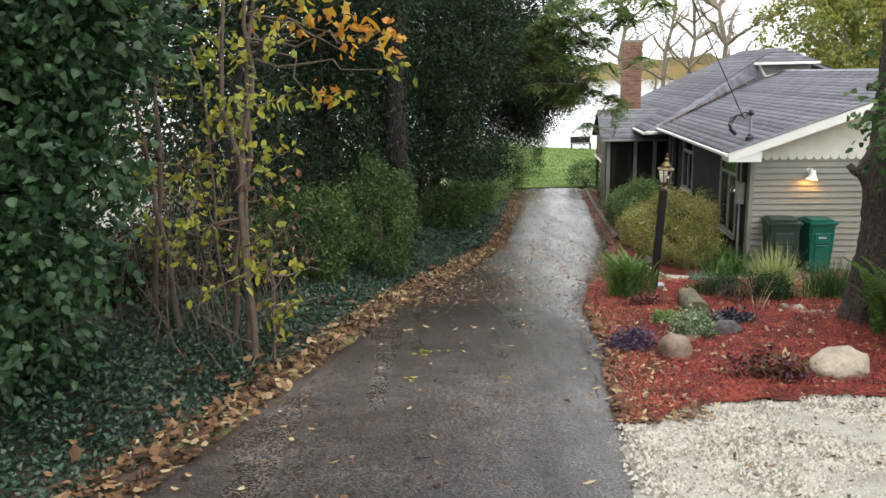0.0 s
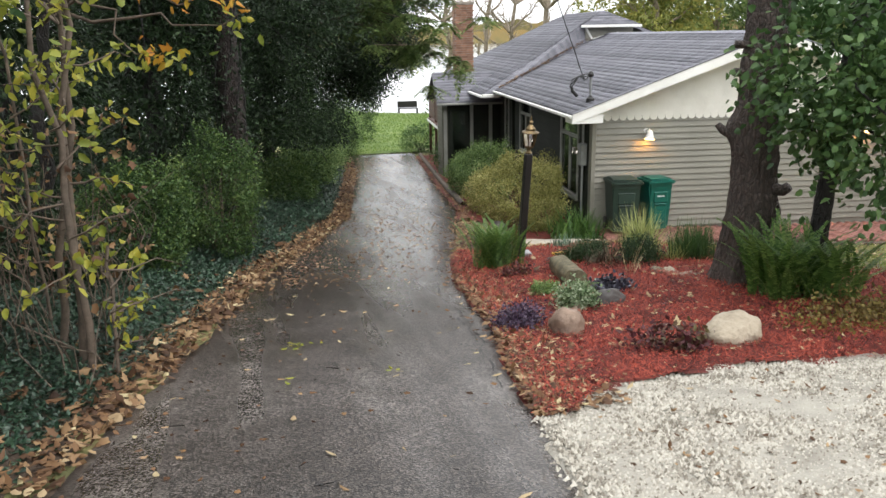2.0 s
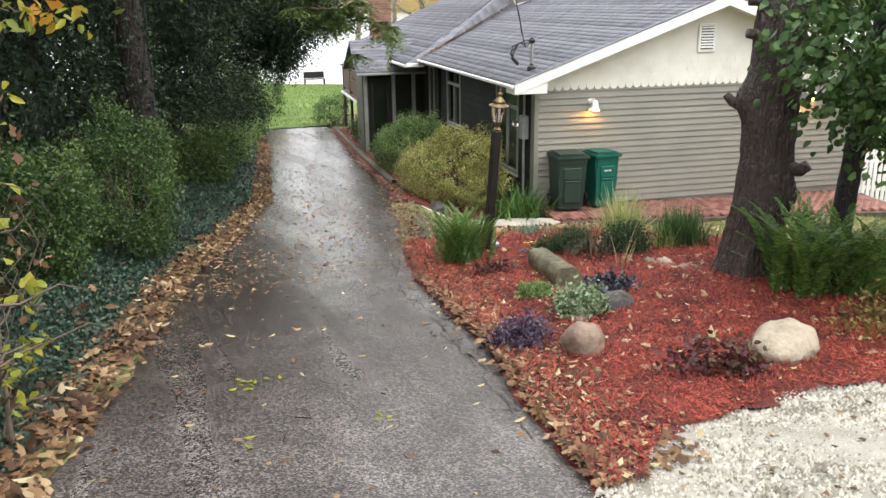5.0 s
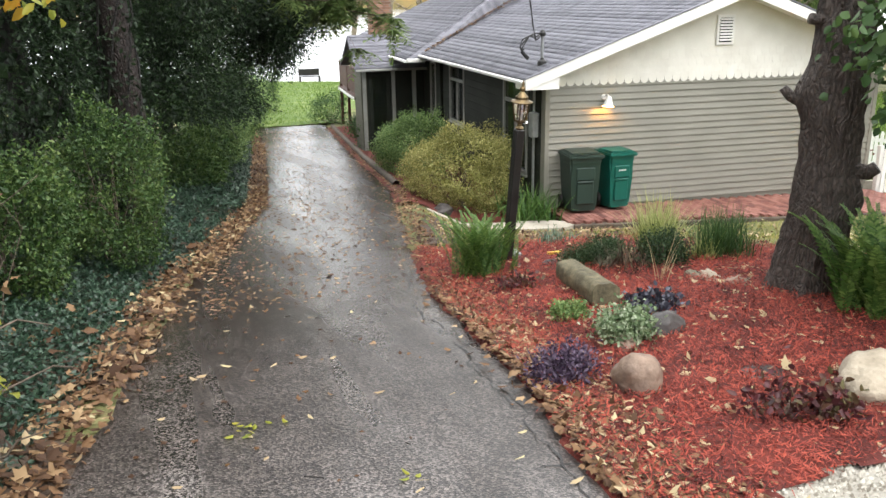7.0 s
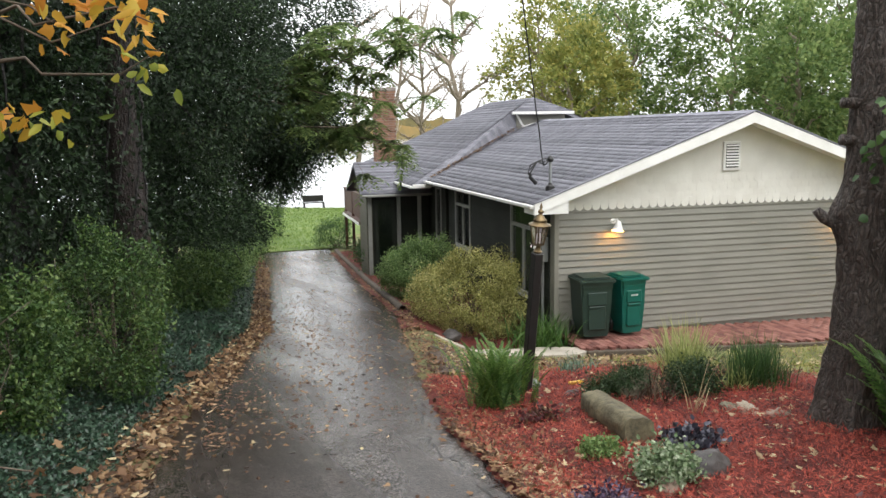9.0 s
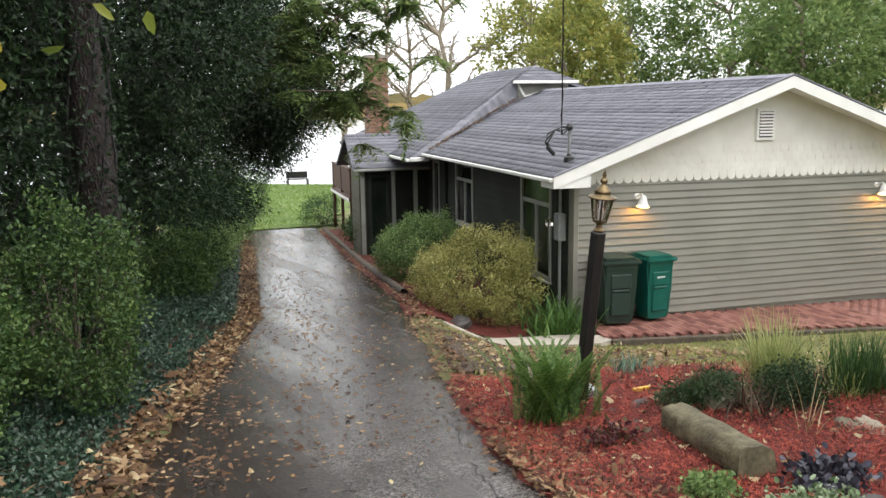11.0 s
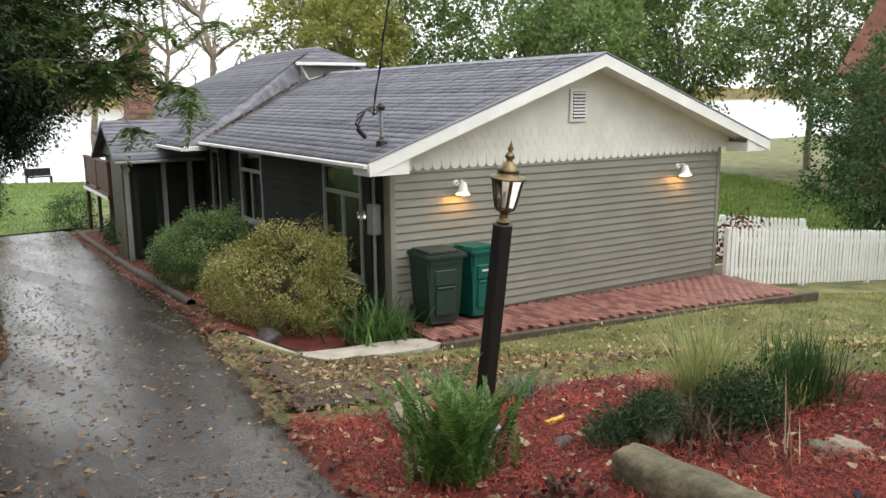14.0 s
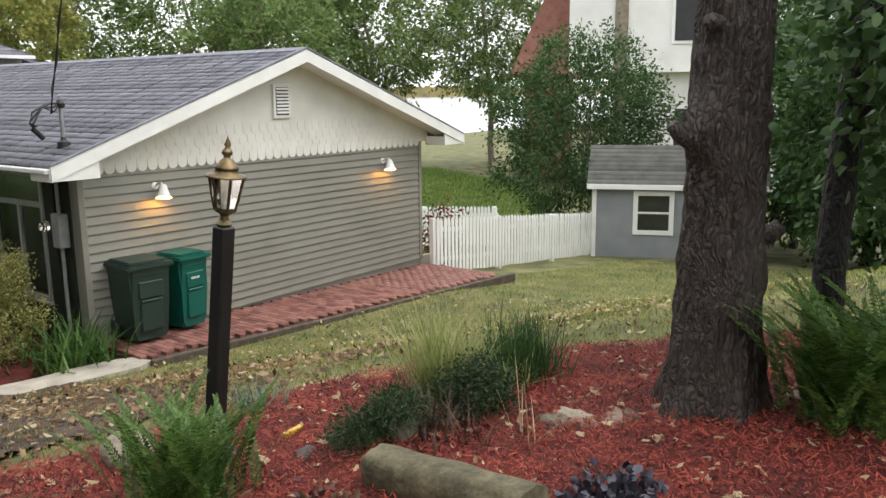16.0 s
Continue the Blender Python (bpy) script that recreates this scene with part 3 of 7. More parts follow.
# asphalt drive, a crowned sheet with ragged edges
ys = np.arange(-8, 34.8, 0.12)
us = np.linspace(0, 1, 25)
rag_l = np.array([0.07 * noise.noise(Vector((y * 2.1, 1.0, 0))) + 0.03 * noise.noise(Vector((y * 9, 1.0, 0))) for y in ys])
rag_r = np.array([0.09 * noise.noise(Vector((y * 1.7, 8.0, 0))) + 0.05 * noise.noise(Vector((y * 7, 8.0, 0))) for y in ys])
ex = np.stack([xl(ys) + rag_l, xr(ys) + rag_r], -1)
px = ex[:, :1] + (ex[:, 1:] - ex[:, :1]) * us[None]
py = np.repeat(ys[:, None], len(us), 1)
pz = np.interp(py, DRIVE_Y, DRIVE_Z) + 0.012 * np.array([[noise.noise(Vector((x * 0.6, y * 0.6, 5))) for x, y in zip(rx, ry)] for rx, ry in zip(px, py)]) + 0.012 - 0.04 * (np.abs(us * 2 - 1) ** 12)[None]
idx = np.arange(px.size).reshape(px.shape)
quads = np.stack([idx[:-1, :-1], idx[:-1, 1:], idx[1:, 1:], idx[1:, :-1]], -1).reshape(-1, 4)
me = mesh_np("road", np.stack([px, py, pz], -1).reshape(-1, 3), quads)
me.shade_smooth()
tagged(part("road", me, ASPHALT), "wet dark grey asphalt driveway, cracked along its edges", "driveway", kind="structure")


def in_poly(x, y, pts):
    inside = np.zeros(np.shape(x), bool)
    for (x0, y0), (x1, y1) in zip(pts, pts[1:] + pts[:1]):
        cross = ((y0 > y) != (y1 > y)) & (x < (x1 - x0) * (y - y0) / (y1 - y0 + 1e-12) + x0)
        inside ^= cross
    return inside


BED = [(0.9, 4.99), (1.36, 4.97), (1.72, 5.35), (2.18, 5.39), (2.70, 5.49), (3.18, 5.43), (3.73, 5.33), (5.0, 5.1), (6.8, 5.2), (7.0, 6.4), (6.3, 7.4), (5.6, 8.4), (5.1, 9.1), (4.2, 9.95), (3.4, 10.6), (2.7, 11.1), (2.25, 11.6), (1.75, 10.5), (1.5, 9.0), (1.3, 7.5), (1.1, 6.2)]
STONES = [(0.45, -8), (9.5, -8), (9.5, 5.1), (5.0, 5.15), (3.73, 5.39), (3.18, 5.49), (2.70, 5.55), (2.18, 5.45), (1.72, 5.41), (1.36, 5.03), (0.9, 4.97), (0.7, 4.4), (0.6, 3.5)]
HOUSEBED = [(3.2, 16.2), (5.6, 15.75), (6.4, 16.0), (7.6, 27.0), (6.6, 33.5), (5.6, 33.5), (3.8, 19.3), (3.5, 17.9)]


def draped(name, pts, lift, step, bump, freq, material, label, category):
    a = np.array(pts)
    xs = np.arange(a[:, 0].min(), a[:, 0].max() + step, step)
    yy = np.arange(a[:, 1].min(), a[:, 1].max() + step, step)
    me = grid_mesh(name, xs, yy, lambda x, y: ground(x, y) + np.where((x < xr(y) - 0.07) & (y < 34.5), -0.05, 0.008) + (lift - 0.008 + rough(x, y, bump, freq)) * np.where(y > 34.5, 1.0, np.clip((x - xr(y)) / 0.25, 0, 1)), lambda x, y: in_poly(x + 0.05 * np.sin(y * 9) + 0.04 * np.sin(y * 23), y + 0.05 * np.sin(x * 8) + 0.04 * np.sin(x * 19), pts))
    return tagged(part(name, me, material), label, category, kind="structure")


draped("garden_bed", BED, 0.035, 0.06, 0.03, 2.2, MULCHBED, "garden bed covered in red-dyed wood mulch", "garden bed")
draped("gravel_area", STONES, 0.02, 0.08, 0.02, 2.0, GRAVEL, "pale crushed-limestone gravel parking area", "gravel")
bank = [(-9.0, -6.0)] + [(float(xl(q)) + 0.3, float(q)) for q in np.arange(-6, 34.6, 1.5)] + [(-3.0, 34.0), (-9.0, 30.0)]
bs = np.arange(-9, 3.6, 0.2), np.arange(-6, 34.5, 0.2)
tagged(part("bank", grid_mesh("bank", *bs, lambda x, y: ground(x, y) + 0.004 + (0.01 + rough(x, y, 0.03, 1.7)) * np.clip((xl(y) - x) / 0.4, 0, 1) - 0.02 * (x > xl(y)), lambda x, y: in_poly(x, y, bank)), SOIL), "dark leaf-littered soil of the wooded bank", "bank", kind="structure")
draped("back_lawn", [(13.0, 16.3), (20.5, 15.6), (27, 17), (30, 34), (17, 34)], 0.03, 0.8, 0.03, 0.5, GREENLAWN, "bright green back lawn beyond the fence", "lawn")
draped("lake_lawn", [(2.6, 34.9), (6.2, 34.9), (20, 69), (3, 69.5), (-3, 50)], 0.03, 0.8, 0.03, 0.5, GREENLAWN, "bright green lawn sloping to the lake", "lawn")
draped("shrub_bed", HOUSEBED, 0.03, 0.12, 0.04, 1.5, MULCHBED, "dark red mulch bed along the house wall", "garden bed")


draped("bare_soil", [(2.45, 11.9), (3.2, 11.25), (4.1, 12.0), (4.6, 13.4), (5.2, 15.0), (4.6, 15.5), (3.5, 14.9), (3.05, 13.8)], 0.025, 0.08, 0.02, 2.5, SOIL, "bare dark soil beside the drive", "soil")


def on(x, y, lift=0.0):
    return np.stack([x, y, ground(x, y) + lift], -1)


def scatter(pts, count):
    a = np.array(pts)
    x = RNG.uniform(a[:, 0].min(), a[:, 0].max(), count)
    y = RNG.uniform(a[:, 1].min(), a[:, 1].max(), count)
    k = in_poly(x, y, pts)
    return x[k], y[k]


# lake and far shore
tagged(part("water", grid_mesh("water", spread(40, -200, 200, 2500), np.concatenate([[66.0, 90, 140], np.linspace(200, 620, 12)]), lambda x, y: x * 0 - 5.0), LAKE), "pale calm lake under an overcast sky", "lake", kind="structure")
v, f = [], []
for row, (yy, hh) in enumerate(((600, 13), (640, 20))):
    n0 = len(v)
    xs = np.arange(-1500, 1800, 6.0)
    top = np.array([hh * (0.7 + 0.35 * noise.noise(Vector((x * 0.012, row, 0))) + 0.25 * noise.noise(Vector((x * 0.08, row, 4)))) for x in xs])
    for x, h in zip(xs, top):
        v += [(x, yy, -5.2), (x, yy + 6, -5 + h)]
    f += [(n0 + 2 * i, n0 + 2 * i + 2, n0 + 2 * i + 3, n0 + 2 * i + 1) for i in range(len(xs) - 1)]
tagged(part("backdrop", mesh_np("backdrop", v, f), FARWOOD), "hazy autumn woods on the far lake shore", "woods", kind="structure")

# ---- the house ----
house = thing("house", (HX, HY, 0), "low grey-sided ranch house with dark shingle roof", "house", rz=HTURN)
EAVE, RIDGE, RU = 0.1, 1.6, 4.12
PITCH = (RIDGE - EAVE) / RU
WALLV, BASE = 0.45, -2.3
gable = part("wall", box(0.5, 7.5, WALLV, WALLV + 0.18, -2.9, 0.02), SIDING, house, "sage-grey vinyl clapboard gable wall")
courses = 19
step = (0.0 - BASE) / courses
course = bmesh.new()
L = 6.86
prof = [(0.0, 0.018), (-0.03, 0.012), (-0.031, 0.022), (-0.008, step + 0.003), (0.0, step + 0.003)]
vs = [[course.verts.new((x, y, z)) for y, z in prof] for x in (0, L)]
for i in range(4):
    course.faces.new((vs[0][i], vs[1][i], vs[1][i + 1], vs[0][i + 1]))
for e in vs:
    course.faces.new(e)
first = part("siding_board", course, SIDING, gable)
first.location = (0.57, WALLV - 0.002, BASE)
for i in range(1, courses):
    ob = new("siding_board", first.data)
    ob.parent, ob.location = gable, (0.57, WALLV - 0.002, BASE + i * step)
for x in (0.5, 7.43):
    part("corner_board", box(x - 0.012, x + 0.075, WALLV - 0.04, WALLV + 0.05, BASE, 0.0, 0.006), SIDING, gable)
# white gable with scalloped shingles
tri = bmesh.new()
pts = [(0.5, WALLV, 0.0), (7.75, WALLV, 0.0), (7.75, WALLV, PITCH * 0.5), (RU, WALLV, RIDGE - 0.06), (0.5, WALLV, PITCH * 0.5)]
f0 = tri.faces.new([tri.verts.new(p) for p in pts])
r = bmesh.ops.extrude_face_region(tri, geom=[f0])
bmesh.ops.translate(tri, verts=[q for q in r["geom"] if isinstance(q, bmesh.types.BMVert)], vec=(0, 0.1, 0))
upper = part("gable_end", tri, CREAM, house, "cream-white gable clad in scalloped wood shingles")
sw, sh = 0.16, 0.15
scal = bmesh.new()
outline = [(-sw / 2 + 0.004, sh + 0.02), (-sw / 2 + 0.004, sh * 0.45)] + [(-(sw / 2 - 0.004) * math.cos(a), sh * 0.45 - sh * 0.45 * math.sin(a)) for a in np.linspace(0.35, math.pi - 0.35, 7)] + [(sw / 2 - 0.004, sh * 0.45), (sw / 2 - 0.004, sh + 0.02)]
front = [scal.verts.new((x, -0.0045 if z < sh * 0.5 else -0.002, z)) for x, z in outline]
back = [scal.verts.new((x, 0.0, z)) for x, z in outline]
scal.faces.new(front)
for i in range(len(front)):
    j = (i + 1) % len(front)
    scal.faces.new((front[i], front[j], back[j], back[i]))
scal_me = None
for row in range(4):
    z = -0.12 + row * sh + (0.045 if row == 0 else 0)
    half = min(3.5, (RIDGE - 0.17 - z - sh) / PITCH)
    k = int(half / sw)
    for i in range(-k, k + 1):
        x = RU - 0.12 + (i + 0.5 * (row % 2)) * sw
        if not 0.62 < x < 7.62 or abs(x - RU) > half:
            continue
        if scal_me is None:
            ob = part("shingle", scal, CREAM, upper)
            scal_me = ob.data
        else:
            ob = new("shingle", scal_me)
            ob.parent = upper
        ob.location = (x, WALLV - (0.03 if row == 0 else 0.002), z)
vent = part("vent", box(3.8, 4.16, WALLV - 0.05, WALLV, 0.55, 1.08, 0.008), WHITE, house, "white louvred attic vent")
# dark sheet behind the slats, painted as the shade inside the vent
part("vent_opening", box(3.85, 4.11, WALLV - 0.053, WALLV - 0.049, 0.6, 1.03), DIM, vent)
slat = box(3.85, 4.11, -0.004, 0.004, -0.017, 0.017)
slat = part("slat", slat, WHITE, vent)
slat.matrix_basis = pose(0, WALLV - 0.065, 0.64, -35)
for i in range(1, 8):
    ob = new("slat", slat.data)
    ob.parent, ob.matrix_basis = vent, pose(0, WALLV - 0.065, 0.64 + i * 0.052, -35)

# side wall with its shade put into the dark siding colour, windows through it
SIDEU = 0.5


def side_wall(u, v0, v1, z0, z1, holes, name, material, thick=0.16):
    """A wall along v with openings, in pieces round each hole."""
    bm = bmesh.new()
    edges = sorted(holes)
    v = v0
    cuts = sorted({z0, z1, *(q for h in holes for q in h[2:])})
    for a, b, c, d in edges:
        for lo, hi in zip(cuts, cuts[1:]):
            box(u, u + thick, v, a, lo, hi, 0, bm)
        for lo, hi in zip(cuts, cuts[1:]):
            if hi <= c or lo >= d:
                box(u, u + thick, a, b, lo, hi, 0, bm)
        v = b
    for lo, hi in zip(cuts, cuts[1:]):
        box(u, u + thick, v, v1, lo, hi, 0, bm)
    bmesh.ops.remove_doubles(bm, verts=bm.verts, dist=0.001)
    return part(name, bm, material, house)


W1, W2, W3 = (1.35, 2.6, -1.75, -0.12), (5.6, 6.75, -1.42, -0.12), (8.3, 8.75, -1.5, -0.2)
sidew = side_wall(SIDEU, 0.63, 10.0, -4, 0.02, [W1, W2, W3], "side_wall", SHADESIDING)
sidew["label"] = "olive-green siding wall under the eave, its shade in the colour"
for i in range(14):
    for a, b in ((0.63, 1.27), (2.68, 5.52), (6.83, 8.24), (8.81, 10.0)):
        ob = part("siding_board", box(SIDEU - 0.014, SIDEU - 0.002, a, b, -2.3 + i * 0.165, -2.3 + i * 0.165 + 0.155, 0.003), SHADESIDING, sidew)


def window(u, v0, v1, z0, z1, mull=(), rail=None, name="window"):
    fr = bmesh.new()
    t = 0.07
    for a, b, c, d in ((v0 - t, v0, z0 - t, z1 + t), (v1, v1 + t, z0 - t, z1 + t), (v0, v1, z0 - t, z0), (v0, v1, z1, z1 + t)):
        box(u - 0.035, u + 0.03, a, b, c, d, 0.004, fr)
    w = part(name, fr, GALVWHITE, house)
    for m in mull:
        part("mullion", box(u - 0.02, u + 0.03, m - 0.03, m + 0.03, z0, rail or z1, 0.004), GALVWHITE, w)
    if rail:
        part("rail", box(u - 0.022, u + 0.03, v0, v1, rail - 0.035, rail + 0.035, 0.004), GALVWHITE, w)
    g = part("pane", box(u + 0.012, u + 0.016, v0, v1, z0, z1), PANE, w)
    g.visible_shadow = False
    part("sill", box(u - 0.07, u + 0.02, v0 - 0.1, v1 + 0.1, z0 - t - 0.035, z0 - t, 0.006), GALVWHITE, w)
    # dark box behind the glass in place of the unlit room
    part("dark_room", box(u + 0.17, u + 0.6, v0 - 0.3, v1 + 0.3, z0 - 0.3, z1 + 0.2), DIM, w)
    return w


window(SIDEU, *W1, mull=(1.98,), rail=-0.5)
window(SIDEU, *W2, mull=(6.18,), rail=-0.45)
window(SIDEU, *W3)
part("downspout", box(SIDEU - 0.08, SIDEU - 0.01, 0.9, 0.98, -2.3, -0.05, 0.01), SHADESIDING, house)
part("downspout", box(SIDEU - 0.09, SIDEU - 0.01, 7.5, 7.6, -2.6, -0.1, 0.01), SHADESIDING, house)
meter = part("electric_meter", box(SIDEU - 0.16, SIDEU - 0.02, 0.66, 0.86, -1.0, -0.55, 0.015), GALV, house, "grey electric meter box")
part("meter_glass", lathe([(0.0, 0), (0.07, 0.0), (0.075, 0.05), (0.05, 0.09), (0, 0.1)], 14), LAMPGLASS, meter).matrix_basis = pose(SIDEU - 0.16, 0.95, -0.72, 0, -90, 0)
part("conduit", lathe([(0.025, -2.3), (0.025, -1.0)], 10, None, SIDEU - 0.09, 0.76), GALV, house)
part("conduit", lathe([(0.025, -0.55), (0.025, 0.1)], 10, None, SIDEU - 0.09, 0.76), GALV, house)

# roofs: a deck with shingle courses laid on it
def roof_plane(name, p00, p10, p01, p11, rows, label="", tab=0.45):
    """p00 to p10 is the eave, p01 to p11 the upper edge. Courses overlap like tiles, each its own piece."""
    p00, p10, p01, p11 = (Vector(p) for p in (p00, p10, p01, p11))
    n = (p10 - p00).cross(p01 - p00)
    n = n.normalized() if n.z > 0 else -n.normalized()
    bm = bmesh.new()
    f = bm.faces.new([bm.verts.new(p - n * 0.02) for p in (p00, p10, p11, p01)])
    r = bmesh.ops.extrude_face_region(bm, geom=[f])
    bmesh.ops.translate(bm, verts=[q for q in r["geom"] if isinstance(q, bmesh.types.BMVert)], vec=-n * 0.08)
    deck = part(name, bm, SHINGLE, house, label)
    for i in range(rows):
        a, b = i / rows, min(1.0, (i + 1.15) / rows)
        q = [p00.lerp(p01, a), p10.lerp(p11, a), p10.lerp(p11, b), p00.lerp(p01, b)]
        wdt = (q[1] - q[0]).length
        k = max(1, int(wdt / tab))
        cv, cf = [], []
        for j in range(k):
            s, e = j / k, (j + 1) / k - 0.004
            h = n * (0.012 + 0.007 * random.random())
            c = [q[0].lerp(q[1], s) + h, q[0].lerp(q[1], e) + h, q[3].lerp(q[2], e) + n * 0.002, q[3].lerp(q[2], s) + n * 0.002]
            d = [q[0].lerp(q[1], s) - n * 0.01, q[0].lerp(q[1], e) - n * 0.01]
            o = len(cv)
            cv += [tuple(x) for x in c + d]
            cf += [(o, o + 1, o + 2, o + 3), (o + 4, o + 5, o + 1, o)]
        part("shingle_course", mesh_np("shingle_course", cv, cf), SHINGLE, deck)
    return deck


VB = 7.65
roof_plane("roof", (-0.05, -0.02, EAVE), (-0.05, VB, EAVE), (RU, -0.02, RIDGE), (RU, VB + 3.4, RIDGE), 26, "wet charcoal asphalt shingle roof")
roof_plane("roof", (8.3, VB + 2, EAVE), (8.3, -0.02, EAVE), (RU, VB + 3, RIDGE), (RU, -0.02, RIDGE), 26, "wet charcoal asphalt shingle roof")
part("ridge_cap", slab_of([(RU - 0.13, -0.03, RIDGE - 0.02), (RU, -0.03, RIDGE + 0.035), (RU, VB + 3, RIDGE + 0.035), (RU - 0.13, VB + 3, RIDGE - 0.02)], 0.02), SHINGLE, house)
# main hip roof behind
A, B = (-0.42, VB, -0.02), (-0.42, 18.5, -0.02)
TOPL, TOPB = (RU, 10.9, 2.31), (RU, 15.2, 2.31)
roof_plane("roof", A, B, (RU - 0.9, 10.35, 1.87), (RU - 0.9, 15.8, 1.87), 26, "charcoal shingle hip roof")
roof_plane("roof", (RU - 0.92, 10.3, 1.87), (RU - 0.92, 15.8, 1.87), TOPL, TOPB, 5)
roof_plane("roof", (RU + 0.95, 10.05, 1.87), (RU - 0.95, 10.05, 1.87), (RU + 0.02, 10.9, 2.31), (RU - 0.02, 10.9, 2.31), 5)
roof_plane("roof", (8.7, 18.5, -0.02), (8.7, VB, -0.02), (RU, 15.2, 2.31), (RU, 10.9, 2.31), 22)
roof_plane("roof", (0.1, VB, 0.05), A, (RU - 0.35, 10.6, 1.46), (RU - 0.9, 10.35, 1.85), 30, "", 0.16)
part("gablet_wall", box(RU - 0.75, RU + 0.8, 10.32, 10.4, 1.2, 1.84), SIDING, house, "grey gablet wall in the roof")
part("fascia", box(RU - 0.98, RU + 0.98, 10.02, 10.06, 1.79, 1.87, 0.006), WHITE, house)
part("flashing", slab_of([(RU - 0.78, 10.3, 1.8), (RU - 0.72, 10.3, 1.8), (RU - 0.5, 10.28, 1.43), (RU - 0.58, 10.28, 1.43)], 0.02), WHITE, house)
part("flashing", slab_of([(RU - 0.58, 10.28, 1.46), (RU - 0.5, 10.28, 1.42), (RU + 0.3, 10.28, 1.62), (RU + 0.3, 10.28, 1.66)], 0.02), WHITE, house)
vl = RNG.beta(1.1, 1.5, 520)
vp = np.array([0.08, VB, 0.1])[None] + vl[:, None] * np.array([RU - 0.45, 2.95, 1.4])[None] + RNG.normal(0, 0.04, (520, 3)) * [1, 1, 0.1] + np.array([0, 0, 0.085])
tagged(part("valley_leaves", star_leaf_mesh("valley_leaves", vp, 0.06, 0.0, 0.7), BROWNLEAF, house), "dead leaves caught in the roof valley", kind="stuff")
# low wing further back
WU, WR, WF = -1.3, 10.6, 12.2
roof_plane("roof", (WU - 0.2, 9.3, -0.35), (0.6, 9.3, -0.35), (WU - 0.2, WR, 0.5), (0.6, WR, 0.5), 11)
roof_plane("roof", (0.6, WF, -0.35), (WU - 0.2, WF, -0.35), (0.6, WR, 0.5), (WU - 0.2, WR, 0.5), 11)
part("side_wall", box(WU, WU + 0.15, 9.6, WR + 0.2, -4.2, -0.3), OLIVESIDING, house, "olive-tan siding of the rear wing")
# wing front under the eave, shade carried by the dark siding colour
part("side_wall", box(WU + 0.15, 0.5, 9.6, 9.75, -4.2, -0.3), SHADESIDING, house)
gw = bmesh.new()
fw = gw.faces.new([gw.verts.new(p) for p in ((WU, 9.6, -0.32), (WU, WF - 0.2, -0.32), (WU, WR, 0.42))])
r = bmesh.ops.extrude_face_region(gw, geom=[fw])
bmesh.ops.translate(gw, verts=[q for q in r["geom"] if isinstance(q, bmesh.types.BMVert)], vec=(0.15, 0, 0))
part("gable_end", gw, OLIVESIDING, house)
for i in range(16):
    part("siding_board", box(WU - 0.014, WU - 0.002, 9.6, WR + 0.2, -2.95 + i * 0.165, -2.95 + i * 0.165 + 0.153, 0.003), OLIVESIDING, house)
# glazed door in a pale frame on the wing's front, and a post carrying its eave
door = part("door", box(WU + 0.2, WU + 0.78, 9.545, 9.59, -2.55, -0.5, 0.01), SHADESIDING, house, "dark glazed door in a pale frame")
part("pane", box(WU + 0.3, WU + 0.68, 9.535, 9.54, -2.4, -0.62), PANE, door)
for x in (WU + 0.02, WU + 0.84):
    part("door_frame", box(x, x + 0.1, 9.53, 9.6, -2.9, -0.42, 0.006), GALVWHITE, house)
part("post", box(0.1, 0.2, 9.36, 9.46, -2.9, -0.38, 0.008), GALVWHITE, house)
part("side_wall", box(7.33, 7.5, 0.64, 18.3, -4.5, 0.02), SIDING, house)
part("side_wall", box(-0.1, 8.2, 18.2, 18.35, -5, 0.0), SIDING, house)
part("side_wall", box(0.5, 8.2, WALLV + 0.12, WALLV + 0.2, -3, -2.3), CONCRETE, house)
# eaves, gutters, fascias
gut = part("gutter", box(-0.12, -0.05, 0.0, VB + 0.05, EAVE - 0.07, EAVE - 0.012, 0.01), WHITE, house, "white gutter")
part("gutter", box(-0.5, -0.43, VB - 0.05, 11.5, -0.1, -0.035, 0.01), WHITE, house, "white gutter")
part("gutter", box(-0.43, 0.05, VB - 0.08, VB - 0.01, -0.1, 0.0, 0.012), WHITE, house)
part("gutter", box(-1.5, 0.5, 9.22, 9.29, -0.42, -0.36, 0.01), GALVWHITE, house)
part("soffit", slab_of([(-0.05, 0.02, EAVE - 0.06), (0.6, 0.02, EAVE - 0.02), (0.6, VB, EAVE - 0.02), (-0.05, VB, EAVE - 0.06)], 0.015), WHITE, house)
part("soffit", slab_of([(-0.4, VB, -0.08), (0.6, VB, -0.04), (0.6, 10, -0.04), (-0.4, 10, -0.08)], 0.015), WHITE, house)
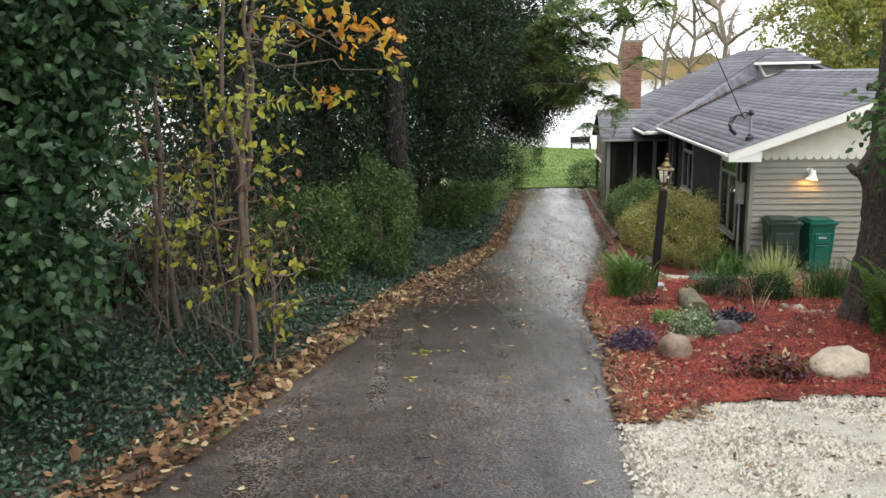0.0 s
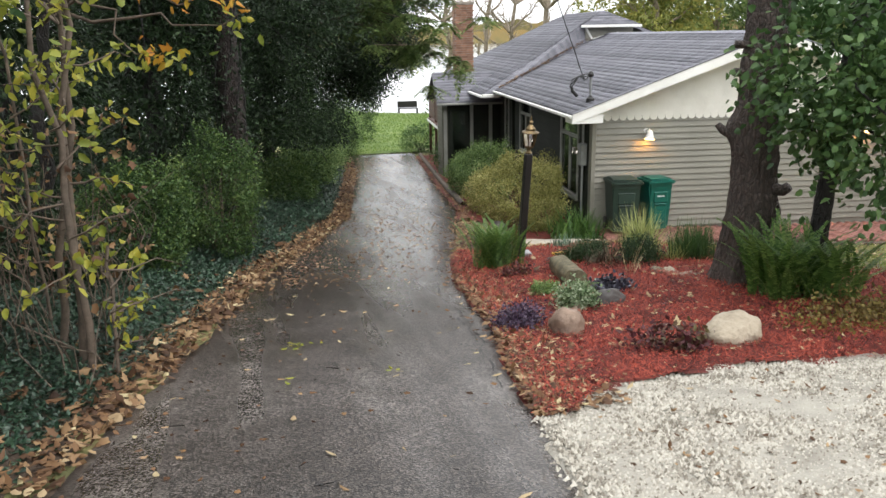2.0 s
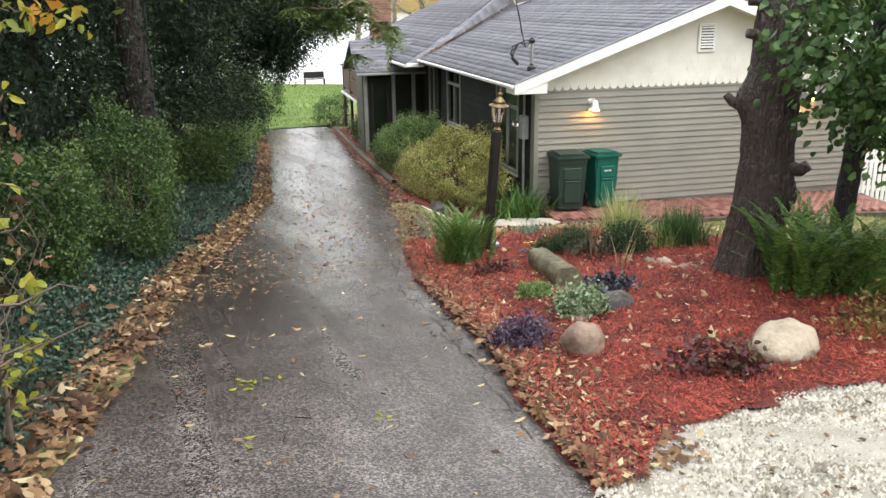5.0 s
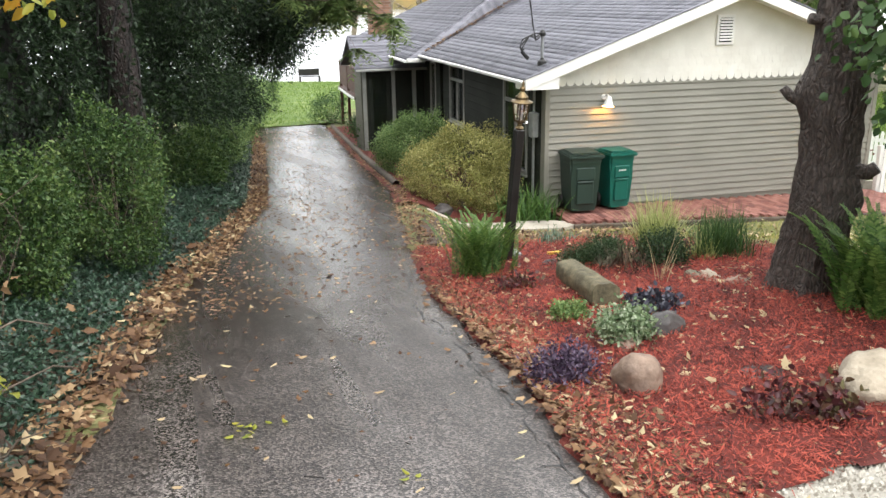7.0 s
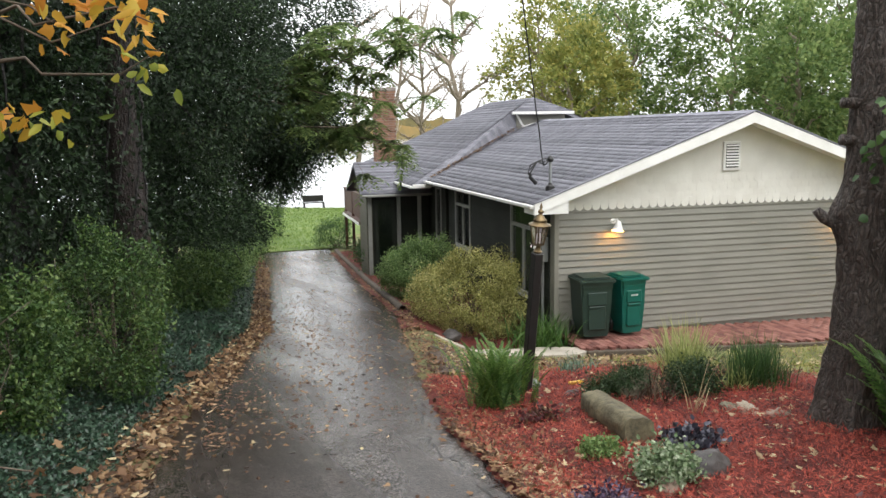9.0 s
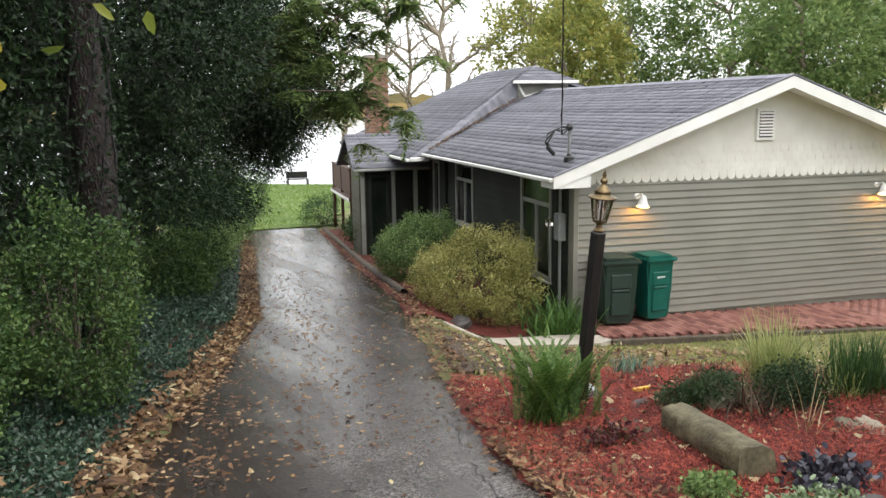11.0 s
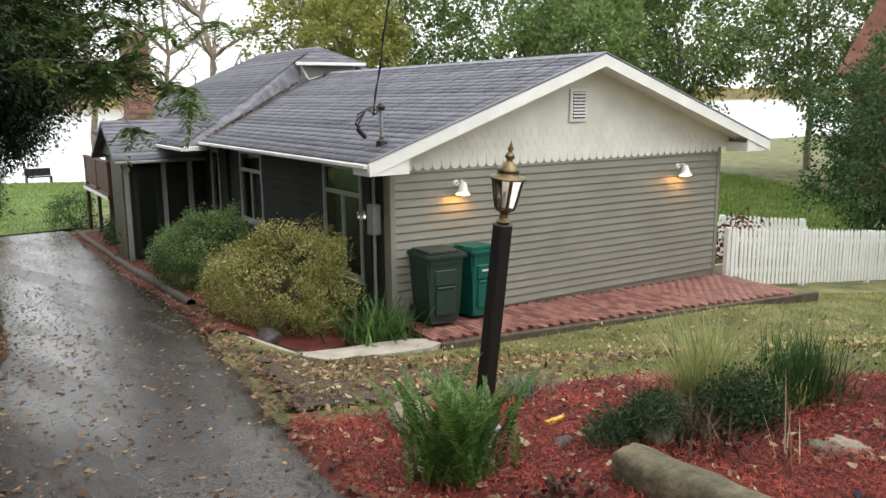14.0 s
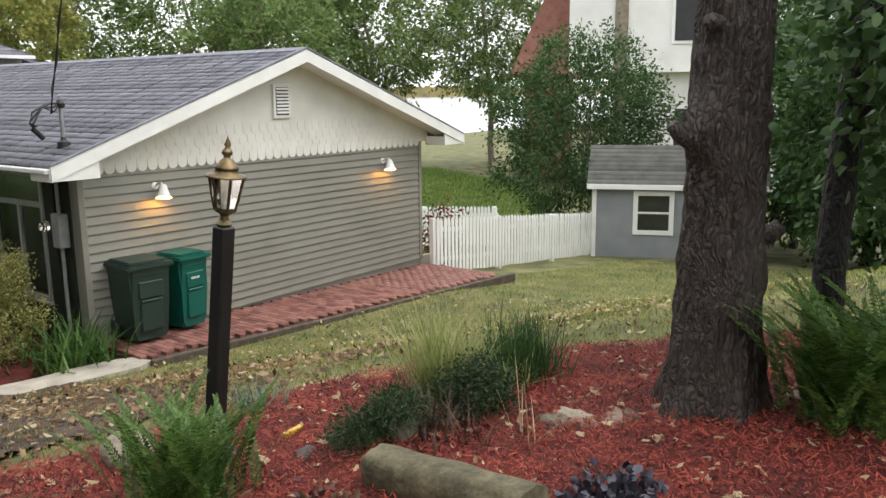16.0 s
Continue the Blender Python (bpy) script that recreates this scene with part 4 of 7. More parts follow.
for sgn, u0 in ((1, -0.06), (-1, 8.3)):
    ue = u0
    fas = bmesh.new()
    q = [(ue, -0.02, EAVE + 0.01), (RU, -0.02, RIDGE - 0.005), (RU, -0.02, RIDGE - 0.19), (ue, -0.02, EAVE - 0.17)]
    f1 = fas.faces.new([fas.verts.new(p) for p in q])
    r = bmesh.ops.extrude_face_region(fas, geom=[f1])
    bmesh.ops.translate(fas, verts=[x for x in r["geom"] if isinstance(x, bmesh.types.BMVert)], vec=(0, -0.03, 0))
    part("fascia", fas, WHITE, house, "white painted rake board")
    part("eave_return", box(min(ue, ue + sgn * 0.62), max(ue, ue + sgn * 0.62), 0.0, WALLV, EAVE - 0.17, EAVE - 0.01, 0.006), WHITE, house)
    tb = bmesh.new()
    q = [(ue + sgn * 0.0, -0.03, EAVE - 0.165), (ue + sgn * 0.62, -0.03, EAVE - 0.165), (ue + sgn * 0.62, -0.03, EAVE + 0.05), (ue, -0.03, EAVE - 0.12)]
    f1 = tb.faces.new([tb.verts.new(p) for p in q])
    r = bmesh.ops.extrude_face_region(tb, geom=[f1])
    bmesh.ops.translate(tb, verts=[x for x in r["geom"] if isinstance(x, bmesh.types.BMVert)], vec=(0, 0.028, 0))
    part("eave_return", tb, WHITE, house)
    part("soffit", slab_of([(ue, 0.0, EAVE - 0.1), (RU, 0.0, RIDGE - 0.12), (RU, WALLV, RIDGE - 0.12), (ue, WALLV, EAVE - 0.1)], 0.015), WHITE, house)
    part("drip_edge", slab_of([(ue, -0.06, EAVE + 0.035), (RU, -0.06, RIDGE + 0.035), (RU, 0.0, RIDGE + 0.035), (ue, 0.0, EAVE + 0.035)], 0.02), SHINGLE, house)
# chimney of separate bricks
chim = part("chimney", box(-0.46, 0.14, 12.42, 12.98, -3.5, 2.62), MORTAR, house, "tall red brick chimney")
bk = None
for row in range(30):
    z = 0.35 + row * 0.075
    for side in range(2):
        for j in range(3):
            if side == 0:
                x, y, turn = -0.36 + j * 0.2 + (0.02 if row % 2 else -0.02), 12.415, 0
            else:
                x, y, turn = -0.465, 12.5 + j * 0.19 + (0.02 if row % 2 else -0.02), 90
            if bk is None:
                ob = part("brick", box(-0.095, 0.095, -0.012, 0.02, 0, 0.064, 0.004), CHIMBRICK, chim)
                bk = ob.data
            else:
                ob = new("brick", bk)
                ob.parent = chim
            ob.matrix_basis = pose(x, y, z, 0, 0, turn)
part("chimney_cap", box(-0.5, 0.18, 12.38, 13.02, 2.6, 2.7, 0.01), MORTAR, chim)
# service mast on the roof with its drip loop
mast = thing("service_mast", tuple(HOUSE @ Vector((0.5, 0.64, EAVE + 0.55 * PITCH + 0.04))), "grey electric service mast with looped black cables", "utility mast")
part("boot", lathe([(0.09, -0.06), (0.08, 0.02), (0.04, 0.05), (0.03, 0.08)], 14), BLACK, mast)
part("pole", lathe([(0.026, 0.0), (0.026, 0.46)], 12), GALV, mast)
part("weatherhead", lathe([(0.0, 0.43), (0.05, 0.45), (0.06, 0.5), (0.03, 0.55), (0.0, 0.56)], 12), BLACK, mast)
tb = Tubes()
for a in range(3):
    tb.add([(0, 0, 0.5), (-0.13, -0.03 * a, 0.5 - 0.05 * a), (-0.28, -0.05, 0.46), (-0.42, -0.06, 0.4 - 0.07 * a), (-0.46, -0.06, 0.27), (-0.38, -0.05, 0.15 + 0.04 * a)], 0.012, 6)
tb.add([(-0.42, -0.05, 0.2), (-0.3, -0.05, 0.08)], 0.035, 8)
part("drip_loop", tb.mesh("drip_loop"), RUBBER, mast)
start = HOUSE @ Vector((0.36, 0.62, EAVE + 0.62))
cdir = np.array([-0.455, -0.815, 0.36])
tb = Tubes()
tt = np.linspace(0, 24, 30)
cab = np.array(start)[None] + tt[:, None] * cdir + np.array([0, 0, 1.0])[None] * (0.0012 * tt * (tt - 4))[:, None] * (tt > 4)[:, None]
tb.add(cab, 0.008, 6)
twist = cab + 0.02 * np.stack([np.cos(tt * 4), np.sin(tt * 4), np.sin(tt * 3)], -1)
tb.add(twist, 0.006, 5)
tagged(part("overhead_cable", tb.mesh("overhead_cable"), RUBBER), "twisted black overhead power cable", "cable")

# deck at the rear corner
deck = thing("deck", tuple(HOUSE @ Vector((-0.1, 16.5, gz(5.6, 32.0)))), "raised brown wooden deck with a railing", "deck", rz=HTURN)
dz = 1.35
part("deck_floor", box(-0.6, 2.0, -1.5, 2.5, dz - 0.12, dz, 0.01), DECKWOOD, deck)
for x, y in ((-0.5, -1.4), (-0.5, 2.4), (-0.5, 0.5), (1.9, -1.4)):
    part("post", box(x - 0.05, x + 0.05, y - 0.05, y + 0.05, -0.2, dz + 0.95, 0.008), DECKWOOD, deck)
part("railing_panel", box(-0.53, -0.49, -1.4, 2.4, dz + 0.08, dz + 0.88, 0.006), DECKWOOD, deck)
part("railing_panel", box(-0.5, 1.9, -1.43, -1.39, dz + 0.08, dz + 0.88, 0.006), DECKWOOD, deck)
part("top_rail", box(-0.58, -0.44, -1.5, 2.5, dz + 0.9, dz + 0.95, 0.006), DECKWOOD, deck)
part("trim_board", box(-0.62, -0.6, -1.5, 2.5, dz - 0.14, dz - 0.04, 0.004), WHITE, deck)

# wall lamps: frosted bell shades, lit
def wall_lamp(u, z):
    o = HOUSE @ Vector((u, WALLV - 0.015, z))
    lamp = thing("wall_lamp", tuple(o), "lit wall lamp with a white ribbed glass shade", "wall lamp", "lamps on the gable wall", rz=HTURN)
    part("back_plate", lathe([(0.0, -0.02), (0.06, -0.02), (0.06, 0.005), (0.03, 0.02), (0, 0.02)], 16), WHITE, lamp).matrix_basis = pose(0, 0, 0.06, 90)
    tb = Tubes()
    tb.add([(0, 0, 0.06), (0, -0.07, 0.1), (0.01, -0.13, 0.12), (0.02, -0.16, 0.08)], 0.012, 8)
    part("arm", tb.mesh("arm"), WHITE, lamp)
    sh = bmesh.new()
    prof = [(0.035, 0.09), (0.05, 0.06), (0.065, 0.0), (0.085, -0.06), (0.105, -0.09)]
    steps = 20
    rings = [[sh.verts.new(((r * (1 + 0.05 * (i % 2))) * math.cos(2 * math.pi * i / steps), r * (1 + 0.05 * (i % 2)) * math.sin(2 * math.pi * i / steps), z)) for i in range(steps)] for r, z in prof]
    for a, b in zip(rings, rings[1:]):
        for i in range(steps):
            sh.faces.new((a[i], a[(i + 1) % steps], b[(i + 1) % steps], b[i]))
    s = part("shade", sh, WHITE, lamp, "white glass bell shade", True)
    s.matrix_basis = pose(0.02, -0.16, 0.0, -14, 12, 0)
    part("bulb", lathe([(0.0, -0.06), (0.022, -0.045), (0.03, -0.02), (0.018, 0.03), (0, 0.04)], 12), GLOW, lamp).matrix_basis = pose(0.02, -0.155, -0.01)
    li = new("bulb_light", bpy.data.lights.new("bulb_light", "POINT"))
    li.data.energy, li.data.color, li.data.shadow_soft_size = 3.2, (1.0, 0.42, 0.07), 0.03
    li.parent, li.matrix_basis = lamp, pose(0.02, -0.16, -0.08)
    return lamp


wall_lamp(1.62, -0.36)
wall_lamp(6.38, -0.36)

# ---- things round the house ----
def hp(u, v, z):
    return tuple(HOUSE @ Vector((u, v, z)))


# white picket fence along the line of the gable wall
def picket_fence(p0, p1, h, label):
    p0, p1 = Vector(p0), Vector(p1)
    span = (p1.xy - p0.xy).length
    ang = math.degrees(math.atan2(p1.y - p0.y, p1.x - p0.x))
    fence = thing("picket_fence", p0, label, "fence", rz=ang)
    drop = (p1.z - p0.z) / span
    n = int(span / 0.125)
    pk = None
    tip = bmesh.new()
    prof = [(-0.043, 0.04), (0.043, 0.04), (0.043, h - 0.06), (0.0, h), (-0.043, h - 0.06)]
    fr = [tip.verts.new((x, -0.01, z)) for x, z in prof]
    bk2 = [tip.verts.new((x, 0.01, z)) for x, z in prof]
    tip.faces.new(fr)
    tip.faces.new(bk2[::-1])
    for i in range(5):
        tip.faces.new((fr[i], fr[(i + 1) % 5], bk2[(i + 1) % 5], bk2[i]))
    for i in range(n):
        if pk is None:
            ob = part("picket", tip, WHITE, fence)
            pk = ob.data
        else:
            ob = new("picket", pk)
            ob.parent = fence
        x = (i + 0.5) * span / n
        ob.matrix_basis = pose(x, -0.03, drop * x + random.uniform(-0.012, 0.012), 0, random.uniform(-0.8, 0.8))
    for i in range(int(span / 2.4) + 1):
        x = min(span, i * 2.4)
        part("post", box(x - 0.05, x + 0.05, 0.0, 0.1, drop * x - 0.15, drop * x + h - 0.02, 0.008), WHITE, fence)
    for z in (0.28, h - 0.3):
        r = part("rail", box(0, span, -0.02, 0.02, z, z + 0.09, 0.005), WHITE, fence)
        r.matrix_basis = pose(0, 0.005, 0, 0, -math.degrees(math.atan(drop)))
    return fence


fx0, fx1 = Vector(hp(7.62, 0.2, 0)), Vector(hp(14.9, 0.2, 0))
picket_fence((fx0.x, fx0.y, gz(fx0.x, fx0.y)), (fx1.x, fx1.y, gz(fx1.x, fx1.y)), 1.17, "white painted wooden picket fence beside the house")
fa, fb = Vector(hp(7.6, 5.5, 0)), Vector(hp(14.5, 3.2, 0))
picket_fence((fa.x, fa.y, gz(fa.x, fa.y) + 0.1), (fb.x, fb.y, gz(fb.x, fb.y) + 0.1), 1.17, "white picket fence further back in the yard")

# garden shed
sx, sy = 19.9, 14.55
shed = thing("garden_shed", (sx, sy, gz(sx, sy) - 0.1), "small grey wooden shed with white trim", "shed", rz=-72.0)
SL, SD, SE, SR = 4.2, 2.4, 2.05, 2.95
part("wall", box(0, SL, 0, 0.1, 0, SE), SHEDGREY, shed)
for x in (0, SL - 0.1):
    bm = bmesh.new()
    f0 = bm.faces.new([bm.verts.new(p) for p in ((x, 0, 0), (x, SD, 0), (x, SD, SE), (x, SD / 2, SR - 0.06), (x, 0, SE))])
    r = bmesh.ops.extrude_face_region(bm, geom=[f0])
    bmesh.ops.translate(bm, verts=[q for q in r["geom"] if isinstance(q, bmesh.types.BMVert)], vec=(0.1, 0, 0))
    part("wall", bm, SHEDGREY, shed)
part("wall", box(0, SL, SD - 0.1, SD, 0, SE), SHEDGREY, shed)
for s in (0, 1):
    rf = part("roof", slab_of([(-0.15, -0.2 if not s else SD + 0.2, SE - 0.02), (SL + 0.15, -0.2 if not s else SD + 0.2, SE - 0.02), (SL + 0.15, SD / 2, SR), (-0.15, SD / 2, SR)], 0.05), SHEDROOF, shed, "grey-green shingle roof")
    for i in range(9):
        a, b = i / 9, (i + 1.1) / 9
        y0, y1 = (-0.2 + (SD / 2 + 0.2) * a, -0.2 + (SD / 2 + 0.2) * min(b, 1))
        if s:
            y0, y1 = SD - y0, SD - y1
        z0, z1 = SE - 0.02 + (SR - SE + 0.02) * a, SE - 0.02 + (SR - SE + 0.02) * min(b, 1)
        part("shingle_course", mesh_np("shingle_course", [(-0.15, y0, z0 + 0.02), (SL + 0.15, y0, z0 + 0.02), (SL + 0.15, y1, z1 + 0.004), (-0.15, y1, z1 + 0.004), (-0.15, y0, z0), (SL + 0.15, y0, z0)], [(0, 1, 2, 3), (4, 5, 1, 0)]), SHEDROOF, rf)
part("fascia", box(-0.15, SL + 0.15, -0.23, -0.2, SE - 0.14, SE - 0.01, 0.005), WHITE, shed)
part("corner_board", box(-0.02, 0.09, -0.025, 0.08, 0, SE - 0.05, 0.005), WHITE, shed)
wf = bmesh.new()
for a, b, c, d in ((1.03, 1.15, 0.72, 1.86), (1.93, 2.05, 0.72, 1.86), (1.15, 1.93, 0.72, 0.84), (1.15, 1.93, 1.74, 1.86), (1.15, 1.93, 1.27, 1.32)):
    box(a, b, -0.045, -0.002, c, d, 0.004, wf)
win = part("window", wf, WHITE, shed, "white-framed sash window")
part("pane", box(1.15, 1.93, -0.02, -0.012, 0.84, 1.74), PANE, win)
# dark sheet behind the pane stands for the unlit shed inside
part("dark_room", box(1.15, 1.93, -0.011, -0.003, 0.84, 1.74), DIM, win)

# two wheeled bins
def wheeled_bin(u, v, rz, mat_, w, d, h, label, lid_label):
    o = HOUSE @ Vector((u, v, -2.255))
    b = thing("wheeled_bin", tuple(o), label, "wheeled bin", "bins by the wall", rz=HTURN + rz)
    bm = bmesh.new()
    rings = []
    for z, k in ((0.03, 0.78), (0.12, 0.8), (0.55, 0.9), (h - 0.22, 0.97), (h - 0.17, 1.0), (h - 0.1, 1.0)):
        rings.append([bm.verts.new((sxx * w / 2 * k, syy * d / 2 * k, z)) for sxx, syy in ((-1, -1), (1, -1), (1, 1), (-1, 1))])
    for a, c in zip(rings, rings[1:]):
        for i in range(4):
            bm.faces.new((a[i], a[(i + 1) % 4], c[(i + 1) % 4], c[i]))
    bm.faces.new(rings[0])
    bm.faces.new(rings[-1])
    bmesh.ops.bevel(bm, geom=[e for e in bm.edges if abs(e.verts[0].co.z - e.verts[1].co.z) > 0.01], offset=0.035, segments=3, affect="EDGES")
    body = part("body", bm, mat_, b)
    part("front_panel", box(-w * 0.27, w * 0.27, -d / 2 * 0.93 - 0.012, -d / 2 * 0.8, 0.16, h * 0.5, 0.012), mat_, body)
    part("front_panel", box(-w * 0.3, w * 0.3, -d / 2 * 0.96 - 0.016, -d / 2 * 0.85, h * 0.55, h - 0.26, 0.012), mat_, body)
    part("grab_bar", box(-w * 0.25, w * 0.25, -d / 2 * 0.93 - 0.03, -d / 2 * 0.9, h * 0.505, h * 0.535, 0.008), mat_, body)
    lid = bmesh.new()
    box(-w / 2 - 0.035, w / 2 + 0.035, -d / 2 - 0.05, d / 2 + 0.05, h - 0.1, h - 0.035, 0.02, lid, 2)
    box(-w / 2 + 0.02, w / 2 - 0.02, -d / 2 + 0.02, d / 2 - 0.02, h - 0.04, h, 0.025, lid, 2)
    part("lid", lid, mat_, b, lid_label)
    tb = Tubes()
    tb.add([(-w / 2, d / 2 + 0.08, h - 0.06), (w / 2, d / 2 + 0.08, h - 0.06)], 0.016, 8)
    part("handle", tb.mesh("handle"), mat_, b)
    for sgn in (-1, 1):
        wh = part("wheel", lathe([(0.02, -0.025), (0.12, -0.025), (0.125, 0.0), (0.12, 0.025), (0.02, 0.025)], 18), BLACK, b)
        wh.matrix_basis = pose(sgn * (w / 2 - 0.02), d / 2 - 0.06, 0.125, 0, 90, 0)
    for i in range(5):
        part("lettering", box(-0.07 + i * 0.03, -0.05 + i * 0.03, -d / 2 * 0.955 - 0.0175, -d / 2 * 0.95 - 0.012, h * 0.66, h * 0.69), INK, body)
    return b


wheeled_bin(1.06, 0.12, -4, BINDARK, 0.58, 0.62, 1.08, "tall dark green plastic wheeled bin on the brick path", "dark green lid")
wheeled_bin(1.76, 0.16, 5, BINTEAL, 0.5, 0.52, 1.06, "bright teal-green plastic wheeled bin on the brick path", "teal lid")

# leaning lamp post with a lantern
lz = gz(2.68, 9.96)
post = thing("lamp_post", (2.68, 9.96, lz), "black garden lamp post with a brass lantern, leaning slightly", "lamp post")
post.matrix_world = pose(2.645, 9.95, lz - 0.05, 6.2, 2.0, 0)
PH = 0.32 - lz + 0.02
bm = box(-0.042, 0.042, -0.042, 0.042, 0.0, PH, 0.008)
part("post", bm, BLACK, post, "black square post")
part("base_block", box(0.03, 0.13, -0.04, 0.08, 0.0, 0.17, 0.01), GALV, post, "grey outlet box at the foot")
part("collar", lathe([(0.0340, PH), (0.0422, PH + 0.0132), (0.0238, PH + 0.0330), (0.0204, PH + 0.0528), (0.0340, PH + 0.0726)], 16), BRASS, post)
lantern = part("lantern_frame", lathe([(0.0340, PH + 0.0660), (0.0578, PH + 0.0792), (0.0578, PH + 0.0858), (0.0340, PH + 0.0924)], 6), BRASS, post, "aged brass lantern frame")
for i in range(6):
    a = i * math.pi / 3
    tb = Tubes()
    tb.add([(0.0510 * math.cos(a), 0.0510 * math.sin(a), PH + 0.0792), (0.0666 * math.cos(a), 0.0666 * math.sin(a), PH + 0.1452), (0.0870 * math.cos(a), 0.0870 * math.sin(a), PH + 0.2541)], 0.007, 5)
    part("bar", tb.mesh("bar"), BRASS, lantern)
part("glass", lathe([(0.0462, PH + 0.0825), (0.0612, PH + 0.1452), (0.0802, PH + 0.2508)], 6), LAMPGLASS, lantern)
part("candle", lathe([(0.0000, PH + 0.0858), (0.0122, PH + 0.0858), (0.0122, PH + 0.1584), (0.0068, PH + 0.1782), (0, PH + 0.1848)], 10), WHITE, lantern)
part("roof_cap", lathe([(0.1, PH + 0.2475), (0.104, PH + 0.2535), (0.098, PH + 0.259), (0.07, PH + 0.267), (0.054, PH + 0.283), (0.061, PH + 0.29), (0.06, PH + 0.3), (0.043, PH + 0.312), (0.033, PH + 0.33), (0.017, PH + 0.342), (0.016, PH + 0.352), (0.028, PH + 0.366), (0.022, PH + 0.382), (0.009, PH + 0.394), (0.016, PH + 0.408), (0.006, PH + 0.436), (0, PH + 0.4554)], 18), BRASS, lantern, "tiered brass cap with finial", True)

# stones, log and edging in the bed
rock("boulder", (3.1, 6.02, gz(3.1, 6.02)), (0.5, 0.36, 0.33), TANROCK, "pale tan rounded boulder on the red mulch", 20, 0.1, 1)
rock("boulder", (1.98, 6.62, gz(1.98, 6.62)), (0.28, 0.25, 0.3), BROWNROCK, "smooth brown round boulder on the red mulch", 0, 0.05, 4)
rock("boulder", (2.66, 7.38, gz(2.66, 7.38)), (0.32, 0.24, 0.22), DARKROCK, "dark wet boulder beside the variegated plant", 10, 0.05, 7)
rock("boulder", (2.62, 10.6, gz(2.62, 10.6)), (0.3, 0.28, 0.3), TANROCK, "pale boulder behind the fern", 40, 0.1, 11)
rock("flat_stone", (2.74, 6.5, gz(2.74, 6.5)), (0.3, 0.2, 0.06), DARKROCK, "dark flat stone in the mulch", 10, 0.0, 13)
rock("stone", (2.28, 7.25, gz(2.28, 7.25)), (0.2, 0.16, 0.14), BROWNROCK, "small brown stone under the variegated plant", 70, 0.1, 15)
for i in range(9):
    x, y = 3.72 + 0.09 * i + random.uniform(-0.05, 0.05), 8.5 - 0.15 * i + random.uniform(-0.06, 0.06)
    tagged(rock("edging_stone", (x, y, gz(x, y)), (random.uniform(0.16, 0.34), random.uniform(0.1, 0.18), random.uniform(0.08, 0.14)), (MOSSROCK, TANROCK, BROWNROCK)[i % 3], "weathered stone in a row before the big tree", random.uniform(0, 90), 0.2, 20 + i, 2.6), group="stones before the tree")
lg = bmesh.new()
L0 = 0.92
rings = []
for k in range(15):
    z = -L0 / 2 + L0 * k / 14
    ring = []
    for i in range(24):
        a = i / 24 * 2 * math.pi
        c, d = math.cos(a), math.sin(a)
        r = 0.098 / (abs(c) ** 3.2 + abs(d) ** 3.2) ** (1 / 3.2)
        r *= 1 + 0.13 * noise.noise(Vector((c * 3, d * 3, z * 3))) + 0.06 * noise.noise(Vector((c * 9, d * 9, z * 5)))
        ring.append(lg.verts.new((c * r * 1.12, d * r, z + 0.012 * noise.noise(Vector((c * 4, d * 4, 3.0))))))
    rings.append(ring)
for p, q in zip(rings, rings[1:]):
    for i in range(24):
        lg.faces.new((p[i], p[(i + 1) % 24], q[(i + 1) % 24], q[i]))
for ring in (rings[0][::-1], rings[-1]):
    lg.faces.new([lg.verts.new(v.co) for v in ring])
log = part("log", lg, LOGWOOD, None, "", True)
log.matrix_world = look((2.69, 8.49, gz(2.69, 8.49) + 0.11), (2.84, 9.36, gz(2.84, 9.36) + 0.09))
tagged(log, "weathered mossy squared log lying in the mulch", "log")
tagged(part("marker", box(2.98, 3.12, 9.72, 9.75, gz(3.05, 9.7) + 0.04, gz(3.05, 9.7) + 0.07, 0.004), YELLOW), "small yellow plastic strip on the mulch", "plant marker")

# flagstones between drive and brick path
for a, b, c, d in ((-1.78, -1.22, -0.12, 0.22), (-1.2, 0.62, -0.4, 0.1)):
    bm = bmesh.new()
    n = 14
    ring = []
    for i in range(n):
        t = i / n * 2 * math.pi
        u = (a + b) / 2 + (b - a) / 2 * max(-1, min(1, 1.25 * math.cos(t))) + random.uniform(-0.03, 0.03)
        v = (c + d) / 2 - 0.25 * ((u + 1.78) / 2.4) * 1.6 + (d - c) / 2 * max(-1, min(1, 1.25 * math.sin(t))) + random.uniform(-0.03, 0.03)
        w = Vector(hp(u, v, 0))
        ring.append((w.x, w.y, max(gz(w.x, w.y), -2.32) + 0.014))
    f0 = bm.faces.new([bm.verts.new(p) for p in ring])
    r = bmesh.ops.extrude_face_region(bm, geom=[f0])
    bmesh.ops.translate(bm, verts=[q for q in r["geom"] if isinstance(q, bmesh.types.BMVert)], vec=(0, 0, -0.12))
    tagged(part("flagstone", bm, CONCRETE), "pale cracked concrete flagstone path", "flagstone", "flagstones")

# ---- trees and plants ----
def tree_trunk(name, pts, radii, material, parent, sides=14, lump=0.06):
    pts = np.array(pts, float)
    t = np.linspace(0, 1, len(pts))
    tt = np.linspace(0, 1, 40)
    sm = np.stack([np.interp(tt, t, pts[:, k]) for k in range(3)], -1)
    for _ in range(3):
        sm[1:-1] = (sm[:-2] + sm[1:-1] * 2 + sm[2:]) / 4
    tb = Tubes()
    tb.add(sm, np.interp(tt, t, radii), sides, lump)
    return part(name, tb.mesh(name), material, parent)


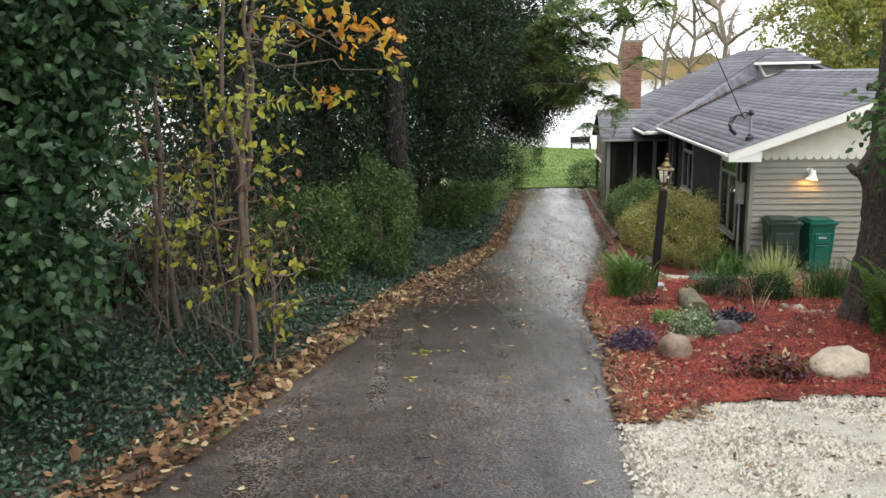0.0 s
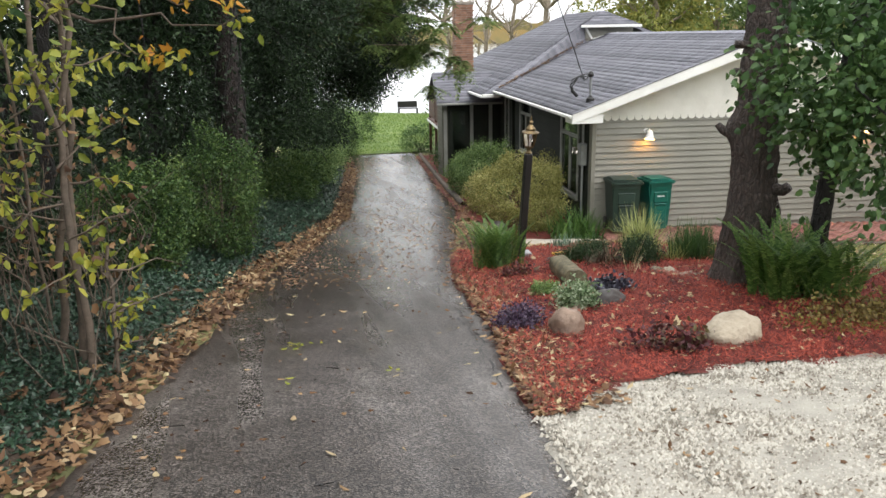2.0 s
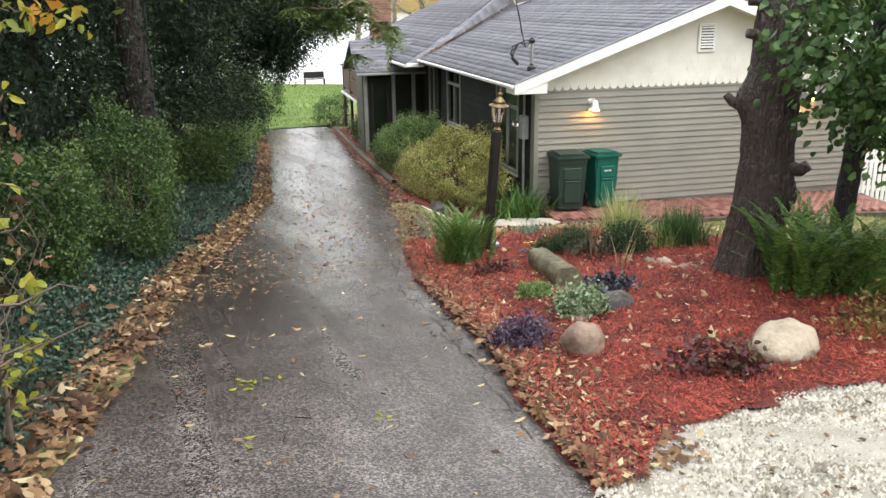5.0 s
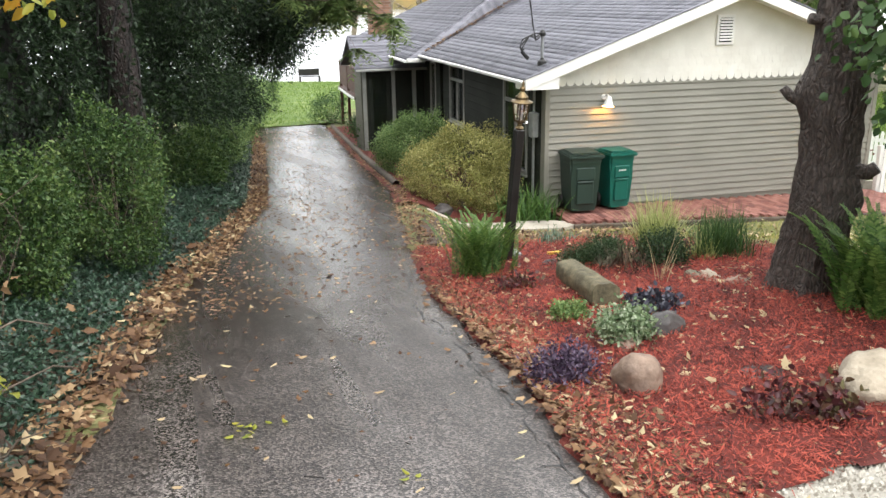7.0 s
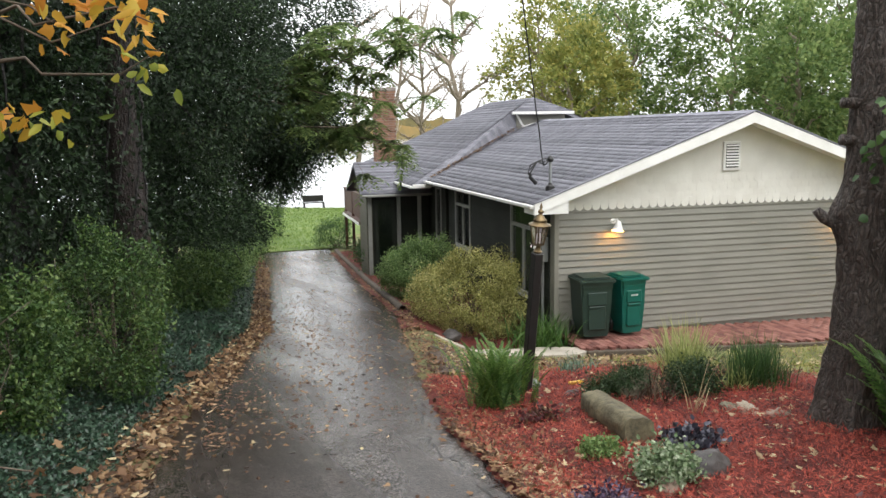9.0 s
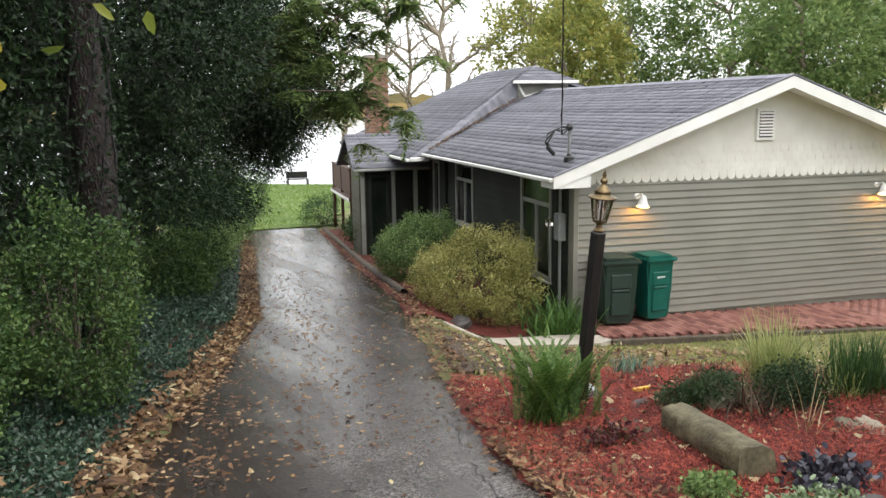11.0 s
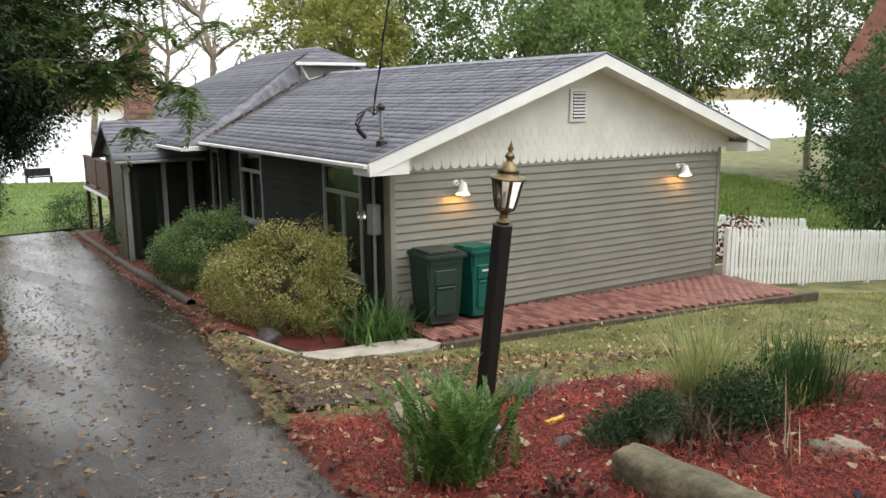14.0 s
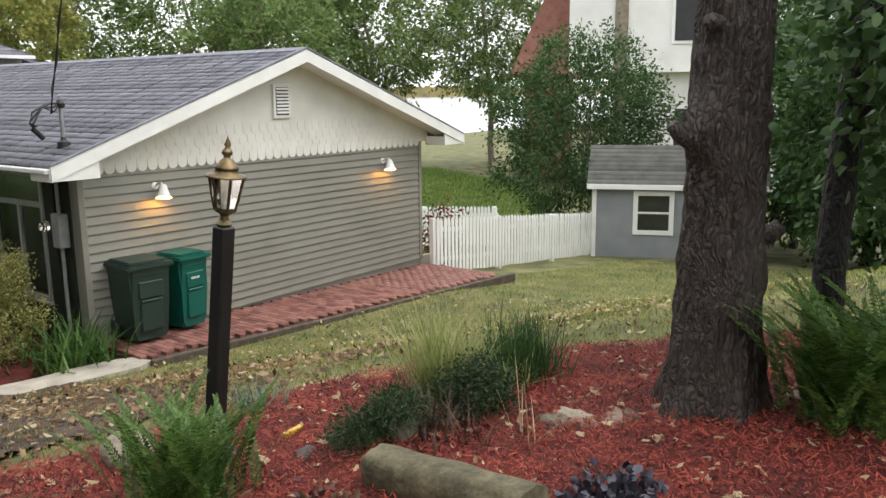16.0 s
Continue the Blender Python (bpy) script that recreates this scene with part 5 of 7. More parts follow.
def leafy_tree(name, at, label, trunk, radii, crown, leaf, material, bark, count, per, size, spread_=0.22, round_=False, limbs=8, category="tree", hollow=0.45, cut=None, aspect=0.5, droop=0.3, dense=0, light=None):
    """A tree: trunk, limbs that reach into the crown, and a crown of clumped leaves. crown is a list of (centre, radii, share)."""
    t = thing(name, at, label, category)
    off = np.array(at, float)
    tree_trunk("trunk", trunk, radii, bark, t)
    tb = Tubes()
    top = np.array(trunk[-1], float)
    mid = np.array(trunk[len(trunk) // 2], float)
    pts, outs = [], []
    for c, r, share in crown:
        for _ in range(max(1, int(limbs * share))):
            d = RNG.normal(0, 1, 3)
            d /= np.linalg.norm(d)
            end = np.array(c) + d * np.array(r) * 0.75
            s = mid + (top - mid) * RNG.random()
            tb.add(wander(s, end, 7, 0.06), np.linspace(radii[-1] * 0.7, 0.008, 7), 5)
        p, o = clumps(c, r, int(count * share), per, spread_, hollow, (lambda q: cut(q + off)) if cut else None)
        pts.append(p)
        outs.append(o)
    tagged(part("branchwork", tb.mesh("branchwork"), bark, t), kind="stuff")
    pts, outs = np.concatenate(pts), np.concatenate(outs)
    if dense:
        inner = np.concatenate([clumps(c, np.array(r) * 0.62, int(dense * share), 9, 0.2, 0.1, (lambda q: cut(q + off)) if cut else None)[0] for c, r, share in crown])
        part("inner_foliage", leaf_mesh("inner_foliage", inner, min(0.12, size * 1.7), min(0.08, size * 1.1), None, 0.4), material, t)
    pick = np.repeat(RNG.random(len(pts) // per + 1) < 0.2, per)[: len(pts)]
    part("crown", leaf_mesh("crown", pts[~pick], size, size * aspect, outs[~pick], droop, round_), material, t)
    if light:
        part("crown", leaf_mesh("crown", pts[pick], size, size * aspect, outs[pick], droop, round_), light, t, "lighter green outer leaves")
    return t


def shrub(name, at, label, radii, count, per, size, material, spread_=0.1, stems=10, round_=True, category="shrub", hollow=0.6, aspect=0.55, bark=None):
    t = thing(name, at, label, category)
    tb = Tubes()
    for _ in range(stems):
        d = RNG.normal(0, 1, 3)
        d[2] = abs(d[2]) + 0.5
        d /= np.linalg.norm(d)
        tb.add(wander((RNG.normal(0, 0.06), RNG.normal(0, 0.06), -0.05), d * np.array(radii) * [0.8, 0.8, 1.5], 5, 0.06), np.linspace(0.018, 0.005, 5), 5)
    tagged(part("stem_tuft", tb.mesh("stem_tuft"), bark or TWIG, t), kind="stuff")
    p, o = clumps((0, 0, radii[2]), radii, count, per, spread_, hollow, lambda q: q[:, 2] > 0.02)
    part("foliage", leaf_mesh("foliage", p, size, size * aspect, o * 0.35, 0.05, round_), material, t)
    return t


def blades(name, at, label, count, length, width, material, spread_=0.08, arch=0.5, segs=4, category="plant"):
    """A clump of arching strap leaves."""
    t = thing(name, at, label, category)
    vs, fs = [], []
    for i in range(count):
        a, tilt = RNG.uniform(0, 2 * np.pi), RNG.uniform(0.1, 0.9)
        d = np.array([np.cos(a), np.sin(a), 0])
        s = np.array([-np.sin(a), np.cos(a), 0])
        b = np.array([RNG.normal(0, spread_), RNG.normal(0, spread_), -0.02])
        l = length * RNG.uniform(0.6, 1.15)
        o = len(vs)
        for k in range(segs + 1):
            q = k / segs
            p = b + d * l * (tilt * q * 0.55 + arch * 0.35 * q * q) + np.array([0, 0, l * (q * (1 - 0.25 * tilt) - arch * 0.55 * q * q * tilt)])
            w = width * (1 - q) ** 0.6 * RNG.uniform(0.9, 1.1) + 0.0008
            vs += [p - s * w / 2, p + s * w / 2]
        fs += [(o + 2 * k, o + 2 * k + 1, o + 2 * k + 3, o + 2 * k + 2) for k in range(segs)]
    tagged(part("blade_tuft", mesh_np("blade_tuft", vs, fs), material, t), kind="stuff")
    return t


def fern(at, label, fronds, length, upright=0.5, rise=1.0):
    """Fronds with paired leaflets, each frond a part."""
    t = thing("fern", at, label, "fern")
    for i in range(fronds):
        a = i * 2.4 + RNG.normal(0, 0.2)
        l = length * RNG.uniform(0.65, 1.1)
        tilt = RNG.uniform(0.25, 1.0) * (1 - upright) + 0.12
        d, s = np.array([np.cos(a), np.sin(a), 0]), np.array([-np.sin(a), np.cos(a), 0])
        base = np.array([RNG.normal(0, 0.11), RNG.normal(0, 0.11), 0.0])
        n = 38
        q = np.linspace(0, 1, n)[:, None]
        rib = base + d * l * (tilt * q * 0.9 + 0.25 * q * q) + np.array([0, 0, 1.0]) * l * rise * (q * (1 - 0.35 * tilt) - 0.55 * q * q * (0.4 + tilt * 0.5))
        vs, fs = [], []
        tang = np.gradient(rib, axis=0)
        tang /= np.linalg.norm(tang, axis=1)[:, None]
        for k in range(2, n):
            ll = 0.062 * l * math.sin(min(1.0, 0.12 + k / n) * math.pi * 0.97) ** 0.7 + 0.008
            for sg in (-1, 1):
                o = len(vs)
                dirv = s * sg * 0.95 + tang[k] * 0.35 + np.array([0, 0, RNG.uniform(-0.25, 0.1)])
                wv = tang[k] * l * 0.011
                vs += [rib[k] - wv, rib[k] + dirv * ll * 0.5 - wv * 1.3, rib[k] + dirv * ll, rib[k] + dirv * ll * 0.5 + wv * 1.3]
                fs.append((o, o + 1, o + 2, o + 3))
        for k in range(n - 1):
            o = len(vs)
            wv = s * 0.003
            vs += [rib[k] - wv, rib[k] + wv, rib[k + 1] + wv, rib[k + 1] - wv]
            fs.append((o, o + 1, o + 2, o + 3))
        part("frond", mesh_np("frond", vs, fs), FERN, t)
    return t


# big oak by the bed
tx, ty = 4.28, 7.74
tz = gz(tx, ty)
oak = thing("tree", (tx, ty, tz), "massive rough-barked tree trunk beside the mulch bed", "tree")
bm = bmesh.new()
zs = np.linspace(-0.1, 5.2, 170)
sides = 110
rings = []
for z in zs:
    q = max(0, z)
    flare = 0.195 + 0.1 * math.exp(-q / 0.4) - 0.008 * q
    cx, cy = 0.0 + 0.012 * q - 0.05 * math.exp(-q / 0.6), 0.0
    ring = []
    for i in range(sides):
        a = i / sides * 2 * math.pi
        root = 1 + 0.16 * math.exp(-q / 0.25) * math.sin(a * 5 + 1)
        wav = a * 15 + 2.2 * noise.noise(Vector((math.cos(a) * 2, math.sin(a) * 2, q * 1.6)))
        plate = 0.022 * abs(math.sin(wav)) * (0.5 + 0.9 * abs(noise.noise(Vector((math.cos(a) * 6, math.sin(a) * 6, q * 7))))) + 0.022 * noise.noise(Vector((math.cos(a) * 5, math.sin(a) * 5, q * 4))) + 0.014 * noise.noise(Vector((math.cos(a) * 14, math.sin(a) * 14, q * 9)))
        knot = 0.09 * math.exp(-((q - 1.55) ** 2) / 0.03) * max(0, math.cos(a - 2.7)) ** 6 + 0.07 * math.exp(-((q - 0.75) ** 2) / 0.02) * max(0, math.cos(a + 0.7)) ** 8
        rr = flare * root + plate + knot
        ring.append(bm.verts.new((cx + rr * math.cos(a), cy + rr * math.sin(a), z)))
    rings.append(ring)
for a, b in zip(rings, rings[1:]):
    for i in range(sides):
        bm.faces.new((a[i], a[(i + 1) % sides], b[(i + 1) % sides], b[i]))
part("trunk", bm, BARK, oak, "deeply furrowed dark grey-brown bark", True)
for stub, rads in (([(-0.14, 0.1, 1.46), (-0.25, 0.18, 1.52), (-0.29, 0.21, 1.58)], [0.055, 0.042, 0.032]), ([(0.12, -0.12, 0.98), (0.2, -0.21, 0.98), (0.23, -0.25, 1.02)], [0.07, 0.055, 0.045]), ([(-0.1, 0.0, 2.32), (-0.26, 0.06, 2.33)], [0.04, 0.035]), ([(-0.1, 0.02, 2.06), (-0.25, 0.06, 2.08)], [0.045, 0.04])):
    tb = Tubes()
    stub, rads = stub + [stub[-1]], rads + [0.001]
    stub[-1] = tuple(np.array(stub[-1]) + 0.02 * (np.array(stub[-1]) - np.array(stub[-3])))
    tb.add(stub, rads, 9, 0.1)
    part("branch_stub", tb.mesh("branch_stub"), BARK, oak)
# its neighbour, a slim dark tree that leafs low
def away_from_walk(p):
    return ~((p[:, 0] < 2.2) & (p[:, 1] < 9)) & (p[:, 1] > 4.5)


t2 = (4.68, 7.26, gz(4.68, 7.26))
leafy_tree("tree", t2, "slim dark-barked tree with low green leafy branches", [(0, 0, -0.1), (0.03, -0.01, 0.8), (0.06, -0.04, 1.5), (0.12, -0.1, 2.6), (0.25, -0.2, 4.2)], [0.1, 0.085, 0.078, 0.065, 0.04],
           [((-0.45, -0.55, 2.1), (0.55, 0.5, 0.75), 0.5), ((-0.1, -1.2, 1.8), (0.7, 0.6, 0.8), 0.5), ((1.2, -0.9, 1.3), (0.9, 0.8, 0.9), 0.6), ((1.2, -1.0, 2.9), (1.3, 1.0, 0.7), 0.8), ((2.4, -0.6, 2.2), (1.1, 1.2, 1.4), 0.6)], None, MIDGREEN, BARKDARK, 230, 26, 0.078, 0.12, True, 9, cut=away_from_walk, aspect=0.75)

# left side of the drive
def keep_clear(p):
    """Leaves stay off the drive below head height and off the walked line."""
    x, y = p[:, 0], p[:, 1]
    z = p[:, 2] - ground(x, y)
    edge = xl(y)
    return (x < edge - np.where((z < 2.2) & (y > 14.5), 1.75, np.where((z < 1.5) & (y > 12.2), 0.75, 0.05))) | ((z > 2.1) & (y > 11)) | ((z > 1.4) & (y > 16) & (x < edge + 0.6))


def side_tree(name, x, y, label, h, crown, material, count, per, size, **kw):
    z = gz(x, y)
    return leafy_tree(name, (x, y, z), label, [(0, 0, -0.1), (0.05, 0.05, h * 0.3), (-0.05, 0.1, h * 0.6), (0.05, 0, h)], [0.16, 0.13, 0.1, 0.05], crown, None, material, kw.pop("bark", BARKDARK), count, per, size, cut=keep_clear, **kw)


# near broad-leaved shrub
side_tree("shrub_tree", -3.1, 5.3, "tall shrub with rounded mid-green leaves", 3.2, [((0.1, -0.2, 1.2), (0.9, 1.0, 1.1), 0.8), ((0.3, 0.3, 2.6), (1.0, 0.9, 1.0), 0.9), ((-0.9, 0.4, 1.6), (1.1, 1.2, 1.7), 0.8)], ROUND, 544, 24, 0.071, dense=260, round_=True, spread_=0.12, aspect=0.8, category="shrub")
side_tree("shrub_tree", -3.9, 3.0, "tall leafy shrub at the drive's edge", 3.0, [((0, 0, 1.5), (1.0, 1.2, 1.6), 1.0)], ROUND, 429, 22, 0.071, dense=260, round_=True, spread_=0.12, aspect=0.8, category="shrub")
# yellowing saplings: several stems
for i, (x, y, lean) in enumerate(((-1.72, 6.75, 0.06), (-1.62, 6.62, -0.04), (-1.9, 6.95, 0.12), (-2.35, 7.0, -0.1), (-2.7, 7.3, 0.1), (-1.45, 6.6, 0.02), (-2.1, 7.6, -0.05))):
    t = thing("sapling", (x, y, gz(x, y)), "thin grey sapling with sparse yellow-green leaves", "sapling", "saplings on the bank")
    hgt = (3.8, 3.5, 3.4, 3.2, 3.4, 0.95, 3.5)[i]
    tb = Tubes()
    tb.add(wander((0, 0, -0.05), (lean * hgt, 0.05, hgt), 9, 0.012), np.linspace(0.032 if i < 5 else 0.014, 0.012, 9), 8)
    part("trunk", tb.mesh("trunk"), TWIG, t)
    tb = Tubes()
    lp = []
    for k in range(11):
        h0 = hgt * (0.22 + 0.07 * k)
        a = RNG.uniform(0, 6.28)
        ln = RNG.uniform(0.25, 0.6)
        e = np.array([lean * h0 + math.cos(a) * ln, math.sin(a) * ln, h0 + RNG.uniform(-0.05, 0.3)])
        w = wander((lean * h0, 0, h0), e, 5, 0.06)
        tb.add(w, np.linspace(0.009, 0.003, 5), 4)
        for q in w[2:]:
            lp += [q + RNG.normal(0, 0.05, 3) for _ in range(4)]
    tagged(part("twig_spray", tb.mesh("twig_spray"), TWIG, t), kind="stuff")
    lp = np.array(lp)
    lp = lp[keep_clear(lp + np.array([x, y, gz(x, y)]))]
    part("leaves", leaf_mesh("leaves", lp, 0.085, 0.05, None, 0.5, True), YELLOWGREEN, t)
# dry brush between stems
tb = Tubes()
for _ in range(120):
    x, y = RNG.uniform(-3.6, -1.5), RNG.uniform(6.2, 9.5)
    z = gz(x, y)
    tb.add(wander((x, y, z), (x + RNG.normal(0, 0.3), y + RNG.normal(0, 0.3), z + RNG.uniform(0.5, 1.7)), 5, 0.08), np.linspace(0.007, 0.002, 5), 4)
tagged(part("brushwood", tb.mesh("brushwood"), TWIG), "tangle of bare brown twigs under the trees", "brushwood", kind="stuff")
p = np.stack([RNG.uniform(-2.6, -1.3, 260), RNG.uniform(6.6, 8.6, 260), np.zeros(260)], -1)
p[:, 2] = ground(p[:, 0], p[:, 1]) + RNG.uniform(0.5, 1.9, 260)
tagged(part("withered_leaves", star_leaf_mesh("withered_leaves", p[keep_clear(p)], 0.07), BROWNLEAF), "withered reddish-brown leaves on the brush", "leaves", kind="stuff")

# maple bough with orange and yellow leaves
bough = thing("maple_bough", (-1.6, 9.6, gz(-1.6, 9.6)), "overhanging maple bough with orange and yellow leaves", "tree")
tb = Tubes()
tb.add(wander((-1.2, 0.6, -0.1), (-0.7, 0.2, 3.6), 9, 0.02), np.linspace(0.09, 0.05, 9), 9)
part("trunk", tb.mesh("trunk"), BARKDARK, bough)
tb = Tubes()
gold, ora = [], []
for e, n, ro in (((0.85, -0.55, 3.0), 26, 0.22), ((0.6, -0.7, 3.15), 24, 0.22), ((1.05, -0.8, 3.1), 22, 0.2), ((0.35, -0.3, 2.45), 16, 0.1), ((0.2, -0.9, 3.3), 24, 0.25), ((-0.2, -0.8, 2.4), 14, 0.15), ((1.15, -0.4, 2.75), 10, 0.12)):
    w = wander((-0.75, 0.25, 2.6 + RNG.uniform(0, 0.8)), e, 8, 0.05)
    tb.add(w, np.linspace(0.025, 0.004, 8), 5)
    pts = np.array(e) + RNG.normal(0, ro, (n, 3)) * [1, 1, 0.5]
    (gold if RNG.random() < 0.35 else ora).append(pts)
tagged(part("branchwork", tb.mesh("branchwork"), TWIG, bough), kind="stuff")
op = np.concatenate(ora + gold[:1])
part("leaves", star_leaf_mesh("leaves", op[::2], 0.12, 0.9), ORANGE, bough, "orange lobed maple leaves")
part("leaves", leaf_mesh("leaves", op[1::2], 0.13, 0.06, None, 0.9, True), ORANGE, bough, "orange pointed hanging leaves")
part("leaves", leaf_mesh("leaves", np.concatenate([np.array((0.35, -0.3, 2.4)) + RNG.normal(0, 0.16, (22, 3)) * [1.6, 1, 0.3]] + gold), 0.12, 0.06, None, 0.6, True), YELLOWGREEN, bough, "yellow-green leaves")

# vine-clad trunk and the dark evergreens behind
vt = thing("tree", (-0.75, 13.2, gz(-0.75, 13.2)), "dark trunk wrapped in leafy climbing vines", "tree")
tree_trunk("trunk", [(0, 0, -0.1), (0.05, 0, 1.5), (0.0, 0.1, 3), (0.1, 0.1, 6)], [0.23, 0.19, 0.16, 0.1], BARKRED, vt)
tb = Tubes()
for k in range(7):
    a = np.linspace(0, 4.5, 24)
    tb.add(np.stack([0.21 * np.cos(a + k), 0.21 * np.sin(a + k), np.linspace(0, 4.2, 24)], -1) + RNG.normal(0, 0.015, (24, 3)), 0.014, 5)
part("vine", tb.mesh("vine"), BARKDARK, vt)
aa = RNG.uniform(0, 6.28, 1900)
part("vine_leaves", leaf_mesh("vine_leaves", np.stack([0.26 * np.cos(aa), 0.26 * np.sin(aa), RNG.uniform(0, 4.8, 1900)], -1) + RNG.normal(0, 0.06, (1900, 3)), 0.06, 0.042, None, 0.4, True), DEEP, vt)

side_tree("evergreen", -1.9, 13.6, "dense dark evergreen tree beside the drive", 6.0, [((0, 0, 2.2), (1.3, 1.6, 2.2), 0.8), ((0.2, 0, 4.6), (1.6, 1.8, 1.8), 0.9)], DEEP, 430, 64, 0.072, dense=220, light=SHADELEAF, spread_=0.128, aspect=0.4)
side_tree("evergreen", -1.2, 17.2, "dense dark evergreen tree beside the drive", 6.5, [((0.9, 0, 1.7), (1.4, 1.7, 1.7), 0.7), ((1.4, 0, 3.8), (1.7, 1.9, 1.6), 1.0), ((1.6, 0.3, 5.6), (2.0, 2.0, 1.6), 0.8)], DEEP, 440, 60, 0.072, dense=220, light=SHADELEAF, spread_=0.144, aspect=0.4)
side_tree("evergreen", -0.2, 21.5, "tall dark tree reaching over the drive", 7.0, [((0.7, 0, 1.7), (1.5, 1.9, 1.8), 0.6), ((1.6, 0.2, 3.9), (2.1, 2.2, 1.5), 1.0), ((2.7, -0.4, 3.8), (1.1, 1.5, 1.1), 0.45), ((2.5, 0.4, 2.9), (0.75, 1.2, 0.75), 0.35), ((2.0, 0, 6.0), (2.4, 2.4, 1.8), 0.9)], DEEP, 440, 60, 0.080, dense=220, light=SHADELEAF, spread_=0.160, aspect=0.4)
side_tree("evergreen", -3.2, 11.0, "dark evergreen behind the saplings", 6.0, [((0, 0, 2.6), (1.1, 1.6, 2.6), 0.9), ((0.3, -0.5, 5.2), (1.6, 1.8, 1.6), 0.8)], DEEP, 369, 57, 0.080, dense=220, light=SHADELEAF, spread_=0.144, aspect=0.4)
side_tree("evergreen", -4.4, 8.0, "dark leafy tree at the back of the bank", 5.5, [((0, 0, 3.6), (1.3, 1.4, 2.0), 1.0)], ROUND, 693, 30, 0.061, dense=260, spread_=0.18, aspect=0.6)
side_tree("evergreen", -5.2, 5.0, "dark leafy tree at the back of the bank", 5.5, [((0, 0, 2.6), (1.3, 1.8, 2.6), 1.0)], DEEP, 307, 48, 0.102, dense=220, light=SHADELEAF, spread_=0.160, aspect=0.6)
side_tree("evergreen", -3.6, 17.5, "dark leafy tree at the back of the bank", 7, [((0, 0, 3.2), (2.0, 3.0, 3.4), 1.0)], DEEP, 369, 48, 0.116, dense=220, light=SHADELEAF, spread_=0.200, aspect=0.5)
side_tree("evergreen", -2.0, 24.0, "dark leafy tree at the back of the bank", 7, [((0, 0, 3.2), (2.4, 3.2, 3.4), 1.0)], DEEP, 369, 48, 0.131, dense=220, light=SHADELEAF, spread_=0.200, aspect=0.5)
# privet at the drive's edge and lower shrubs further down
for x, y, r, hgt, m, lab in ((-0.97, 11.95, (0.62, 0.72, 0.86), 0, HEDGE, "rounded bright green privet shrub"), (-1.75, 10.4, (0.6, 0.6, 0.65), 0, HEDGE, "leafy green shrub on the bank"), (0.15, 19.6, (0.75, 1.5, 0.5), 0, HEDGE, "loose green shrub beside the drive"), (0.95, 24.0, (0.75, 1.9, 0.62), 0, GREENSHRUB, "loose green shrub beside the drive"), (1.75, 28.6, (0.8, 1.9, 0.85), 0, GREENSHRUB, "loose light green shrub beside the drive"), (2.2, 33.5, (0.7, 1.5, 0.7), 0, GREENSHRUB, "loose light green shrub by the lawn"), (2.35, 31.6, (0.8, 1.5, 1.0), 0, HEDGE, "tall loose green shrub by the lawn"), (3.1, 37.0, (1.0, 1.6, 0.95), 0, GREENSHRUB, "loose green shrub at the lawn's edge"), (4.0, 41.5, (1.5, 2.2, 1.35), 0, HEDGE, "tall green shrub at the lawn's edge"), (1.2, 35.5, (1.2, 2.0, 1.3), 0, MIDGREEN, "green shrub at the lawn's edge")):
    shrub("shrub", (x, y, gz(x, y)), lab, r, 300, 44, 0.042 if y < 15 else 0.065, m, 0.07 if y < 15 else 0.12, hollow=0.5)
for x, y, r in ((-3.3, 7.9, 0.55), (-4.0, 6.6, 0.7), (-3.0, 9.4, 0.6), (-4.6, 9.5, 0.9), (-2.2, 9.2, 0.4)):
    shrub("shrub", (x, y, gz(x, y)), "low dark shrub under the trees of the bank", (r, r, r * 0.7), 120, 26, 0.06, DEEP, 0.12, hollow=0.3, round_=False)
# overhanging compound-leaved bough before the chimney
br = thing("overhanging_bough", (-0.5, 18.5, gz(-0.5, 18.5)), "bough with long feathery green leaves over the drive", "tree")
tb = Tubes()
tree_trunk("trunk", [(-0.2, 0, -0.1), (0.1, 0, 2.0), (1.5, -0.2, 4.2)], [0.1, 0.08, 0.05], BARKDARK, br)
vs, fs = [], []
for e in ((3.01, -0.90, 3.16), (2.60, -0.70, 5.05), (3.83, -1.10, 4.74), (3.42, -1.30, 3.65), (2.44, -0.30, 3.68), (3.21, -0.70, 4.37), (4.40, -1.30, 5.02), (2.79, -0.50, 2.64), (2.38, 0.10, 5.34), (3.14, -1.50, 2.97), (3.87, -0.70, 5.38), (2.44, -1.10, 3.27)):
    w = wander((1.4, -0.15, 3.7 + RNG.uniform(0, 0.5)), (e[0] + 1.1, e[1], e[2]), 9, 0.05)
    tb.add(w, np.linspace(0.022, 0.004, 9), 5)
    for k in range(3, 9):
        for _ in range(9):
            d = RNG.normal(0, 1, 3)
            d[2] = -abs(d[2]) * 0.35 - 0.1
            d /= np.linalg.norm(d)
            s = np.cross(d, [0, 0, 1.0])
            s /= np.linalg.norm(s)
            ln = RNG.uniform(0.25, 0.45)
            for j in range(9):
                q = w[k] + d * ln * j / 8 + np.array([0, 0, -0.1]) * (j / 8) ** 2
                for sg in (-1, 1):
                    o = len(vs)
                    dv = (s * sg * 0.9 + d * 0.5 + RNG.normal(0, 0.15, 3)) * 0.125
                    wv = np.cross(dv, [0.1, 0.2, 1]) * 0.2
                    vs += [q, q + dv * 0.5 + wv, q + dv + np.array([0, 0, -0.02]), q + dv * 0.5 - wv]
                    fs.append((o, o + 1, o + 2, o + 3))
tagged(part("branchwork", tb.mesh("branchwork"), TWIG, br), kind="stuff")
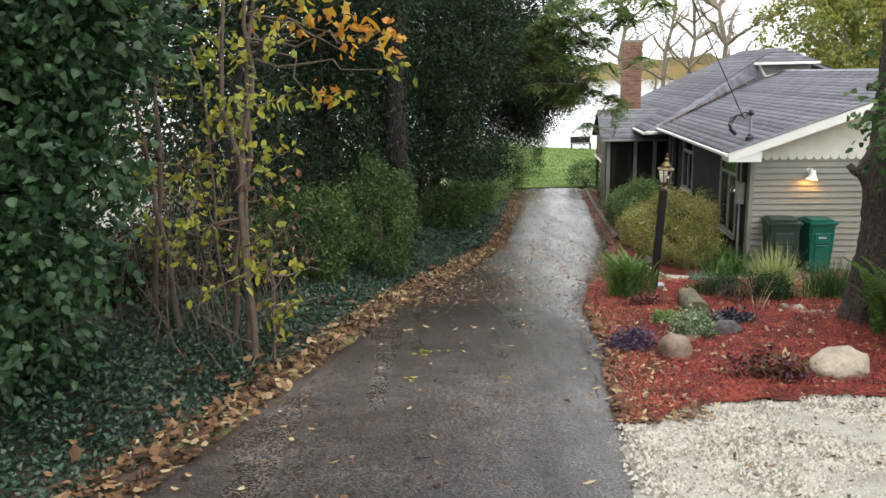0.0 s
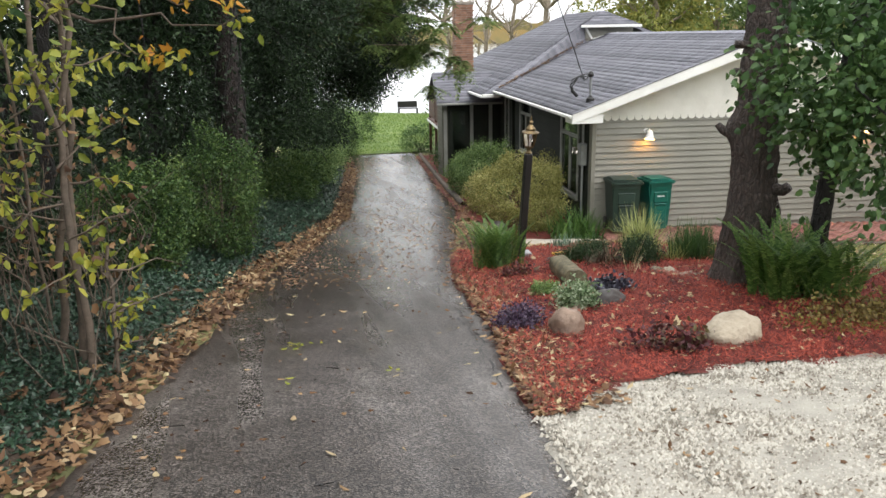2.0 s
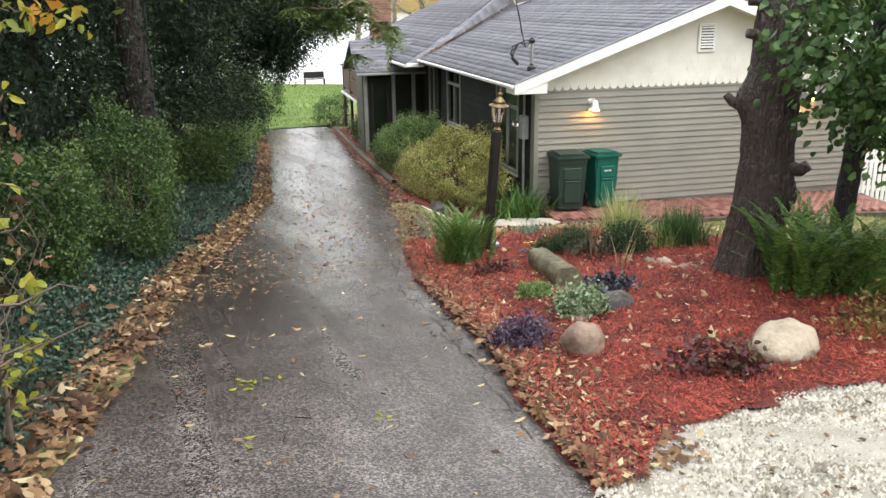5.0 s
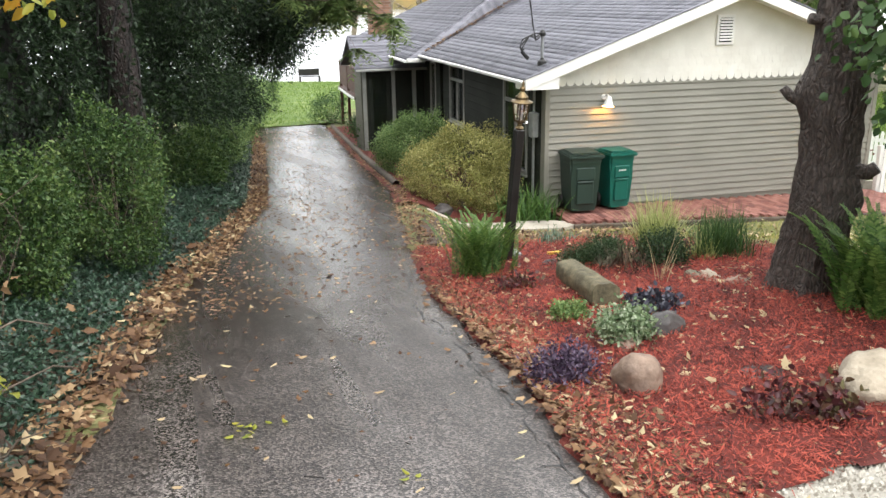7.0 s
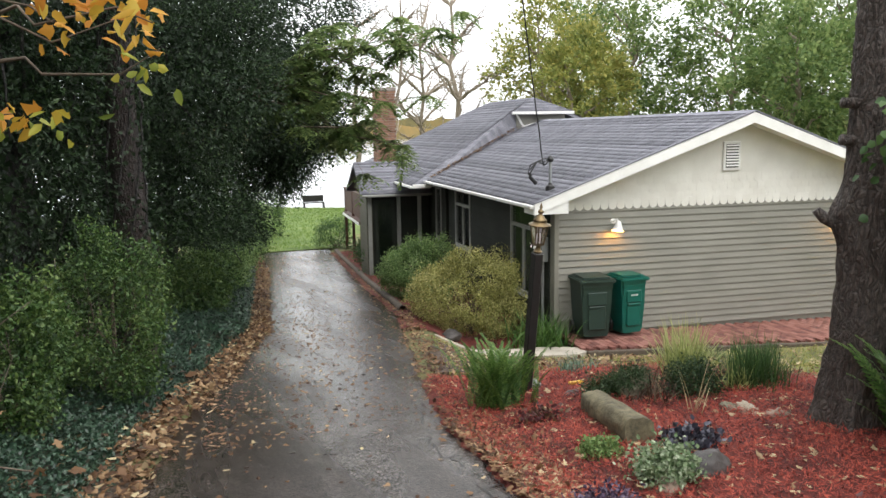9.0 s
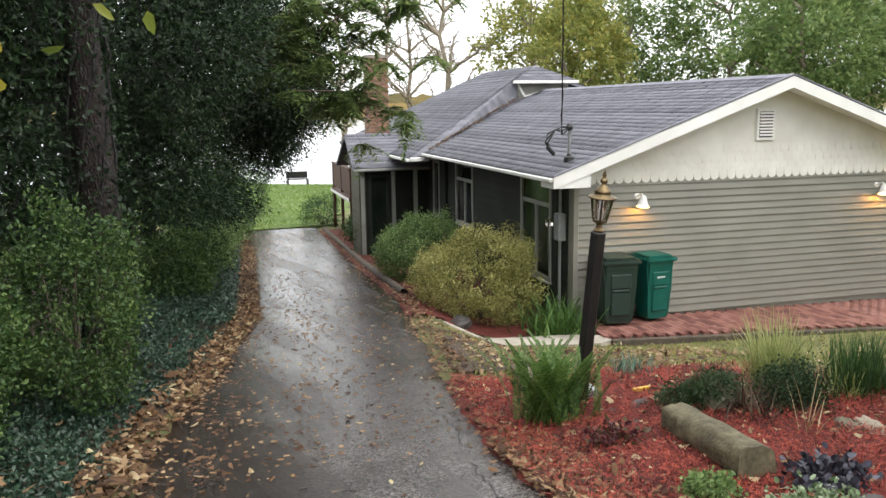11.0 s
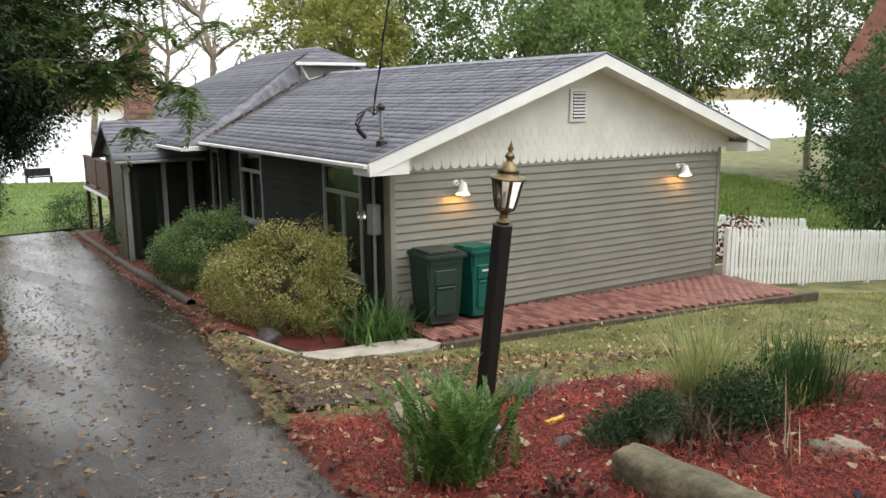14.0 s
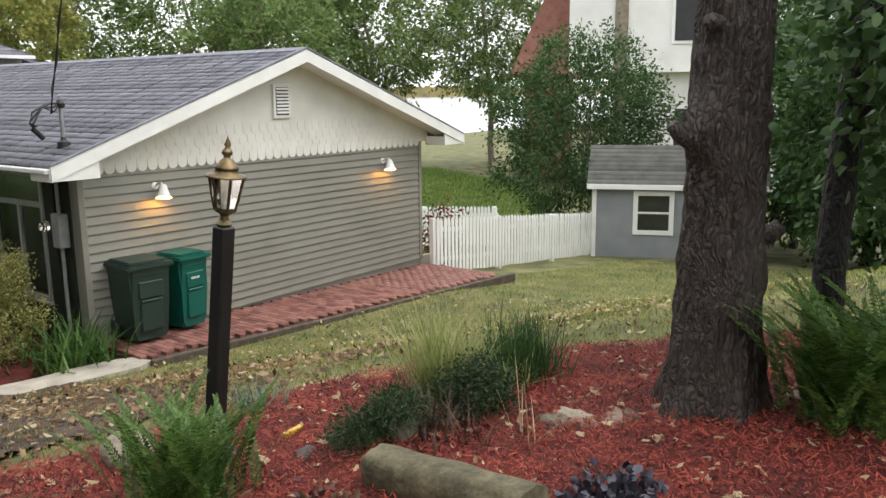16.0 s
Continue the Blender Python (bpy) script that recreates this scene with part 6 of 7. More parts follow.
part("leaves", mesh_np("leaves", vs, fs), FARGREEN, br, "feathery green compound leaves")

# shrubs along the house
shrub("shrub", (4.99, 17.25, gz(4.99, 17.25)), "large rounded yellow-green variegated shrub by the house", (1.02, 1.06, 0.76), 1250, 30, 0.037, GOLDSHRUB, 0.055, 14, hollow=0.84)
shrub("shrub", (5.15, 20.6, gz(5.15, 20.6)), "rounded light green shrub by the house", (0.82, 0.85, 0.72), 700, 28, 0.045, GREENSHRUB, 0.055, 12, hollow=0.82)
for x, y, r in ((5.5, 23.2, 0.5), (5.75, 26.0, 0.55), (6.1, 29.0, 0.5), (6.3, 35.2, 0.75)):
    shrub("shrub", (x, y, gz(x, y)), "low dark green shrub beside the drive's edge", (r, r, r * 0.8), 120, 30, 0.06, MIDGREEN, 0.1)
blades("daylily", (5.75, 15.85, gz(5.75, 15.85)), "clump of arching green daylily leaves by the bins", 330, 0.78, 0.03, BLADE, 0.24, 0.95)
rock("boulder", (4.2, 16.15, gz(4.2, 16.15)), (0.4, 0.3, 0.25), DARKROCK, "dark stone in the shrub bed", 30, 0.1, 33)
# bed plants
fern((2.26, 9.68, gz(2.26, 9.68)), "upright green fern clump beside the lamp post", 96, 0.66, 0.86, 1.3)
fern((4.16, 7.06, gz(4.16, 7.06)), "large bushy green fern before the big tree", 78, 0.92, 0.72, 1.2)
fern((4.48, 6.85, gz(4.48, 6.85)), "bushy green fern before the slim dark tree", 56, 0.86, 0.7, 1.2)
blades("ornamental_grass", (3.92, 9.3, gz(3.92, 9.3)), "pale yellow-green tuft of ornamental grass", 380, 0.66, 0.013, PALEGRASS, 0.07, 0.4)
blades("ornamental_grass", (4.15, 8.95, gz(4.15, 8.95)), "small yellow-green grass tuft", 90, 0.32, 0.016, PALEGRASS, 0.07, 0.7)
blades("dry_stalks", (3.42, 8.46, gz(3.42, 8.46)), "few dry straw-coloured stalks", 9, 0.6, 0.007, PALELEAF, 0.035, 0.35)
blades("shrub", (4.4, 8.98, gz(4.4, 8.98)), "upright dark green feathery small shrub", 620, 0.52, 0.009, MIDGREEN, 0.11, 0.35)
rock("boulder", (3.3, 9.15, gz(3.3, 9.15)), (0.32, 0.26, 0.24), MOSSROCK, "mossy boulder under the trailing evergreen", 25, 0.05, 51, 1.6)
rock("stone", (2.88, 9.48, gz(2.88, 9.48)), (0.16, 0.12, 0.1), DARKROCK, "small dark stone in the mulch beside the log", 10, 0.1, 53)
shrub("shrub", (3.72, 8.93, gz(3.72, 8.93)), "low dark green mounded shrub", (0.2, 0.2, 0.15), 150, 26, 0.024, SHADELEAF, 0.05, 8)
blades("dead_plant", (3.36, 8.95, gz(3.36, 8.95)), "withered dark brown perennial clump", 190, 0.34, 0.014, DEADSTEM, 0.13, 0.9)
blades("lavender", (3.34, 10.3, gz(3.34, 10.3)), "small grey-green lavender tuft in mulch", 110, 0.26, 0.012, GREYGREEN, 0.09, 0.5)
for x, y, lift in ((3.26, 9.17, 0.12), (3.1, 9.28, 0.04)):
    shrub("trailing_plant", (x, y, gz(x, y) + lift), "dark green evergreen sprays trailing over a mossy stone", (0.19, 0.15, 0.06), 110, 22, 0.05, SHADELEAF, 0.04, 8, round_=False, category="plant", hollow=0.3, aspect=0.16)
shrub("variegated_plant", (2.36, 7.36, gz(2.36, 7.36)), "silvery green-and-white variegated plant", (0.144, 0.133, 0.106), 150, 20, 0.032, SILVER, 0.05, 8, category="plant", aspect=0.7)
shrub("purple_plant", (1.7, 6.95, gz(1.7, 6.95)), "low dusky purple leafy plant", (0.18, 0.16, 0.085), 120, 20, 0.035, PURPLE, 0.05, 8, category="plant", aspect=0.4)
shrub("burgundy_plant", (2.4, 5.98, gz(2.4, 5.98)), "sparse burgundy and green leafy plant", (0.22, 0.16, 0.1), 30, 9, 0.05, BURGUNDY, 0.06, 9, category="plant", aspect=0.6, hollow=0.2)
shrub("burgundy_plant", (2.62, 5.86, gz(2.62, 5.86)), "sparse burgundy leafy plant", (0.1, 0.109, 0.082), 22, 12, 0.055, BURGUNDY, 0.05, 6, category="plant", aspect=0.6, hollow=0.2)
shrub("burgundy_plant", (2.3, 8.95, gz(2.3, 8.95)), "small dark burgundy plant", (0.136, 0.122, 0.054), 27, 12, 0.05, BURGUNDY, 0.05, 6, category="plant", hollow=0.2)
shrub("dark_coral_bells", (2.86, 7.78, gz(2.86, 7.78)), "dark purple-black glossy-leaved plant", (0.16, 0.14, 0.06), 55, 14, 0.045, BLACKISH, 0.05, 6, category="plant", aspect=0.9)
shrub("green_rosette", (2.28, 7.98, gz(2.28, 7.98)), "small bright green leafy rosette", (0.116, 0.102, 0.061), 110, 16, 0.03, GREENSHRUB, 0.03, 5, category="plant", aspect=0.6)
shrub("groundcover", (4.2, 6.1, gz(4.2, 6.1)), "straggling golden-brown groundcover beside the fern", (0.6, 0.3, 0.07), 120, 16, 0.045, SCRUB, 0.08, 8, category="plant", hollow=0.1)

# background trees behind the house and across the yard
def far_tree(x, y, h, w, label, material, count=260, size=0.27, bare=False, bark=HAZEBARK, trunk_r=0.22, zc=0.62):
    z = gz(x, y)
    t = thing("tree", (x, y, z), label, "tree")
    tb = Tubes()
    tr = wander((0, 0, -0.3), (RNG.normal(0, 0.4), RNG.normal(0, 0.4), h * 0.92), 10, 0.015)
    tree = Tubes()
    tree.add(tr, np.linspace(trunk_r, 0.03, 10), 8)
    part("trunk", tree.mesh("trunk"), bark, t)
    n = 26 if bare else 12
    for i in range(n):
        q = RNG.uniform(0.28, 0.95)
        s = tr[int(q * 9)]
        a = RNG.uniform(0, 6.28)
        ln = w * RNG.uniform(0.5, 1.0) * (1.2 - q * 0.6)
        e = s + np.array([math.cos(a) * ln, math.sin(a) * ln, ln * RNG.uniform(0.5, 1.1)])
        b = wander(s, e, 7, 0.03)
        tb.add(b, np.linspace(trunk_r * 0.45, 0.02, 7), 5)
        if bare:
            for k in range(2, 7):
                for _ in range(2):
                    d = RNG.normal(0, 0.5, 3) + (e - s) / np.linalg.norm(e - s) * 0.6
                    d[2] = abs(d[2])
                    tb.add(wander(b[k], b[k] + d * ln * 0.4, 4, 0.08), np.linspace(0.03, 0.008, 4), 4)
    tagged(part("branchwork", tb.mesh("branchwork"), bark, t), kind="stuff")
    if material:
        p, o = clumps((0, 0, h * zc), (w, w, h * (1 - zc) * 1.05), int(count * 1.1), 38, w * 0.075, 0.25)
        part("crown", leaf_mesh("crown", p, size, size * 0.55, o, 0.2), material, t)
    return t


for x, y, h, w, lab, m, kw in (
    (15.5, 46, 17, 3.0, "tall bare autumn tree with a few leaves behind the house", None, dict(bare=True)),
    (11.5, 52, 16, 3.0, "tall bare autumn tree by the lake", None, dict(bare=True)),
    (17, 56, 15, 3.4, "bare grey tree by the lake", None, dict(bare=True)),
    (21, 46, 13, 3.4, "yellowing green tree behind the house", FARGOLD, dict(count=170)),
    (20, 40, 10.5, 2.6, "yellow-green tree behind the house roof", FARGOLD, dict(count=200)),
    (25, 44, 15, 3.6, "leafy light green tree behind the house", FARGREEN, dict(count=240)),
    (29, 40, 13, 3.6, "leafy green tree behind the house", FARGREEN, dict(count=240)),
    (27, 33, 10, 3.0, "leafy green tree behind the house", FARGREEN, {}),
    (32, 36, 12, 3.4, "green tree by the lake", FARGREEN, {}),
    (37, 34, 13, 3.8, "tall leafy green tree beyond the yard", FARGREEN, dict(count=360)),
    (43, 30, 15, 4.0, "tall leafy green tree beyond the yard", FARGREEN, dict(count=420)),
    (25.0, 17.0, 6.6, 2.7, "bushy green small tree beside the shed", MIDGREEN, dict(count=620, size=0.14, trunk_r=0.08, zc=0.55)),
    (15.8, 60, 18, 3.4, "bare tree by the lake", None, dict(bare=True)),
    (30, 58, 16, 4.0, "golden autumn tree by the lake", FARGOLD, dict(count=200)),
):
    far_tree(x, y, h, w, lab, m, **kw)
for x, y, h, w in ((22, 8.2, 7, 2.4), (24, 5.0, 8, 2.8), (18, 4.2, 7, 2.2), (15, 2.5, 6.5, 2.2), (26, 10.5, 8, 2.6)):
    far_tree(x, y, h, w, "dense green tree at the yard's edge", MIDGREEN, count=420, size=0.2, bark=BARKDARK, trunk_r=0.12, zc=0.5)
rm = hp(9.1, 1.1, 0)
shrub("red_maple", (rm[0], rm[1], gz(rm[0], rm[1])), "dark red Japanese maple shrub behind the fence", (0.36, 0.36, 0.62), 70, 16, 0.09, REDLEAF, 0.14, 8)

# the neighbours' white house
nb = thing("neighbour_house", (37.5, 20.2, gz(37.5, 20.2) - 1.0), "tall white stucco house with a red-brown roof", "house", rz=-69)
part("wall", box(0, 9, 0.8, 7, 0, 6.9), STUCCO, nb)
part("upper_storey", box(-2.4, 9, 0, 7, 6.9, 13), STUCCO, nb)
part("soffit", box(-2.6, 0.4, -0.2, 7, 6.72, 6.9), REDROOF, nb)
part("roof", slab_of([(-5.2, 0.2, 6.9), (-2.4, 0.2, 6.9), (-2.4, 3.0, 11.5), (-3.4, 3.0, 11.5)], 0.3), REDROOF, nb, "red-brown shingled roof slope")
part("roof", slab_of([(-2.8, -0.4, 12.9), (9.4, -0.4, 12.9), (9.4, 7.4, 14.5), (-2.8, 7.4, 14.5)], 0.3), REDROOF, nb)
part("wall", box(-4.6, -2.4, 1.6, 7, 0, 7.0), REDROOF, nb, "brown shingled lower wing")
part("post", box(-0.3, 0.3, -0.2, 0.3, 0, 12.9, 0.03), HAZEBARK, nb)
for a, b, c, d in ((2.4, 4.2, 8.3, 10.6), (2.6, 4.0, 3.0, 5.2)):
    w = part("window", box(a - 0.15, b + 0.15, -0.06 if c > 6 else 0.74, 0.0 if c > 6 else 0.8, c - 0.15, d + 0.15, 0.02), WHITE, nb)
    # dark plate in place of glass and the unlit room behind it
    part("pane", box(a, b, -0.08 if c > 6 else 0.72, -0.061 if c > 6 else 0.739, c, d), DIM, w)
# pale house glimpsed through the trees on the bank
pn = thing("neighbour_house", (-11.5, 18.0, gz(-11.5, 18) - 0.5), "pale house half hidden by trees", "house", rz=20)
part("wall", box(-3, 5, 0, 6, 0, 4.2), STUCCO, pn)
part("roof", slab_of([(-3.4, -0.4, 4.2), (5.4, -0.4, 4.2), (5.4, 3, 5.8), (-3.4, 3, 5.8)], 0.2), SHINGLE, pn)
# bench and pier at the shore
bench = thing("bench", (11.3, 66.0, gz(11.3, 66)), "dark garden bench by the lake", "bench")
part("seat", box(-0.8, 0.8, -0.25, 0.25, 0.42, 0.48, 0.01), BLACK, bench)
part("backrest", box(-0.8, 0.8, 0.22, 0.28, 0.5, 1.0, 0.01), BLACK, bench)
for x in (-0.75, 0.75):
    part("leg", box(x - 0.05, x + 0.05, -0.22, 0.25, -0.05, 0.42, 0.01), BLACK, bench)
rock("stump", (2.75, 33.6, gz(2.75, 33.6)), (0.35, 0.35, 0.4), DARKROCK, "dark round stump at the drive's end", 0, 0.0, 41)
tb = Tubes()
yy = np.linspace(18.5, 33.5, 30)
tb.add(np.stack([xr(yy) + 0.14, yy, ground(xr(yy) + 0.14, yy) + 0.05], -1), 0.08, 8, 0.12)
tagged(part("edging_timber", tb.mesh("edging_timber"), TIMBER), "old timber edging along the drive", "edging")

# ---- ground cover and litter ----
def strip(y0, y1, d0, d1, count):
    y = RNG.uniform(y0, y1, count)
    d = RNG.uniform(d0, d1, count)
    return xl(y) - d, y


x, y = strip(1.5, 16, 0.12, 1.9, 78000)
k = RNG.random(len(x)) < np.clip((xl(y) - x - 0.08) * 4, 0, 1)
p = on(x[k], y[k], 0.0)
p[:, 2] += RNG.uniform(0.02, 0.16, len(p)) * np.clip((xl(p[:, 1]) - p[:, 0] - 0.2) * 2, 0.2, 1)
tagged(part("ground_ivy", leaf_mesh("ground_ivy", p, 0.047, 0.029, None, -0.15, False, 0.5), IVY), "dense bluish-green periwinkle ground cover", "ground cover", kind="stuff")
x, y = strip(16, 28, 0.25, 1.7, 17000)
p = on(x, y, 0.0)
p[:, 2] += RNG.uniform(0.02, 0.25, len(p))
tagged(part("ground_ivy", leaf_mesh("ground_ivy", p, 0.075, 0.045, None, -0.15, False, 0.5), IVY), "bluish-green ground cover further along the drive", "ground cover", kind="stuff")
x, y = strip(0.5, 34, -0.13, 0.3, 8600)
k = RNG.random(len(x)) < 1 - 0.6 * np.clip(np.abs(xl(y) - x - 0.08) * 3, 0, 1)
lit = on(x[k], y[k], 0.02) + np.stack([x[k] * 0, x[k] * 0, RNG.uniform(0, 0.04, k.sum())], -1)
tagged(part("leaf_litter", star_leaf_mesh("leaf_litter", np.delete(lit, np.s_[::3], 0), 0.078, 0.0, 0.6), BROWNLEAF), "curled brown lobed leaves along the drive", "fallen leaves", kind="stuff")
lit = lit[::3]
tagged(part("leaf_litter", leaf_mesh("leaf_litter", lit, 0.085, 0.034, None, 0.0, False, 0.5), BROWNLEAF), "drift of brown and tan fallen leaves along the drive", "fallen leaves", kind="stuff")
x, y = strip(1, 16, 0.3, 1.8, 420)
p = on(x, y, 0.1)
tagged(part("leaf_litter", star_leaf_mesh("leaf_litter", p, 0.11, 0.0, 0.6), BROWNLEAF), "large tan leaves lying on the ground cover", "fallen leaves", kind="stuff")
y = np.concatenate([RNG.uniform(2.5, 34, 1100), RNG.uniform(9.5, 34, 4800)])
x = xl(y) + (xr(y) - xl(y)) * np.concatenate([RNG.uniform(0.02, 0.98, 210), RNG.beta(0.9, 1.5, 5690)])
zz = np.interp(y, DRIVE_Y, DRIVE_Z) + 0.02
pl = np.stack([x, y, zz], -1)
tagged(part("fallen_leaves", leaf_mesh("fallen_leaves", pl[:210], 0.075, 0.032, None, -0.05, True, 0.93), PALELEAF), "pale yellowish leaves scattered on the wet asphalt", "fallen leaves", kind="stuff")
tagged(part("fallen_leaves", star_leaf_mesh("fallen_leaves", pl[330:], 0.045, -0.05, 0.9), BROWNLEAF), "small brown leaf bits on the wet asphalt", "fallen leaves", kind="stuff")
x, y = strip(1, 20, -0.12, 0.3, 240)
tagged(part("leaf_litter", leaf_mesh("leaf_litter", on(x, y, 0.05), 0.085, 0.045, None, -0.05, True, 0.75), PALELEAF), "pale tan leaves among the leaf drift", "fallen leaves", kind="stuff")
tb = Tubes()
for _ in range(34):
    y0 = RNG.uniform(4, 24)
    x0 = xl(y0) + (xr(y0) - xl(y0)) * RNG.uniform(0.03, 0.9)
    a, ln = RNG.uniform(0, 3.14), RNG.uniform(0.03, 0.14)
    z0 = np.interp(y0, DRIVE_Y, DRIVE_Z) + 0.022
    w = wander((x0, y0, z0), (x0 + ln * math.cos(a), y0 + 0.5 * ln * math.sin(a), np.interp(y0 + 0.5 * ln * math.sin(a), DRIVE_Y, DRIVE_Z) + 0.022), 4, 0.05)
    w[:, 2] = np.interp(w[:, 1], DRIVE_Y, DRIVE_Z) + 0.02
    tb.add(w, 0.0028, 4)
tagged(part("fallen_twigs", tb.mesh("fallen_twigs"), BARKDARK), "small dark twigs lying on the wet asphalt", "twigs", kind="stuff")
# right-hand leaf drift
y = np.concatenate([RNG.uniform(5.6, 33, 3000), RNG.uniform(5.0, 9.6, 3400)])
x = xr(y) + np.concatenate([RNG.normal(0.12, 0.13, 3000), np.abs(RNG.normal(0.02, 0.24, 3400)) - 0.05])
tagged(part("leaf_litter", star_leaf_mesh("leaf_litter", on(x, y, 0.045), 0.06, 0.0, 0.7), BROWNLEAF), "brown leaves caught along the bed's edge", "fallen leaves", kind="stuff")
x, y = scatter(BED, 1500)
k = x > xr(y) + 0.1
x, y = x[k], y[k]
tagged(part("leaf_litter", leaf_mesh("leaf_litter", on(x, y, 0.055), 0.05, 0.027, None, -0.05, False, 0.7), PALELEAF), "pale dry leaves scattered on the red mulch", "fallen leaves", kind="stuff")
x, y = scatter(BED, 520)
k = x > xr(y) + 0.05
tagged(part("leaf_litter", star_leaf_mesh("leaf_litter", on(x[k], y[k], 0.065), 0.075, 0.0, 0.65), PALELEAF), "large curled tan leaves on the red mulch", "fallen leaves", kind="stuff")
y = RNG.uniform(5.0, 8.6, 260)
x = xr(y) + np.abs(RNG.normal(0.0, 0.2, 260)) * np.clip(1.6 - (y - 5) * 0.3, 0.5, 1.6)
tagged(part("leaf_litter", leaf_mesh("leaf_litter", on(x, y, 0.055), 0.065, 0.034, None, -0.05, False, 0.8), PALELEAF), "tan leaves heaped where the mulch meets the drive", "fallen leaves", kind="stuff")
# yellow leaves fallen together on the drive
for cx, cy, cn, cr in ((-0.13, 7.1, 13, 0.07), (0.49, 6.17, 3, 0.025), (-0.3, 6.2, 2, 0.05)):
    x, y = cx + RNG.normal(0, cr, cn), cy + RNG.normal(0, cr, cn)
    tagged(part("fallen_leaves", leaf_mesh("fallen_leaves", np.stack([x, y, np.interp(y, DRIVE_Y, DRIVE_Z) + 0.025], -1), 0.062, 0.028, None, -0.1, True, 0.85), YELLOWGREEN), "small heap of yellow leaves on the wet asphalt", "fallen leaves", kind="stuff")
x, y = scatter([(3.3, 15.6), (5.2, 15.5), (11.5, 14.5), (12, 9), (7, 6.5), (5.6, 8.5), (4.3, 10.1), (2.4, 11.8)], 5500)
k = RNG.random(len(x)) < np.clip(1.25 - (x - 3) * 0.1, 0.2, 1)
tagged(part("leaf_litter", leaf_mesh("leaf_litter", on(x[k], y[k], 0.025), 0.065, 0.034, None, 0.0, False, 0.6), BROWNLEAF), "brown leaves strewn over the thin lawn", "fallen leaves", kind="stuff")

x, y = scatter([(2.6, 11.7), (3.6, 15.2), (6.4, 14.7), (11.5, 13.8), (13, 9), (7.2, 6.8), (5.4, 9.0), (4.2, 10.2)], 1500)
tagged(part("leaf_litter", leaf_mesh("leaf_litter", on(x, y, 0.05), 0.07, 0.036, None, -0.05, True, 0.65), PALELEAF), "pale dry leaves dotted over the thin lawn", "fallen leaves", kind="stuff")


def turf(name, pts, count, h, material, label):
    x, y = scatter(pts, count)
    p = on(x, y, -0.005)
    up = np.tile([0, 0, 2.2], (len(p), 1))
    tagged(part(name, leaf_mesh(name, p, h, h * 0.16, up, -0.3), material), label, "grass", kind="stuff")


turf("lawn_grass", [(2.5, 11.6), (3.6, 15.4), (6.2, 14.8), (12.6, 14.2), (19, 13.5), (20, 7), (12, 4), (7.2, 6.2), (5.4, 9.0), (4.3, 10.1)], 100000, 0.058, GRASSBLADE, "thin worn grass of the side lawn")
turf("far_grass", [(3.1, 34.7), (6.0, 34.7), (16, 68), (6, 69), (1.0, 50)], 45000, 0.13, BRIGHTGRASS, "bright green lawn running down to the lake")
turf("far_grass", [(13.4, 16.2), (22, 15.6), (36, 24), (38, 34), (16, 32)], 60000, 0.22, BRIGHTGRASS, "bright green back lawn behind the fence")

x, y = scatter([(2.6, 11.5), (4.0, 10.4), (5.6, 10.6), (6.2, 13.4), (5.0, 14.9), (3.4, 14.6)], 3200)
tagged(part("leaf_litter", star_leaf_mesh("leaf_litter", on(x, y, 0.04), 0.06, 0.0, 0.7), BROWNLEAF), "dark brown leaves thick on the bare soil by the path", "fallen leaves", kind="stuff")

# mulch chips: thin splinters
x, y = scatter(BED, 190000)
k = x > xr(y) + RNG.normal(0.02, 0.05, len(x))
x, y = x[k], y[k]
p = on(x, y, 0.045) + np.stack([x * 0, x * 0, RNG.uniform(0, 0.025, len(x))], -1)
tagged(part("mulch", leaf_mesh("mulch", p, 0.047, 0.0072, None, -0.12, False, 0.65), MULCH), "shredded red-dyed wood mulch", "mulch", kind="stuff")
# gravel stones
x, y = scatter(STONES, 330000)
k = (y > 0.5) & (x < 5.5) & (x > xr(y) - 0.04 + RNG.normal(0, 0.04, len(x)))
x, y = x[k], y[k]
n = len(x)
s = RNG.uniform(0.007, 0.017, n)
octv = np.array([[1, 0, -0.5], [0, 1, -0.5], [-1, 0, -0.5], [0, -1, -0.5], [0, 0, 0.8]])
octf = np.array([[0, 1, 4], [1, 2, 4], [2, 3, 4], [3, 0, 4]])
cc = on(x, y, 0.024)
vv = cc[:, None] + octv[None] * s[:, None, None] * RNG.uniform(0.6, 1.4, (n, 5, 1)) + RNG.normal(0, 0.002, (n, 5, 3))
tagged(part("gravel", mesh_np("gravel", vv.reshape(-1, 3), (np.arange(n)[:, None, None] * 5 + octf).reshape(-1, 3)), STONECHIP), "crushed pale limestone gravel", "gravel", kind="stuff")

# cracks in the asphalt beside the bed: thin dark ribbons along and across the crumbling edge
def road_z(x, y):
    u = np.clip((x - xl(y)) / (xr(y) - xl(y)), 0, 1)
    wave = np.array([noise.noise(Vector((a * 0.6, b * 0.6, 5))) for a, b in zip(x, y)])
    return np.interp(y, DRIVE_Y, DRIVE_Z) + 0.012 * wave + 0.015 - 0.04 * np.abs(u * 2 - 1) ** 12


